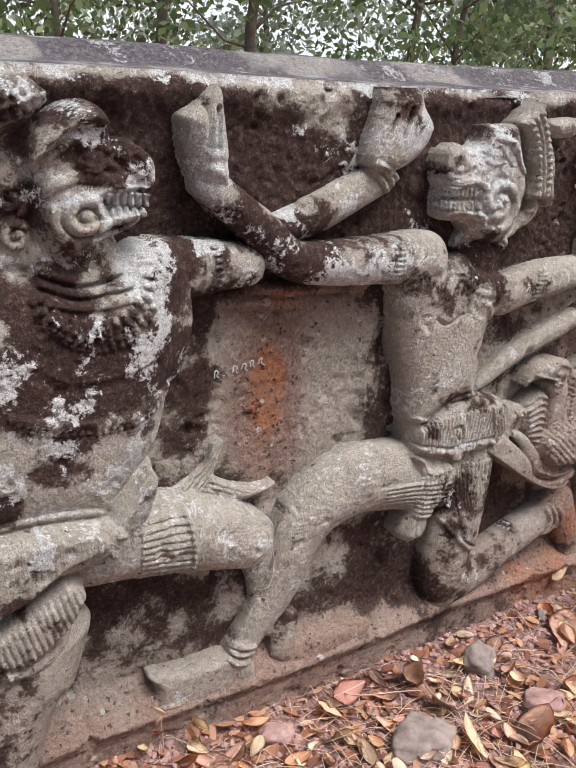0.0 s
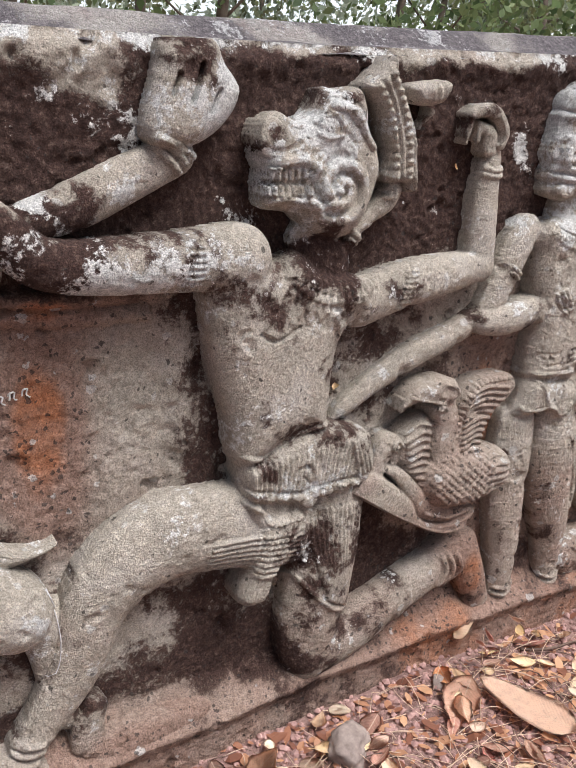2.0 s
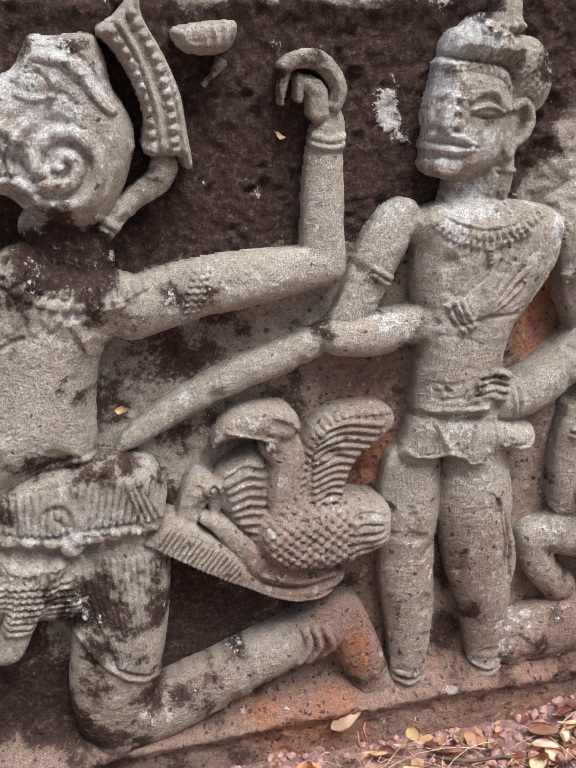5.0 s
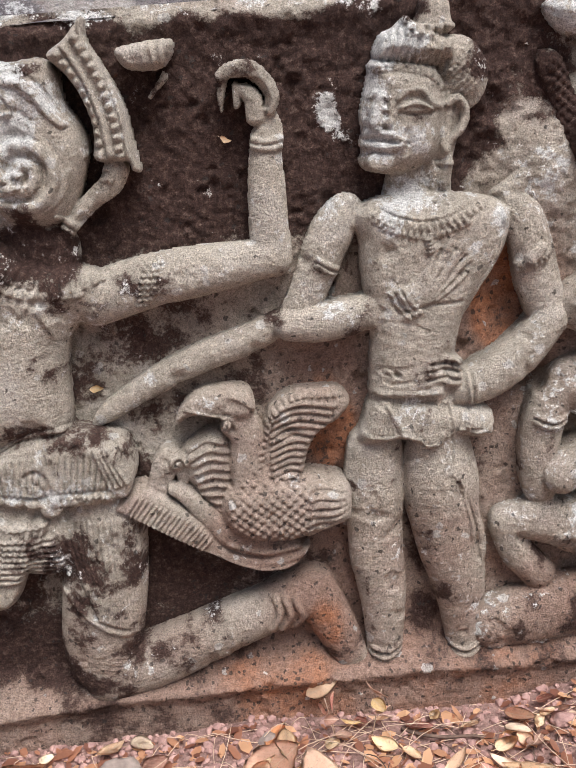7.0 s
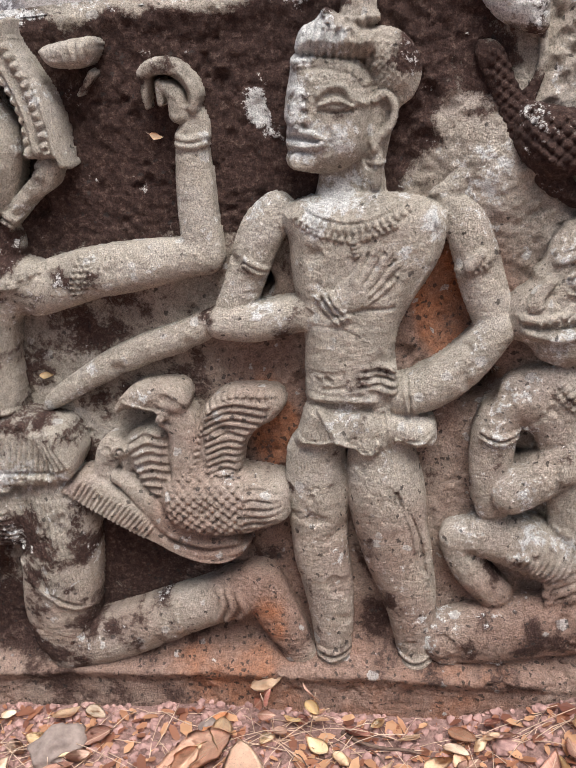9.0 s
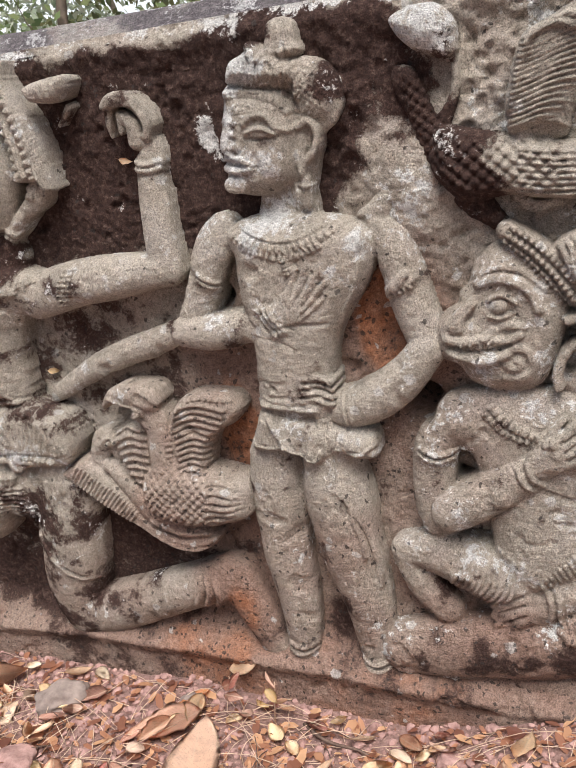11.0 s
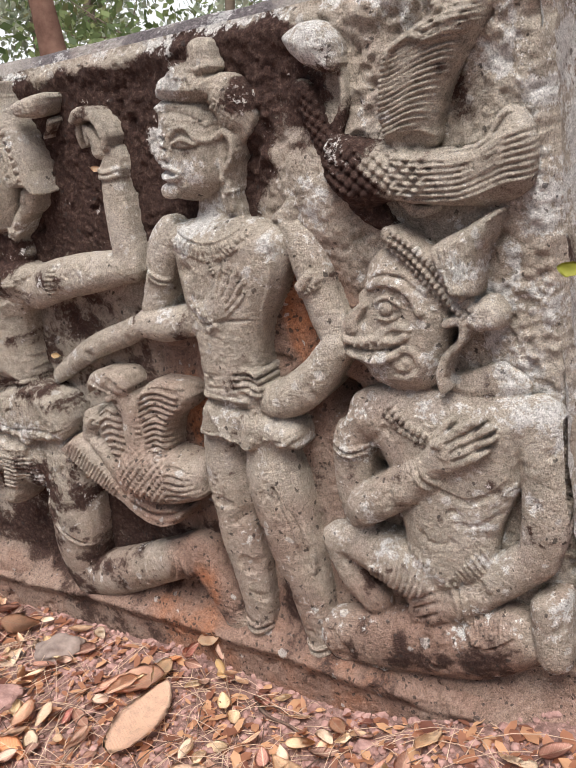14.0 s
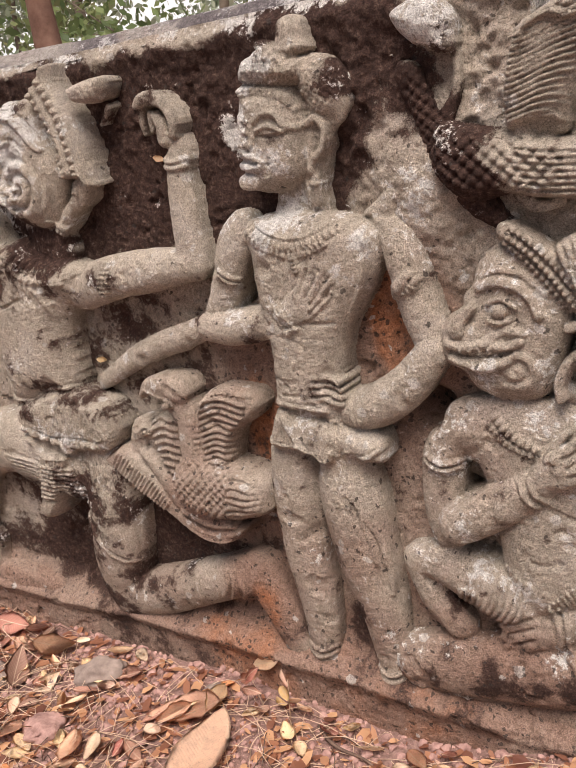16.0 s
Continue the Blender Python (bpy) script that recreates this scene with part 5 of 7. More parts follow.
def seated_figure(f):
    f.limb([(1.721, 0.122, 0.051), (1.801, 0.136, 0.057), (1.880, 0.150, 0.057), (1.954, 0.167, 0.056), (2.017, 0.198, 0.050)], 0.012, 0.75)
    f.limb([(1.693, 0.041, 0.028), (1.800, 0.065, 0.031), (1.888, 0.072, 0.029), (1.977, 0.083, 0.028)], 0.014, 0.7)
    f.poly([(2.046, 0.262), (2.065, 0.286), (2.102, 0.291), (2.105, 0.231), (2.099, 0.173), (2.071, 0.161), (2.050, 0.183)], 0.05, 0.031, 0.0)
    f.poly([(1.808, 0.557), (1.870, 0.572), (1.930, 0.573), (1.986, 0.567), (2.040, 0.570), (2.078, 0.571), (2.101, 0.554), (2.080, 0.515), (2.058, 0.489), (2.048, 0.442), (2.025, 0.395), (2.006, 0.346), (1.992, 0.296), (1.932, 0.258), (1.877, 0.249), (1.866, 0.317), (1.858, 0.397), (1.840, 0.472), (1.790, 0.498)], 0.05, 0.057, 0.0)
    f.limb([(1.735, 0.306, 0.026), (1.786, 0.305, 0.038), (1.832, 0.293, 0.045), (1.878, 0.270, 0.043)], 0.018, 0.8)
    f.limb([(1.735, 0.292, 0.026), (1.756, 0.247, 0.029), (1.789, 0.207, 0.029)], 0.014, 0.85)
    f.folds([(1.833, 0.349), (1.817, 0.296), (1.804, 0.268)], [(1.905, 0.315), (1.890, 0.259), (1.861, 0.222)], 10, 0.0038, 0.0028)
    f.stroke([(1.811, 0.288), (1.837, 0.288), (1.842, 0.264)], 0.0077, 0.0034)
    f.limb([(1.810, 0.515, 0.029), (1.793, 0.478, 0.033), (1.786, 0.434, 0.032), (1.784, 0.389, 0.030), (1.788, 0.361, 0.028)], 0.018, 0.85)
    f.limb([(1.814, 0.387, 0.030), (1.866, 0.419, 0.031), (1.908, 0.448, 0.027), (1.939, 0.473, 0.022)], 0.042, 0.85)
    f.limb([(2.079, 0.542, 0.031), (2.080, 0.495, 0.032), (2.080, 0.440, 0.032), (2.075, 0.382, 0.032), (2.066, 0.350, 0.029)], 0.022, 0.75)
    f.limb([(2.062, 0.338, 0.030), (2.018, 0.302, 0.031), (1.975, 0.267, 0.030), (1.930, 0.236, 0.032), (1.897, 0.224, 0.032)], 0.02, 0.75)
    f.limb([(1.942, 0.479, 0.022), (1.964, 0.496, 0.026), (1.979, 0.506, 0.025), (2.000, 0.518, 0.018)], 0.056, 0.45)
    f.limb([(1.961, 0.515, 0.007), (1.990, 0.533, 0.006), (2.012, 0.546, 0.004)], 0.06, 0.7)
    f.limb([(1.971, 0.508, 0.008), (2.003, 0.525, 0.006), (2.027, 0.537, 0.004)], 0.06, 0.7)
    f.limb([(1.976, 0.496, 0.008), (2.007, 0.512, 0.006), (2.029, 0.523, 0.004)], 0.06, 0.7)
    f.limb([(1.975, 0.484, 0.008), (2.004, 0.496, 0.006), (2.019, 0.505, 0.004)], 0.06, 0.7)
    f.limb([(1.949, 0.500, 0.007), (1.957, 0.525, 0.006), (1.971, 0.542, 0.004)], 0.056, 0.7)
    f.stroke([(1.968, 0.513), (2.018, 0.540)], 0.0030, -0.00275)
    f.stroke([(1.974, 0.502), (2.027, 0.529)], 0.0030, -0.00275)
    f.stroke([(1.976, 0.490), (2.024, 0.514)], 0.0030, -0.00275)
    f.limb([(1.905, 0.265, 0.010), (1.876, 0.252, 0.011), (1.864, 0.233, 0.007)], 0.036, 0.7)
    f.limb([(1.908, 0.251, 0.011), (1.878, 0.235, 0.011), (1.863, 0.214, 0.007)], 0.036, 0.7)
    f.limb([(1.910, 0.235, 0.012), (1.881, 0.216, 0.011), (1.867, 0.198, 0.007)], 0.036, 0.7)
    f.limb([(1.912, 0.219, 0.011), (1.890, 0.202, 0.010), (1.877, 0.187, 0.006)], 0.036, 0.7)
    f.stroke([(1.905, 0.258), (1.873, 0.242)], 0.0030, -0.00275)
    f.stroke([(1.907, 0.242), (1.872, 0.224)], 0.0030, -0.00275)
    f.stroke([(1.910, 0.226), (1.877, 0.207)], 0.0030, -0.00275)
    f.stroke([(1.934, 0.280), (1.945, 0.250), (1.943, 0.216)], 0.0043, 0.00425)
    f.stroke([(1.946, 0.282), (1.956, 0.253), (1.955, 0.219)], 0.0043, 0.00425)
    f.stroke([(1.910, 0.471), (1.918, 0.452), (1.931, 0.437)], 0.0043, 0.00425)
    f.stroke([(1.922, 0.479), (1.929, 0.460), (1.942, 0.445)], 0.0043, 0.00425)
    f.stroke([(1.774, 0.485), (1.799, 0.476), (1.833, 0.482)], 0.0043, 0.00425)
    f.stroke([(1.773, 0.475), (1.798, 0.466), (1.831, 0.472)], 0.0043, 0.00425)
    f.poly([(1.897, 0.770), (1.865, 0.748), (1.853, 0.718), (1.841, 0.705), (1.837, 0.690), (1.817, 0.677), (1.805, 0.657), (1.803, 0.641), (1.803, 0.625), (1.814, 0.612), (1.834, 0.603), (1.849, 0.582), (1.885, 0.568), (1.930, 0.573), (1.950, 0.592), (1.969, 0.640), (1.977, 0.680), (1.964, 0.718), (1.937, 0.750)], 0.054, 0.046, 0.0)
    f.poly([(1.815, 0.662), (1.827, 0.681), (1.846, 0.690), (1.870, 0.675), (1.889, 0.649), (1.908, 0.629), (1.882, 0.600), (1.845, 0.608), (1.821, 0.619), (1.813, 0.635)], 0.058, 0.020, 0.0)
    f.limb([(1.895, 0.692, 0.010), (1.898, 0.692, 0.010)], 0.052, 0.75)
    f.stroke([(1.883, 0.701), (1.899, 0.707), (1.917, 0.697)], 0.0034, 0.0034)
    f.stroke([(1.883, 0.680), (1.897, 0.677), (1.913, 0.684)], 0.0034, 0.00255)
    f.stroke([(1.869, 0.720), (1.894, 0.728), (1.918, 0.723), (1.937, 0.707), (1.944, 0.688)], 0.0068, 0.0051)
    f.stroke([(1.868, 0.730), (1.899, 0.742), (1.930, 0.732), (1.954, 0.710)], 0.0043, 0.00255)
    f.limb([(1.861, 0.695, 0.006), (1.846, 0.679, 0.009), (1.841, 0.667, 0.011)], 0.056, 0.7)
    f.limb([(1.859, 0.665, 0.007), (1.862, 0.662, 0.006)], 0.052, 0.6)
    f.stroke([(1.825, 0.650), (1.848, 0.647), (1.875, 0.650), (1.901, 0.647), (1.920, 0.655)], 0.0060, 0.00425)
    f.stroke([(1.831, 0.639), (1.858, 0.635), (1.888, 0.636), (1.907, 0.642)], 0.0035, -0.0044)
    f.stroke([(1.831, 0.629), (1.856, 0.622), (1.882, 0.621), (1.903, 0.630)], 0.0060, 0.00425)
    f.stroke([(1.833, 0.617), (1.858, 0.610), (1.879, 0.600)], 0.0040, -0.0022)
    f.spiral((1.9137, 0.6196), 0.0031, 0.0275, 1.4, 0.0061, 0.0028, 0.4)
    f.stroke([(1.876, 0.653), (1.900, 0.666), (1.925, 0.665)], 0.0051, 0.00255)
    f.stroke([(1.847, 0.642), (1.847, 0.637)], 0.0026, 0.0034)
    f.stroke([(1.859, 0.643), (1.858, 0.637)], 0.0026, 0.0034)
    f.stroke([(1.871, 0.643), (1.870, 0.638)], 0.0026, 0.0034)
    f.stroke([(1.882, 0.644), (1.881, 0.638)], 0.0026, 0.0034)
    f.poly([(1.958, 0.761), (2.005, 0.788), (2.059, 0.811), (2.051, 0.783), (2.033, 0.754), (2.026, 0.718), (2.015, 0.702), (1.987, 0.712)], 0.05, 0.015, 0.0)
    f.folds([(1.973, 0.762), (1.994, 0.716)], [(2.062, 0.810), (2.027, 0.710)], 11, 0.0046, 0.006)
    f.stroke([(1.963, 0.764), (2.007, 0.789), (2.061, 0.810)], 0.0060, 0.00425, 0.0099)
    f.limb([(1.907, 0.784, 0.013), (1.936, 0.763, 0.015), (1.966, 0.733, 0.017), (1.996, 0.696, 0.017), (2.019, 0.672, 0.012)], 0.04, 0.55)
    f.stroke([(1.901, 0.772), (1.927, 0.751), (1.954, 0.721), (1.979, 0.685), (2.002, 0.665)], 0.0051, 0.00382, 0.0084)
    f.stroke([(1.908, 0.781), (1.935, 0.760), (1.963, 0.730), (1.990, 0.694), (2.012, 0.674)], 0.0051, 0.00382, 0.0084)
    f.stroke([(1.915, 0.789), (1.943, 0.768), (1.972, 0.739), (2.000, 0.703), (2.022, 0.683)], 0.0051, 0.00382, 0.0084)
    f.stroke([(1.905, 0.776), (1.931, 0.756), (1.959, 0.726), (1.984, 0.690), (2.007, 0.669)], 0.0030, -0.00275)
    f.stroke([(1.912, 0.785), (1.939, 0.764), (1.967, 0.734), (1.995, 0.699), (2.017, 0.678)], 0.0030, -0.00275)
    f.poly([(1.994, 0.680), (2.029, 0.705), (2.052, 0.687), (2.047, 0.663), (2.021, 0.658), (2.001, 0.662)], 0.052, 0.015, 0.0)
    f.limb([(1.978, 0.671, 0.006), (1.996, 0.676, 0.006), (2.001, 0.663, 0.006), (1.993, 0.646, 0.006), (1.974, 0.629, 0.006), (1.964, 0.604, 0.007), (1.964, 0.584, 0.006)], 0.05, 0.8)
    f.stroke([(1.986, 0.663), (1.988, 0.651), (1.976, 0.636)], 0.0050, -0.0033)
    f.poly([(1.946, 0.585), (1.989, 0.601), (2.037, 0.617), (2.073, 0.587), (2.052, 0.559), (1.985, 0.553)], 0.03, 0.031, 0.0)
    f.stroke([(1.874, 0.555), (1.901, 0.529), (1.936, 0.513), (1.961, 0.512)], 0.0068, 0.00425, 0.0092)
    f.stroke([(1.865, 0.545), (1.893, 0.518), (1.927, 0.503)], 0.0043, 0.0034, 0.0084)
    f.stroke([(1.944, 0.431), (1.983, 0.422), (2.033, 0.448), (2.057, 0.483)], 0.0060, -0.0022)
    f.stroke([(1.960, 0.384), (1.992, 0.386), (2.018, 0.402)], 0.0050, -0.00165)
    f.folds([(1.933, 0.286), (1.939, 0.268)], [(1.991, 0.346), (2.000, 0.321)], 10, 0.0031, 0.002)
    f.folds([(1.958, 0.220), (1.967, 0.194)], [(2.028, 0.263), (2.029, 0.231)], 10, 0.0038, 0.003)
    f.stroke([(1.953, 0.206), (1.986, 0.197), (2.025, 0.222)], 0.0051, 0.0034)
    f.stroke([(1.698, 0.072), (1.805, 0.098), (1.892, 0.104), (1.972, 0.107)], 0.0050, -0.0033)
    f.stroke([(1.910, 0.425), (1.898, 0.377), (1.913, 0.317)], 0.0050, -0.0011)
    f.hole(1.773, 0.536, 0.021)


def winged_creature(f):
    f.poly([(1.909, 0.927), (1.918, 0.972), (1.933, 1.004), (1.964, 1.019), (1.992, 1.033), (2.001, 1.052), (2.061, 1.043), (2.053, 1.015), (2.027, 0.983), (2.002, 0.950), (1.986, 0.913), (1.976, 0.886), (1.920, 0.885)], 0.04, 0.020, 0.0)
    f.poly([(1.920, 0.888), (1.980, 0.884), (2.033, 0.887), (2.062, 0.918), (2.079, 0.921), (2.098, 0.901), (2.100, 0.858), (2.086, 0.824), (2.035, 0.810), (1.972, 0.816), (1.916, 0.829)], 0.04, 0.020, 0.0)
    f.stroke([(1.937, 1.003), (1.957, 1.007), (1.997, 1.020), (2.039, 1.028), (2.050, 1.020)], 0.0056, 0.00527)
    f.stroke([(1.936, 0.997), (1.956, 1.001), (1.994, 1.014), (2.034, 1.021), (2.046, 1.013)], 0.0056, 0.00527)
    f.stroke([(1.935, 0.991), (1.955, 0.995), (1.991, 1.007), (2.030, 1.014), (2.042, 1.006)], 0.0056, 0.00527)
    f.stroke([(1.933, 0.985), (1.953, 0.989), (1.988, 1.001), (2.026, 1.007), (2.038, 0.999)], 0.0056, 0.00527)
    f.stroke([(1.932, 0.979), (1.952, 0.983), (1.986, 0.994), (2.022, 1.000), (2.034, 0.992)], 0.0056, 0.00527)
    f.stroke([(1.931, 0.972), (1.951, 0.977), (1.983, 0.988), (2.018, 0.993), (2.030, 0.985)], 0.0056, 0.00527)
    f.stroke([(1.929, 0.966), (1.950, 0.971), (1.980, 0.981), (2.013, 0.986), (2.026, 0.978)], 0.0056, 0.00527)
    f.stroke([(1.928, 0.960), (1.948, 0.965), (1.977, 0.974), (2.009, 0.979), (2.021, 0.971)], 0.0056, 0.00527)
    f.stroke([(1.926, 0.954), (1.947, 0.959), (1.974, 0.968), (2.005, 0.971), (2.017, 0.963)], 0.0056, 0.00527)
    f.stroke([(1.925, 0.947), (1.946, 0.953), (1.971, 0.961), (2.000, 0.964), (2.013, 0.956)], 0.0056, 0.00527)
    f.stroke([(1.924, 0.941), (1.944, 0.946), (1.968, 0.954), (1.996, 0.956), (2.008, 0.948)], 0.0056, 0.00527)
    f.stroke([(1.922, 0.934), (1.943, 0.940), (1.965, 0.947), (1.991, 0.949), (2.004, 0.941)], 0.0056, 0.00527)
    f.stroke([(1.921, 0.928), (1.942, 0.934), (1.962, 0.940), (1.987, 0.941), (2.000, 0.933)], 0.0056, 0.00527)
    f.stroke([(1.919, 0.922), (1.940, 0.927), (1.959, 0.933), (1.982, 0.933), (1.995, 0.925)], 0.0056, 0.00527)
    f.stroke([(1.918, 0.915), (1.939, 0.921), (1.956, 0.926), (1.977, 0.926), (1.990, 0.918)], 0.0056, 0.00527)
    f.stroke([(1.917, 0.909), (1.938, 0.914), (1.953, 0.919), (1.973, 0.918), (1.986, 0.910)], 0.0056, 0.00527)
    f.stroke([(1.915, 0.902), (1.936, 0.908), (1.950, 0.911), (1.968, 0.910), (1.981, 0.902)], 0.0056, 0.00527)
    f.stroke([(1.946, 1.009), (1.969, 1.013), (1.999, 1.007), (2.050, 1.013)], 0.0056, 0.00527)
    f.stroke([(1.958, 1.018), (1.980, 1.021), (2.007, 1.016), (2.050, 1.020)], 0.0056, 0.00527)
    f.stroke([(1.970, 1.026), (1.990, 1.030), (2.015, 1.024), (2.051, 1.026)], 0.0056, 0.00527)
    f.stroke([(1.982, 1.034), (2.000, 1.037), (2.023, 1.032), (2.051, 1.032)], 0.0056, 0.00527)
    f.stroke([(1.993, 1.041), (2.010, 1.045), (2.031, 1.040), (2.052, 1.038)], 0.0056, 0.00527)
    f.stroke([(2.008, 1.046), (1.999, 1.032), (1.972, 1.020), (1.942, 1.004), (1.929, 0.977), (1.920, 0.942), (1.900, 0.917), (1.872, 0.907)], 0.0086, 0.0068)
    f.stroke([(1.930, 0.885), (1.972, 0.878), (2.013, 0.876), (2.046, 0.883), (2.074, 0.895), (2.102, 0.902)], 0.0068, 0.0051)
    f.stroke([(1.929, 0.878), (1.971, 0.871), (2.012, 0.870), (2.046, 0.876), (2.073, 0.888), (2.102, 0.894)], 0.0068, 0.0051)
    f.stroke([(1.928, 0.871), (1.970, 0.864), (2.011, 0.863), (2.045, 0.870), (2.072, 0.881), (2.101, 0.886)], 0.0068, 0.0051)
    f.stroke([(1.927, 0.864), (1.969, 0.857), (2.011, 0.856), (2.045, 0.863), (2.072, 0.874), (2.100, 0.878)], 0.0068, 0.0051)
    f.stroke([(1.926, 0.856), (1.969, 0.850), (2.010, 0.849), (2.044, 0.857), (2.071, 0.867), (2.100, 0.870)], 0.0068, 0.0051)
    f.stroke([(1.925, 0.849), (1.968, 0.843), (2.009, 0.842), (2.043, 0.850), (2.071, 0.860), (2.099, 0.862)], 0.0068, 0.0051)
    f.stroke([(1.924, 0.842), (1.967, 0.836), (2.009, 0.835), (2.043, 0.843), (2.070, 0.852), (2.099, 0.854)], 0.0068, 0.0051)
    f.stroke([(1.923, 0.835), (1.966, 0.828), (2.008, 0.828), (2.042, 0.836), (2.070, 0.845), (2.098, 0.846)], 0.0068, 0.0051)
    f.stroke([(1.922, 0.827), (1.965, 0.821), (2.007, 0.821), (2.042, 0.829), (2.069, 0.838), (2.098, 0.838)], 0.0068, 0.0051)
    f.stroke([(1.989, 0.885), (2.038, 0.887), (2.067, 0.917), (2.085, 0.922)], 0.0060, 0.0051)
    f.poly([(1.819, 0.900), (1.838, 0.914), (1.874, 0.906), (1.915, 0.897), (1.947, 0.883), (1.963, 0.852), (1.947, 0.830), (1.905, 0.823), (1.860, 0.819), (1.833, 0.837), (1.816, 0.863)], 0.05, 0.032, 0.0)
    f.scales([(1.833, 0.901), (1.883, 0.907), (1.923, 0.900), (1.974, 0.882), (1.967, 0.831), (1.913, 0.827), (1.843, 0.840), (1.827, 0.871)], 0.0183, 0.0065)
    f.poly([(1.776, 1.039), (1.795, 1.052), (1.833, 1.053), (1.855, 1.032), (1.859, 1.003), (1.851, 0.988), (1.826, 0.991), (1.796, 1.009)], 0.046, 0.031, 0.0)
    f.limb([(1.851, 0.987, 0.009), (1.851, 0.958, 0.009), (1.841, 0.929, 0.010), (1.826, 0.906, 0.014)], 0.012, 0.8)
    f.limb([(1.788, 0.971, 0.021), (1.809, 0.920, 0.020), (1.831, 0.868, 0.022), (1.861, 0.822, 0.023), (1.893, 0.789, 0.017)], 0.008, 0.75)
    f.scales([(1.785, 0.978), (1.828, 0.967), (1.847, 0.899), (1.880, 0.835), (1.911, 0.796), (1.894, 0.777), (1.847, 0.811), (1.798, 0.884)], 0.0153, 0.0045)
    f.limb([(1.754, 1.000, 0.014), (1.790, 0.986, 0.012), (1.815, 0.953, 0.010)], -0.004, 0.45)
    f.limb([(1.756, 0.887, 0.016), (1.778, 0.876, 0.014), (1.802, 0.858, 0.012)], 0.004, 0.7)
    f.stroke([(1.732, 0.891), (1.758, 0.892), (1.787, 0.880)], 0.0043, 0.0034)
    f.stroke([(1.733, 0.882), (1.758, 0.883), (1.788, 0.871)], 0.0043, 0.0034)
    f.stroke([(1.734, 0.872), (1.759, 0.874), (1.789, 0.862)], 0.0043, 0.0034)
    f.stroke([(1.734, 0.863), (1.760, 0.865), (1.790, 0.853)], 0.0043, 0.0034)
    f.stroke([(1.735, 0.854), (1.760, 0.855), (1.790, 0.843)], 0.0043, 0.0034)
    f.limb([(1.918, 0.822, 0.012), (1.937, 0.806, 0.010), (1.968, 0.810, 0.007)], 0.012, 0.7)


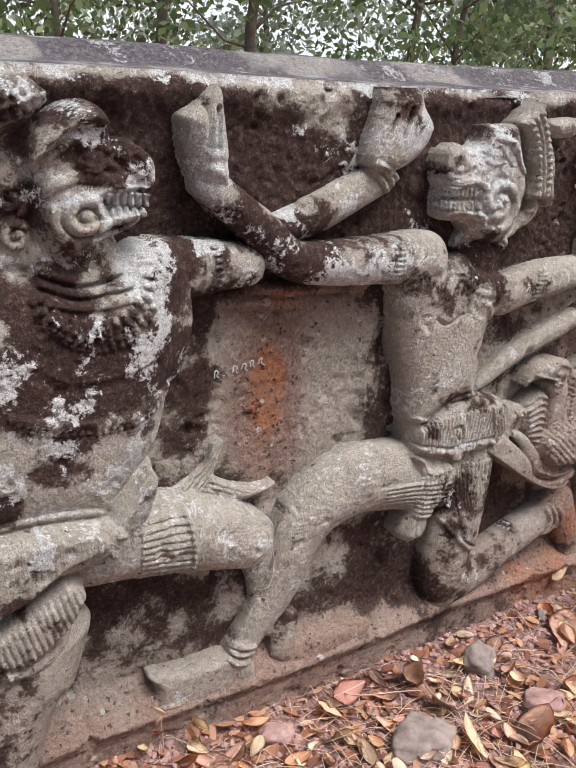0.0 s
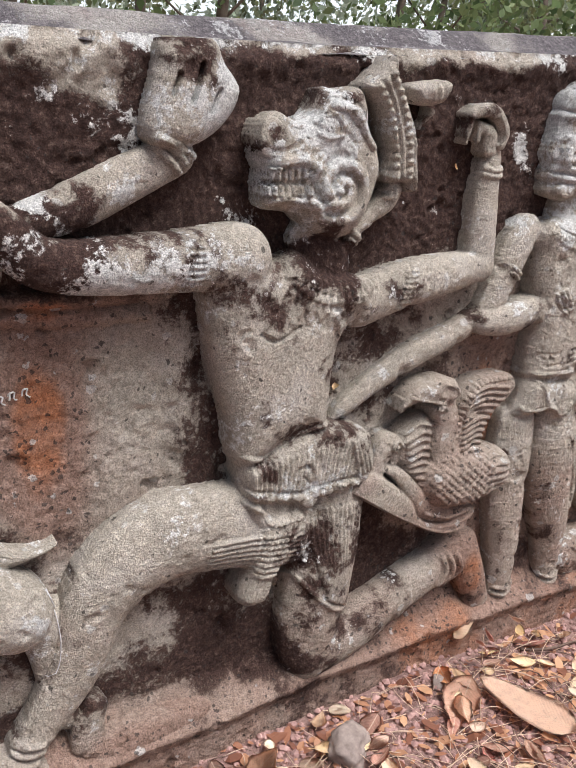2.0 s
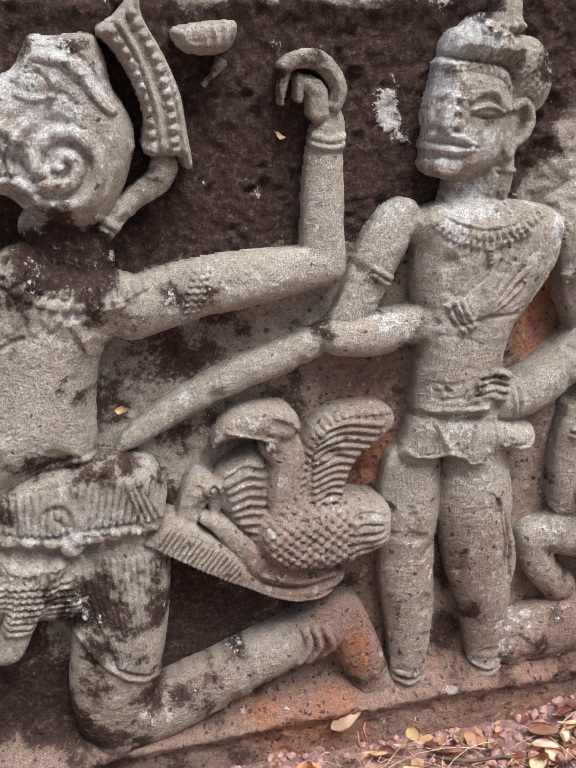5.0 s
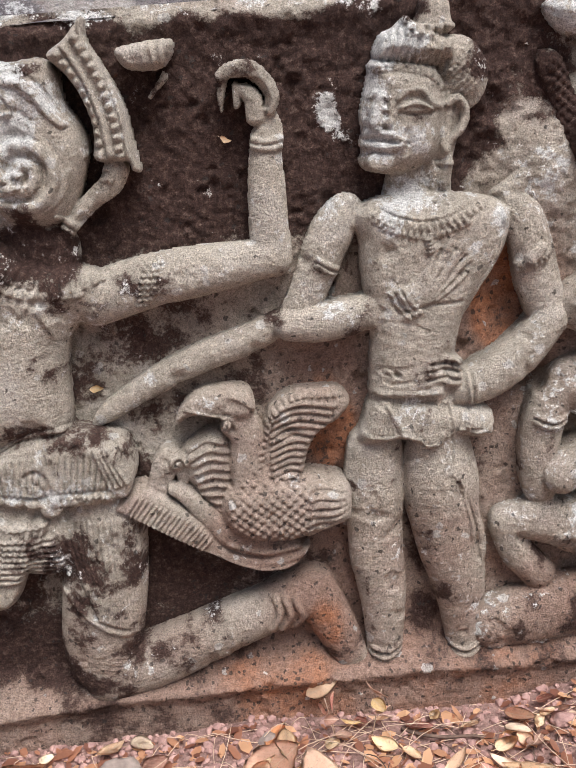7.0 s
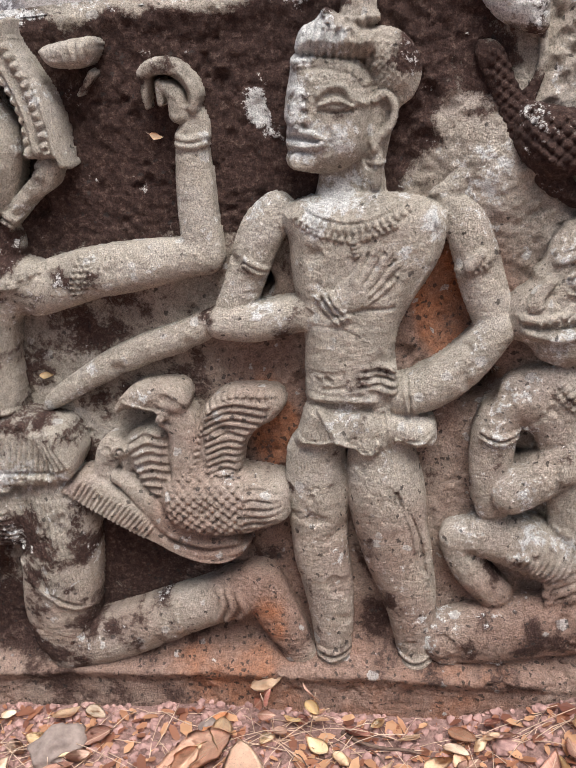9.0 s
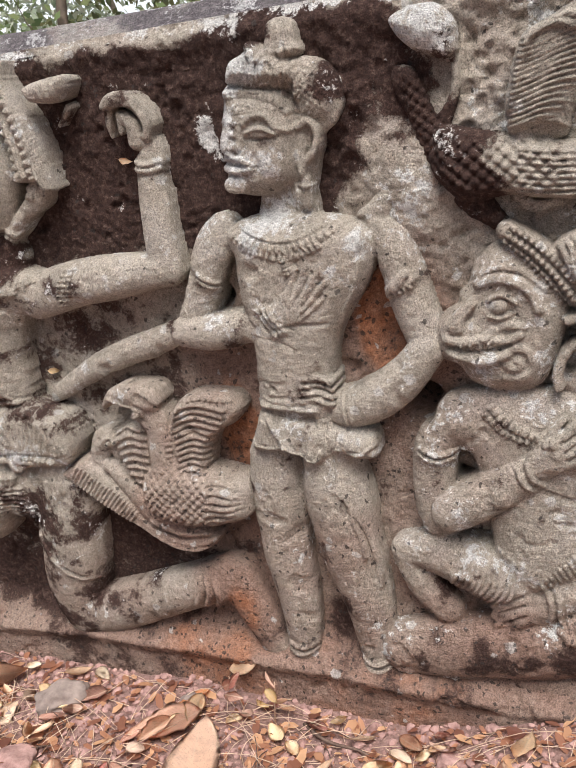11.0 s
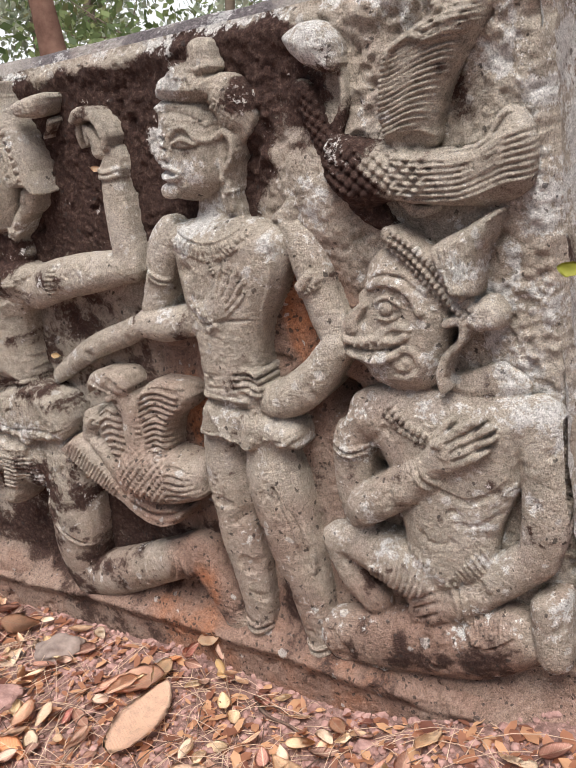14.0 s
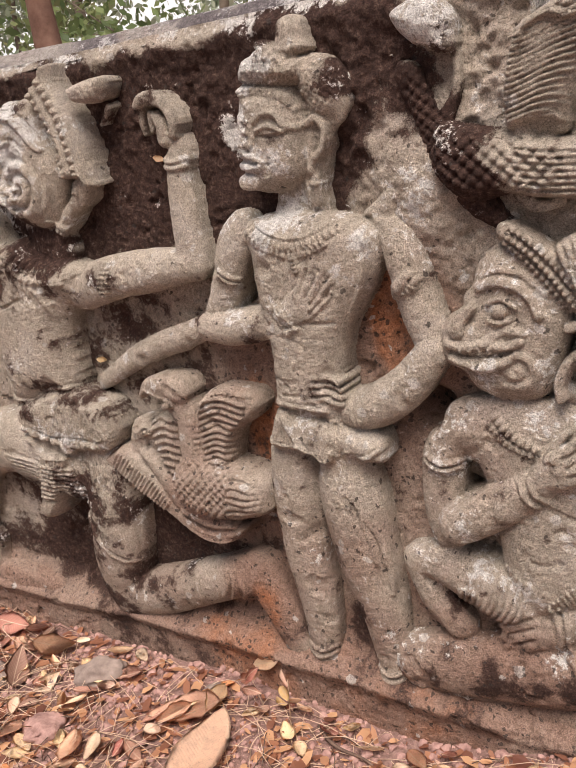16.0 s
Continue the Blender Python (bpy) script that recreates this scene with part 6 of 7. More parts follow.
CARVED = [
    ("fanged_figure", fanged_figure, (X0, 1.15), "crouching fanged figure, black with white lichen", 0.6, 0.44, 0.05,
     [(0, 0.45, 0.45, 0.12, 0.16, -0.6), (0, 0.62, 0.38, 0.2, 0.1, -0.7), (0, 0.55, 0.3, 0.3, 0.12, -0.5), (0, 0.9, 0.95, 0.12, 0.1, -0.6), (1, 0.95, 0.98, 0.06, 0.08, 0.4), (0, 0.3, 0.2, 0.3, 0.12, -0.25), (1, 0.3, 0.15, 0.3, 0.2, -0.2), (0, 0.8, 0.06, 0.15, 0.07, -0.7), (1, 0.8, 0.06, 0.15, 0.07, -0.5), (2, 0.8, 0.06, 0.15, 0.07, 0.5), (0, 0.53, 0.62, 0.05, 0.12, -0.35), (1, 0.46, 0.9, 0.1, 0.1, 0.1), (0, 0.36, 0.74, 0.12, 0.06, 0.35), (1, 0.28, 0.3, 0.16, 0.1, -0.35), (1, 0.3, 0.74, 0.18, 0.16, 0.06), (0, 0.3, 0.9, 0.14, 0.1, -0.1)]),
    ("striding_figure", striding_figure, (0.42, 1.55), "striding fanged figure in grey-beige stone", 0.26, 0.33, 0.08,
     # real crust and lichen, plus pale spots painting top light on arms, thigh, shin
     [(0, 0.68, 0.79, 0.15, 0.1, 0.6), (1, 0.75, 0.79, 0.14, 0.05, 0.3), (0, 1.09, 0.785, 0.08, 0.04, 0.6), (0, 1.13, 0.5, 0.06, 0.06, 0.2), (0, 1.10, 0.36, 0.05, 0.06, 0.45), (0, 1.06, 0.14, 0.04, 0.07, 0.35), (2, 1.44, 0.16, 0.07, 0.1, 0.85), (1, 1.4, 0.25, 0.1, 0.12, -0.35), (1, 1.07, 0.94, 0.09, 0.09, 0.42), (0, 1.08, 0.49, 0.1, 0.03, 0.16), (1, 1.05, 0.45, 0.1, 0.015, 0.3), (1, 0.55, 0.98, 0.04, 0.08, 0.4), (0, 1.34, 1.0, 0.04, 0.03, 0.4), (0, 1.18, 0.95, 0.03, 0.08, 0.1), (0, 0.57, 0.87, 0.07, 0.05, 0.6), (0, 1.14, 0.19, 0.05, 0.07, 0.3), (0, 1.1, 0.72, 0.1, 0.03, 0.15), (1, 0.9, 0.8, 0.12, 0.04, 0.14), (1, 0.85, 0.47, 0.14, 0.05, 0.06), (1, 1.28, 0.83, 0.12, 0.03, 0.18), (1, 1.3, 0.24, 0.12, 0.04, 0.15), (0, 0.78, 0.4, 0.2, 0.14, -0.15)]),
    ("carved_bird", carved_bird, (1.15, 1.58), "crested bird with ribbed wings and scaled breast", 0.1, 0.28, 0.34, [(0, 1.22, 0.5, 0.04, 0.06, 0.2), (1, 1.32, 0.55, 0.06, 0.05, 0.1)]),
    ("standing_figure", standing_figure, (1.1, 1.92), "standing figure with beaded crown and folded arm", 0.21, 0.34, 0.1,
     # spots on shoulders and forearm paint light from above; the one between legs, shade
     [(0, 1.7, 0.99, 0.035, 0.05, 0.75), (1, 1.58, 1.01, 0.03, 0.03, 0.35), (1, 1.55, 0.93, 0.03, 0.08, 0.25), (0, 1.63, 1.05, 0.05, 0.02, 0.4), (1, 1.62, 0.82, 0.12, 0.07, 0.2), (1, 1.6, 0.95, 0.05, 0.1, 0.12), (1, 1.5, 0.67, 0.1, 0.03, 0.15), (2, 1.6, 0.25, 0.1, 0.2, 0.1), (0, 1.6, 0.2, 0.05, 0.08, 0.15), (1, 1.54, 1.0, 0.04, 0.1, 0.15)]),
    ("winged_creature", winged_creature, (1.6, 2.11), "winged scaly creature with ribbed wings", 0.2, 0.38, 0.08,
     [(0, 1.74, 0.92, 0.1, 0.12, 0.75), (0, 1.82, 0.86, 0.06, 0.06, 0.6), (0, 1.87, 0.81, 0.05, 0.05, 0.5), (1, 1.8, 1.03, 0.05, 0.04, 0.3)]),
    # black and warm layers make it darker and pinker towards its foot
    ("seated_figure", seated_figure, (1.62, 2.11), "seated crested figure with hand on its chest", 0.17, 0.42, 0.12, [(0, 1.9, 0.15, 0.1, 0.05, 0.12), (0, 1.88, 0.1, 0.3, 0.09, 0.2), (0, 1.8, 0.24, 0.05, 0.06, 0.25), (1, 1.95, 0.1, 0.15, 0.08, -0.3), (2, 1.8, 0.55, 0.1, 0.5, 0.12), (1, 2.07, 0.6, 0.06, 0.1, 0.12), (2, 1.9, 0.12, 0.3, 0.12, 0.32)]),
]
for k, (name, carve, (xa, xb), label, black, lichen, warm, spots) in enumerate(CARVED):
    c = Carving(xa, xb, -0.02, TOP, 0.0018)
    carve(c)
    c.H = np.where(c.H > c.floor + 0.001, c.H + bulge(c.X), c.H)
    c.wear(700 + 40 * k, 0.8)
    c.stains_and_shading(black, lichen, warm + 0.22 * smooth(0.5, 0.1, c.Z), spots, 900 + 40 * k, (1.2, 1.1 if k < 1 else 0.8, 0.5))
    figure = link_mesh(name, c.mesh(name), STONE, None, label)
    tagged(figure, "", "carved bird" if name == "carved_bird" else "carved figure", "figures carved on the slab")
    SURFACES.append(c)


# ---- ground ----
def ground_height(x, y):
    x, y = np.asarray(x, float), np.asarray(y, float)
    near = np.exp(-((x - 1.2) / 3) ** 2 - (y / 3) ** 2)
    return near * (0.028 * (fbm(x, y, 4, 1200, 4) - 0.5)) + 0.095 * smooth(1.72, 2.12, x) * smooth(-0.4, -0.08, y) * smooth(3.5, 2.5, x) - 0.012 * smooth(0.4, 1.0, x) * near


def ground():
    gx = np.concatenate([[-400, -120, -40, -15, -6, -2.5, -1], np.arange(-0.4, 2.7, 0.02), [3, 4, 6, 12, 30, 90, 400]])
    gy = np.concatenate([[-400, -120, -40, -15, -6, -3, -1.6], np.arange(-1.0, 0.1, 0.02), [0.4, 1, 2, 4, 8, 15, 40, 120, 400]])
    X, Y = np.meshgrid(gx, gy, indexing="ij")
    co = np.stack([X, Y, ground_height(X, Y)], -1).reshape(-1, 3)
    n, m = X.shape
    idx = np.arange(n * m).reshape(n, m)
    me = bpy.data.meshes.new("ground")
    me.from_pydata(co, [], np.stack([idx[:-1, :-1], idx[1:, :-1], idx[1:, 1:], idx[:-1, 1:]], -1).reshape(-1, 4))
    tagged(link_mesh("ground", me, EARTH), "reddish bare earth strewn with grit", "ground", kind="structure")


ground()
rng = np.random.RandomState(11)


def lump(rad, seed, squash=0.6, detail=1):
    """A broken stone."""
    bm = bmesh.new()
    bmesh.ops.create_icosphere(bm, subdivisions=detail, radius=1.0)
    r = random.Random(seed)
    axes = [Vector((r.gauss(0, 1), r.gauss(0, 1), r.gauss(0, 1))).normalized() for _ in range(7)]
    for v in bm.verts:
        d = v.co.copy()
        cut = min(r.uniform(0.62, 0.66) / max(d.dot(a), 0.6) for a in axes)
        v.co = d * min(1.0, cut + 0.05) * (1 + 0.16 * noise.noise(d * 2.3 + Vector((seed, 0, 0))) + 0.08 * noise.noise(d * 6 + Vector((seed, 3, 0))) + 0.04 * noise.noise(d * 15))
        v.co = Vector((v.co.x * rad, v.co.y * rad * 0.8, v.co.z * rad * squash))
    return bm


def grit():
    """Loose grit and small pebbles, one scatter."""
    shapes = []
    for s in range(6):
        bm = lump(1.0, s + 3, 0.7, 1)
        bm.verts.ensure_lookup_table()
        shapes.append((np.array([v.co[:] for v in bm.verts]), np.array([[v.index for v in f.verts] for f in bm.faces])))
        bm.free()
    V, F, base = [], [], 0
    GX, GY = rng.uniform(0.15, 2.3, 20000), -rng.uniform(0.02, 0.6, 20000)
    for x, y, z in zip(GX, GY, ground_height(GX, GY)):
        size = 0.0016 + 0.011 * rng.rand() ** 5
        a = rng.uniform(0, 6.28)
        v, f = shapes[rng.randint(6)]
        R = np.array([[np.cos(a), -np.sin(a), 0], [np.sin(a), np.cos(a), 0], [0, 0, 1]])
        V.append(v * size @ R.T + [x, y, z + size * 0.25])
        F.append(f + base)
        base += len(v)
    me = bpy.data.meshes.new("grit")
    me.from_pydata(np.vstack(V), [], np.vstack(F))
    tagged(link_mesh("grit", me, PEBBLE, smooth=False), "loose reddish grit and pebbles on the earth", "gravel", kind="stuff")


grit()


def rock(x, y, rad, seed, squash, turn, mat, label):
    ob = part("rock", lump(rad, seed, squash, 4), mat, None, "", True)
    ob.matrix_world = pose(x, y, float(ground_height(x, y)) + rad * squash * 0.3, 0, 0, turn)
    tagged(ob, label, "rock", "rocks on the ground")


for x, y, rad, seed, squash, turn, mat, label in (
    (0.86, -0.27, 0.075, 5, 0.45, 20, ROCK, "grey-brown broken rock half sunk in earth"),
    (1.10, -0.155, 0.055, 8, 0.55, 70, ROCK, "grey-brown rock beside the plinth"),
    (0.64, -0.14, 0.04, 12, 0.6, 10, PEBBLE, "reddish rock beside the plinth"),
    (1.13, -0.31, 0.05, 15, 0.5, 130, PEBBLE, "reddish rock among dry leaves"),
    (1.34, -0.10, 0.022, 19, 0.6, 40, ROCK, "small grey-brown rock on the earth"),
    (1.02, -0.2, 0.02, 23, 0.6, 40, ROCK, "small grey-brown rock on the earth"),
    (1.8, -0.12, 0.025, 29, 0.5, 40, PEBBLE, "small reddish rock on the earth"),
):
    rock(x, y, rad, seed, squash, turn, mat, label)


# ---- fallen leaves ----
def leaf_mesh(length, width, curl, cup, seed, full=1.0):
    """A curled dry leaf blade with midrib and stalk."""
    r = random.Random(seed)
    bm = bmesh.new()
    n, m = 12, 6
    wob = [r.uniform(-0.14, 0.14) * (1 if full == 1.0 else 0.3) for _ in range(n + 1)]
    grid = []
    for i in range(n + 1):
        t = i / n
        w = width * (0.02 + math.sin(math.pi * t ** 0.85) ** full) * (1.1 - 0.3 * t) * 0.5
        row = []
        for j in range(m + 1):
            s = j / m * 2 - 1
            x = (t - 0.5) * length
            y = s * w * (1 + wob[i] * (1 if s > 0 else -1)) + 0.03 * length * math.sin(t * 3 + seed)
            z = curl * length * ((t - 0.5) ** 2 * 2) + cup * w * s * s + 0.02 * length * math.sin(7 * t + 2 * s + seed) * abs(s) - 0.018 * width * (1 - abs(s))
            row.append(bm.verts.new((x, y, z + 0.004)))
        grid.append(row)
    for i in range(n):
        for j in range(m):
            bm.faces.new((grid[i][j], grid[i + 1][j], grid[i + 1][j + 1], grid[i][j + 1]))
    a = grid[0][m // 2].co
    stalk = [bm.verts.new((a.x - k * 0.09 * length, a.y + 0.01 * length * k * k, a.z + dz)) for k in (0, 1, 2) for dz in (0.0, 0.0016)]
    bm.faces.new((stalk[0], stalk[2], stalk[3], stalk[1]))
    bm.faces.new((stalk[2], stalk[4], stalk[5], stalk[3]))
    bmesh.ops.solidify(bm, geom=bm.faces[:], thickness=0.0007)
    me = bpy.data.meshes.new("fallen_leaf")
    bm.to_mesh(me)
    bm.free()
    me.materials.append(BIG_LEAF if length > 0.12 else LEAF)
    me.polygons.foreach_set("use_smooth", [True] * len(me.polygons))
    return me


LEAVES = [leaf_mesh(*s[:4], k, s[4]) for k, s in enumerate(((0.05, 0.026, 0.15, 0.2, 0.8), (0.034, 0.024, 0.1, 0.2, 0.6), (0.056, 0.026, 0.2, 0.15, 0.9), (0.066, 0.034, 0.12, 0.3, 1.0), (0.035, 0.018, 0.3, 0.3, 1.0), (0.044, 0.024, -0.12, -0.2, 0.7), (0.028, 0.02, 0.08, 0.15, 0.55), (0.042, 0.024, -0.1, 0.1, 0.65)))]
BIG = [leaf_mesh(0.19, 0.088, 0.06, 0.06, 21, 0.62), leaf_mesh(0.13, 0.068, 0.16, 0.18, 22), leaf_mesh(0.09, 0.048, 0.25, 0.2, 23)]


def leaf(me, x, y, turn, lift=0.0, tip=0.0, lean=0.0, label="small curled dry brown leaf on the earth"):
    ob = new("fallen_leaf", me)
    ob.matrix_world = pose(x, y, float(ground_height(x, y)) + 0.003 + lift, tip, lean, turn)
    tagged(ob, label, "leaf", "fallen leaves")


for me, x, y, turn, lift, tip, lean in (
    (BIG[0], 1.42, -0.235, 108, 0.014, 0, 0), (BIG[1], 1.33, -0.17, 215, 0.008, -10, 5), (BIG[1], 1.60, -0.30, 35, 0.01, 10, 8), (BIG[2], 1.72, -0.22, 160, 0.01, 12, 0),
    (BIG[2], 0.94, -0.22, 120, 0.02, 35, -25), (BIG[2], 0.81, -0.115, 10, 0.02, 40, 5), (BIG[2], 0.95, -0.13, 30, 0.015, 25, 10), (BIG[2], 0.93, -0.32, 75, 0.02, 40, -20), (BIG[1], 1.05, -0.36, 200, 0.01, 12, 10),
    (BIG[2], 0.42, -0.17, 80, 0.02, -30, 20), (BIG[2], 1.48, -0.37, 0, 0.01, 10, 0), (BIG[2], 1.22, -0.33, 300, 0.012, 15, -10), (BIG[2], 1.85, -0.2, 60, 0.012, -15, -10)):
    leaf(me, x, y, turn, lift, tip, lean, "broad curled dry orange-brown leaf on the earth")
for _ in range(275):
    x, y = rng.uniform(0.4, 2.15), -0.075 - 0.4 * rng.rand()
    if (y > -0.1 and x > 1.8) or math.hypot(x - 1.42, y + 0.235) < 0.1:
        continue
    leaf(LEAVES[rng.randint(len(LEAVES))], x, y, rng.uniform(0, 360), 0.004 + 0.008 * rng.rand(), rng.normal(0, 14), rng.normal(0, 14))


YELLOW_LEAF = LEAVES[4].copy()
YELLOW_LEAF.materials.clear()
YELLOW_LEAF.materials.append(YELLOWING)


def leaf_litter():
    """Broken leaf scraps lying between the whole leaves."""
    V, F = [], []
    for _ in range(3600):
        x, y, a = rng.uniform(0.3, 2.25), -0.06 - 0.5 * rng.rand(), rng.uniform(0, 6.28)
        L, w, z = 0.006 + 0.034 * rng.rand() ** 2, rng.uniform(0.3, 0.6), float(ground_height(x, y)) + 0.003
        tilt = rng.normal(0, 0.35)
        b = len(V)
        for u, v in ((-0.5, 0.1), (-0.2, 0.5), (0.25, 0.42), (0.5, -0.05), (0.2, -0.5), (-0.3, -0.4)):
            u, v = u * L, v * L * w
            V.append((x + u * math.cos(a) - v * math.sin(a), y + u * math.sin(a) + v * math.cos(a), z + 0.3 * L * abs(v / L) + tilt * u + 0.002 + 0.002 * rng.rand()))
        F.append(tuple(range(b, b + 6)))
    me = bpy.data.meshes.new("leaf_litter")
    me.from_pydata(V, [], F)
    tagged(link_mesh("leaf_litter", me, SCRAP, smooth=False), "broken scraps of dry brown leaves on the earth", "leaf litter", kind="stuff")


leaf_litter()
for me, x, z, tilt, roll, turn in ((LEAVES[4], 1.356, 0.905, 60, 20, 40), (LEAVES[4], 1.14, 0.578, 75, 10, 20), (LEAVES[2], 1.43, 0.05, 50, -20, 10)):
    stuck = new("fallen_leaf", me)
    stuck.matrix_world = pose(x, -stands_out(x, z) - 0.005, z, tilt, roll, turn) @ Matrix.Scale(0.6 if z > 0.1 else 1.0, 4)
    tagged(stuck, "small tan dry leaf caught on the carving", "leaf", "fallen leaves")


green = new("fallen_leaf", YELLOW_LEAF)
green.matrix_world = pose(2.130, -0.02, 0.733, 78, 14, 12)
tagged(green, "small yellow-green leaf caught on the slab's end", "leaf", "fallen leaves")


# ---- straws and twigs ----
def tube(bm, pts, r0, r1, sides=5):
    rings = []
    P = [Vector(p) for p in pts]
    for i, p in enumerate(P):
        d = (P[min(i + 1, len(P) - 1)] - P[max(i - 1, 0)]).normalized()
        a = d.orthogonal().normalized()
        b = d.cross(a)
        r = r0 + (r1 - r0) * i / (len(P) - 1)
        rings.append([bm.verts.new(p + r * (math.cos(2 * math.pi * k / sides) * a + math.sin(2 * math.pi * k / sides) * b)) for k in range(sides)])
    for s, t in zip(rings[:-1], rings[1:]):
        for k in range(sides):
            bm.faces.new((s[k], s[(k + 1) % sides], t[(k + 1) % sides], t[k]))
    bm.faces.new(rings[0][::-1])
    bm.faces.new(rings[-1])


def litter(name, count, mat, r, span, label, category):
    bm = bmesh.new()
    for _ in range(count):
        x, y, a, L = rng.uniform(0.4, 2.2), -rng.uniform(0.09, 0.6), rng.uniform(0, 6.28), rng.uniform(*span)
        bend, up = rng.normal(0, 0.25), rng.uniform(0.002, 0.02)
        pts = []
        for t in np.linspace(0, 1, 6):
            px, py = x + L * t * math.cos(a + bend * t), y + L * t * math.sin(a + bend * t)
            if py > -0.07:
                py = -0.07
            pts.append((px, py, float(ground_height(px, py)) + 0.003 + up * math.sin(math.pi * t)))
        tube(bm, pts, r, r * 0.6, 4)
    tagged(part(name, bm, mat), label, category, kind="stuff")


litter("dry_straw", 850, STRAW, 0.0008, (0.04, 0.22), "thin pale dry grass stalks on the earth", "straw")
litter("twig_litter", 130, TWIG, 0.0012, (0.03, 0.14), "thin dark twigs and stalks on the earth", "twigs")


def twig(pts, r, label, mat=TWIG):
    bm = bmesh.new()
    tube(bm, [(x, y, float(ground_height(x, y)) + z) for x, y, z in curve(pts, 5)], r, r * 0.5, 6)
    tagged(part("twig", bm, mat), label, "twig", "twigs on the ground")


twig([(1.55, -0.09, 0.008), (1.60, -0.12, 0.012), (1.66, -0.125, 0.01), (1.72, -0.15, 0.006)], 0.0035, "grey-brown curved twig on the earth")
twig([(0.83, -0.085, 0.01), (0.80, -0.13, 0.03), (0.84, -0.16, 0.035), (0.95, -0.17, 0.01)], 0.0016, "pale looping dry tendril on the earth", STRAW)
twig([(0.96, -0.12, 0.006), (0.99, -0.15, 0.015), (1.02, -0.2, 0.008)], 0.0016, "pale curved dry stalk on the earth", STRAW)
twig([(0.45, -0.2, 0.006), (0.62, -0.24, 0.015), (0.78, -0.22, 0.006)], 0.002, "thin dark twig lying on the earth")


def dry_plant(x, y, h, seed):
    r = random.Random(seed)
    plant = tagged(new("dry_seedling"), "withered brown seedling at the foot of the slab", "plant", "dry seedlings")
    plant.location = (x, y, float(ground_height(x, y)))
    bm = bmesh.new()
    lean = r.uniform(-0.02, 0.02)
    tube(bm, [(lean * t, -0.01 * t, h * t) for t in (0, 0.35, 0.7, 1.0)], 0.0012, 0.0007, 5)
    part("stalk", bm, STRAW, plant)
    for k in range(3):
        ob = new("leaf", LEAVES[(4, 6, 4)[k]])
        ob.parent = plant
        ob.matrix_world = plant.matrix_world @ pose(lean * 0.8 + r.uniform(-0.012, 0.012), -0.012, h * (0.55 + 0.2 * k), r.uniform(30, 80), r.uniform(-50, 50), r.uniform(0, 360))
        ob.matrix_local = pose(lean * 0.8 + r.uniform(-0.012, 0.012), -0.012, h * (0.55 + 0.2 * k), r.uniform(30, 80), r.uniform(-50, 50), r.uniform(0, 360))


dry_plant(1.445, -0.095, 0.085, 1)
dry_plant(1.50, -0.10, 0.10, 2)
dry_plant(0.45, -0.10, 0.11, 3)
dry_plant(0.52, -0.095, 0.06, 4)

# ---- inventory mark painted on the stone, unreadable strokes ----
mark = new("painted_mark")
mark.parent = slab
tagged(mark, "small white painted inventory mark")
for k in range(6):
    bm = bmesh.new()
    x = 0.577 + 0.0165 * k
    w = 0.004 if k == 1 else 0.010
    pts = [(x, 0, 0.632 + 0.0022 * k), (x + 0.2 * w, 0, 0.642 + 0.002 * k), (x + w * 0.8, 0, 0.641 + 0.002 * k), (x + w * 0.6, 0, 0.633 + 0.0022 * k), (x + w, 0, 0.631 + 0.002 * k)] if k != 1 else [(x, 0, 0.633), (x + 0.003, 0, 0.6335)]
    tube(bm, [(p[0], -stands_out(p[0], p[2]) - 0.0012, p[2]) for p in curve(pts, 4)], 0.0013, 0.0011, 5)
    part("bar", bm, PAINT, mark)


# ---- a loose white thread over the knees ----
bm = bmesh.new()
tube(bm, [(x, -stands_out(x, z) - 0.0015, z) for x, z in curve([(0.658, 0.385), (0.669, 0.344), (0.672, 0.296), (0.664, 0.254), (0.648, 0.239)], 6)], 0.0007, 0.0006, 5)
tagged(part("thread", bm, THREAD), "thin white thread stuck to the carved knees", "thread")

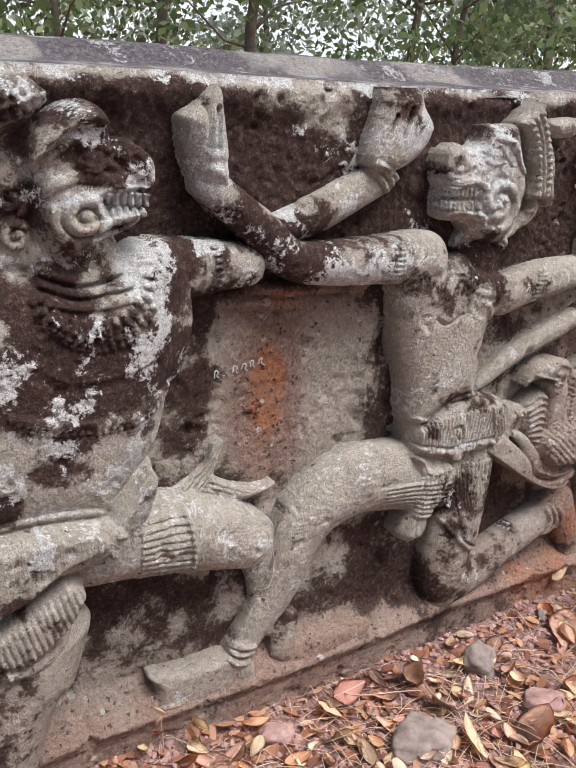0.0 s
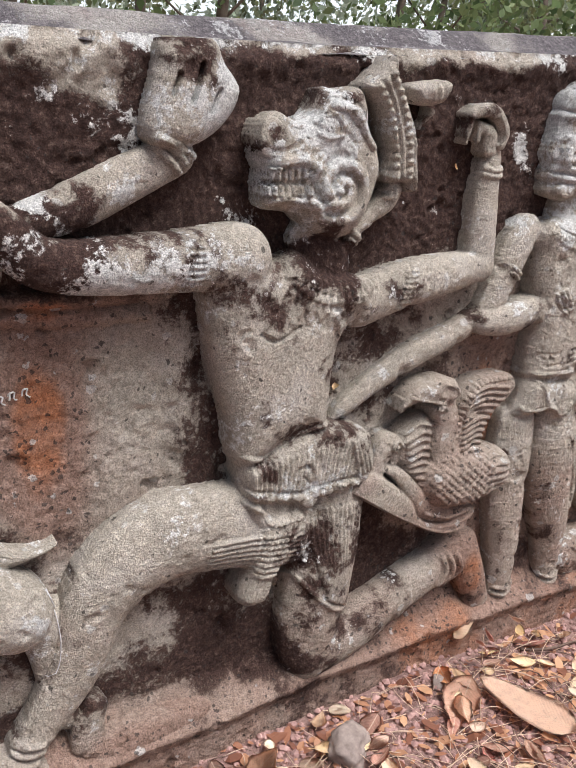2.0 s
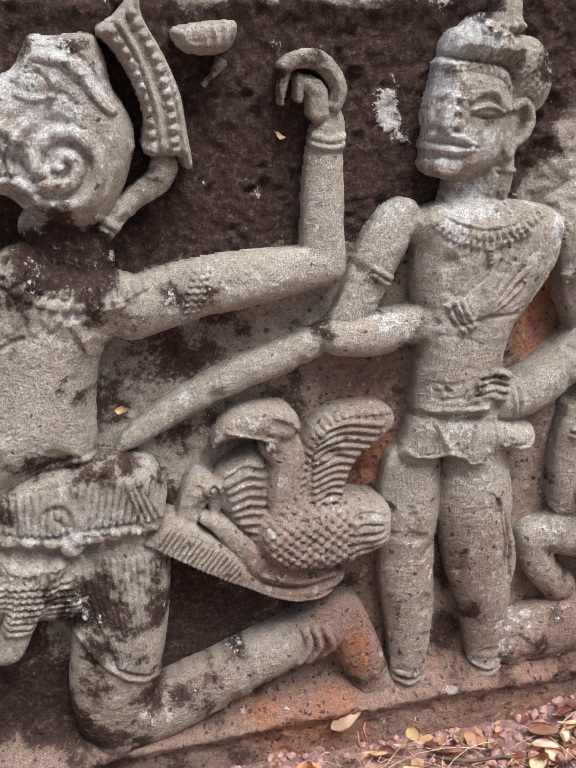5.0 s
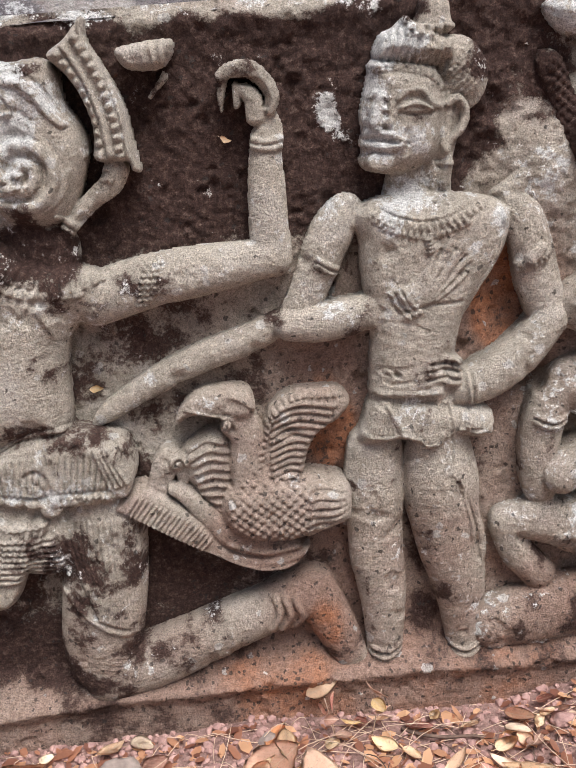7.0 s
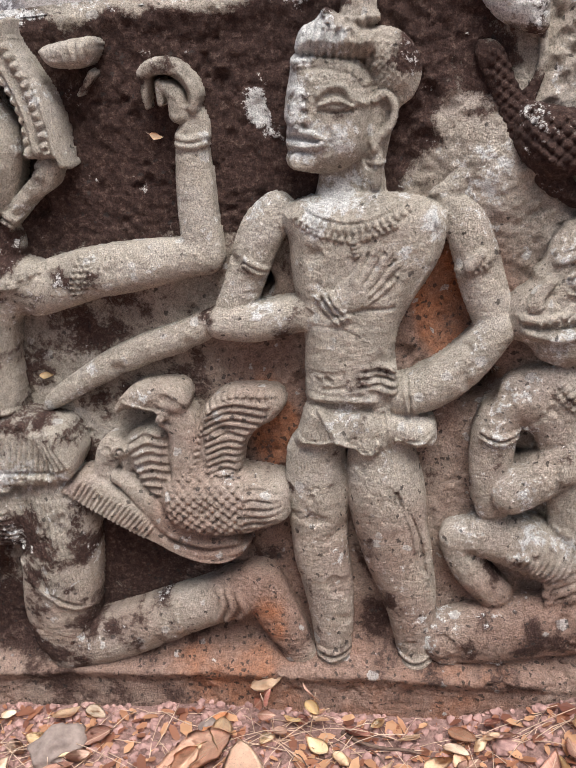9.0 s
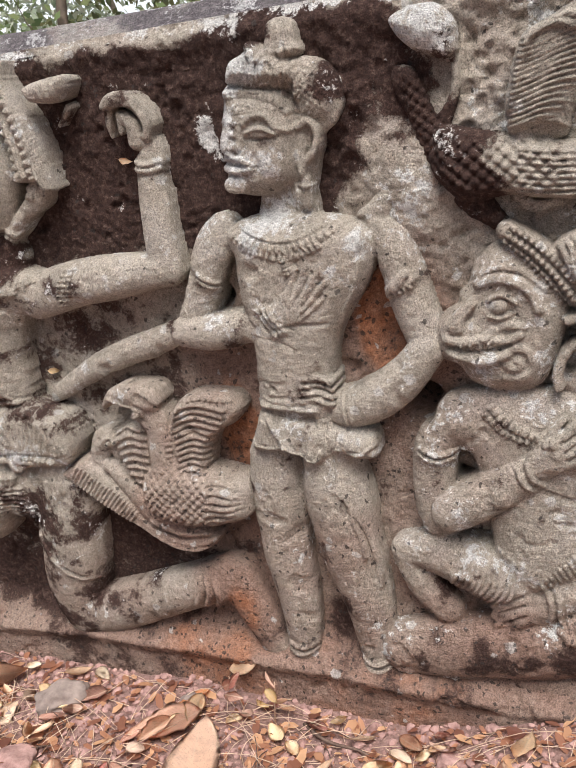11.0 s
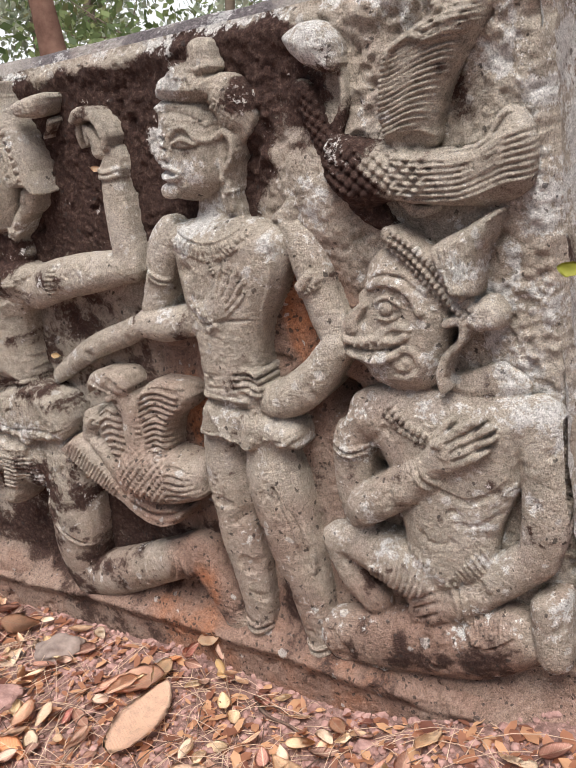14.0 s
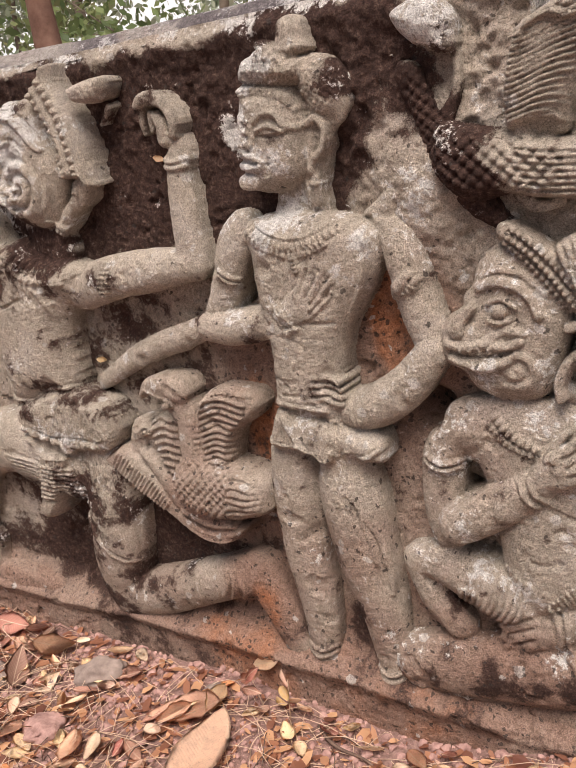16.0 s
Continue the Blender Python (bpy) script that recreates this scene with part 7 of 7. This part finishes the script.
# ---- trees behind ----
def tree(name, x, y, height, girth, seed, leaves, mat, bark, low, spread, label, size=1.0):
    r = random.Random(seed)
    t = tagged(new(name), label, "tree", "trees behind the slab")
    t.location = (x, y, 0)
    bm = bmesh.new()
    bend = [(r.uniform(-0.12, 0.12) * height * 0.2 * k, r.uniform(-0.1, 0.1) * height * 0.2 * k) for k in range(5)]
    spine = [(bend[k][0], bend[k][1], height * k / 4) for k in range(5)]
    spine[0] = (0, 0, -0.1)
    tube(bm, curve(spine, 4), girth, girth * 0.3, 10)
    tips = []
    for k in range(9):
        z = height * r.uniform(0.12, 0.85)
        a = r.uniform(0, 6.28)
        L = spread * r.uniform(0.5, 1.0)
        i = min(int(z / height * 4), 3)
        s = z / height * 4 - i
        bx, by = (spine[i][q] + s * (spine[i + 1][q] - spine[i][q]) for q in (0, 1))
        pts = [(bx + math.cos(a) * L * q, by + math.sin(a) * L * q, z + L * (0.55 * q + 0.1 * math.sin(5 * q + k))) for q in (0, 0.3, 0.65, 1.0)]
        tube(bm, pts, girth * 0.3, girth * 0.05, 6)
        tips += pts[1:]
    part("trunk", bm, bark, t)
    V, F = [], []
    g = np.random.RandomState(seed)
    for c in range(leaves // (40 if size > 1 else 62)):
        if c % 2 and tips:
            o = np.array(tips[g.randint(len(tips))]) + g.normal(0, 0.25, 3)
        else:
            a = g.uniform(0, 6.28)
            o = np.array([math.cos(a) * spread * g.rand() ** 0.5, math.sin(a) * spread * g.rand() ** 0.5, low + (height - low) * g.rand() ** 2.4])
        for _ in range(60):
            p = o + g.normal(0, 0.19, 3) * (1.3, 1.3, 0.7) * size
            d = g.normal(0, 1, 3) + [0, 0, -0.5]
            d = d / np.linalg.norm(d)
            s = np.cross(d, g.normal(0, 1, 3))
            s = s / np.linalg.norm(s)
            L = g.uniform(0.06, 0.14) * size
            b = len(V)
            V += [p, p + d * L * 0.5 + s * L * 0.27, p + d * L, p + d * L * 0.5 - s * L * 0.27]
            F.append((b, b + 1, b + 2, b + 3))
    me = bpy.data.meshes.new("crown")
    me.from_pydata(V, [], F)
    link_mesh("crown", me, mat, t, smooth=False)


for k, (az, dist, h, girth, n, mat, low, spread) in enumerate((
    (4, 9, 6, 0.10, 3600, GREEN, 0.8, 1.6), (12, 7.5, 5, 0.07, 3200, GREEN, 0.6, 1.4), (19, 11, 7, 0.13, 4200, OLIVE, 0.8, 2.0), (24, 8, 6, 0.10, 1500, GREEN, 1.4, 1.1), (35, 10, 6, 0.09, 2600, GREEN, 1.0, 1.5),
    (38, 8.5, 5, 0.06, 3400, GREEN, 0.5, 1.5), (44, 11, 7, 0.12, 4200, OLIVE, 0.6, 2.0), (50, 9, 6, 0.09, 4000, GREEN, 0.4, 1.7), (57, 8, 6, 0.09, 3600, GREEN, 0.4, 1.6), 
    (-38, 9, 6, 0.1, 2400, GREEN, 1.2, 1.7), (-46, 11, 7, 0.12, 2600, OLIVE, 1.0, 2.0), (-58, 8, 6, 0.1, 3600, GREEN, 0.6, 1.6), (-29, 10, 6, 0.1, 3000, OLIVE, 0.8, 1.8), (8, 15, 8, 0.14, 4000, OLIVE, 0.6, 2.4), (47, 16, 8, 0.14, 4200, GREEN, 0.6, 2.4),
    # far row, its aerial haze painted as leaf colour
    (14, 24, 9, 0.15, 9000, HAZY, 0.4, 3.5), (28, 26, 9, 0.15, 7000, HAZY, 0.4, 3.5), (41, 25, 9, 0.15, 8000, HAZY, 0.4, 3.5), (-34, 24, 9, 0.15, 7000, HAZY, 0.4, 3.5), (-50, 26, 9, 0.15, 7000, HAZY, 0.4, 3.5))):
    a = radians(az)
    ox = 0.8 if az > 0 else 2.3
    girth = girth * 0.6
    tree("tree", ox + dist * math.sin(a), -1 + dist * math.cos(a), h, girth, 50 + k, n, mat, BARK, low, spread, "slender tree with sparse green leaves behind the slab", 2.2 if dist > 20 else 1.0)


def old_trunk(x, y, girth, h, seed, mat, label):
    t = tagged(new("old_tree"), label, "tree", "trees behind the slab")
    t.location = (x, y, 0)
    bm = bmesh.new()
    tube(bm, curve([(0, 0, -0.1), (0.01, 0, h * 0.3), (-0.02, 0.02, h * 0.65), (0.0, 0, h)], 6), girth, girth * 0.75, 20)
    for v in bm.verts:
        d = Vector((v.co.x, v.co.y, 0))
        v.co += d * 0.25 * noise.noise(v.co * 2.0 + Vector((seed, 0, 0)))
    part("trunk", bm, mat, t)


old_trunk(4.79, 2.76, 0.16, 6, 3, PALE_BARK, "smooth pinkish tree trunk behind the slab")
old_trunk(-2.62, 3.36, 0.1, 6, 5, RED_BARK, "dark brown tree trunk behind the slab")


# ---- bright haze far behind the trees ----
def haze():
    n = Nodes("bright_haze")
    e = n.add("ShaderNodeEmission", Color=(0.93, 0.97, 1.0, 1), Strength=0.95)
    n.link(e.outputs[0], n.tree.nodes["Material Output"].inputs[0])
    bm = bmesh.new()
    low, high = [], []
    for k in range(25):
        a = radians(-75 + 150 * k / 24)
        x, y = 90 * math.sin(a), 90 * math.cos(a)
        low.append(bm.verts.new((x, y, -1)))
        high.append(bm.verts.new((x, y, 26)))
    for k in range(24):
        bm.faces.new((low[k], low[k + 1], high[k + 1], high[k]))
    tagged(part("backdrop", bm, n.mat), "pale bright sky haze beyond the trees", "backdrop", kind="structure")


haze()
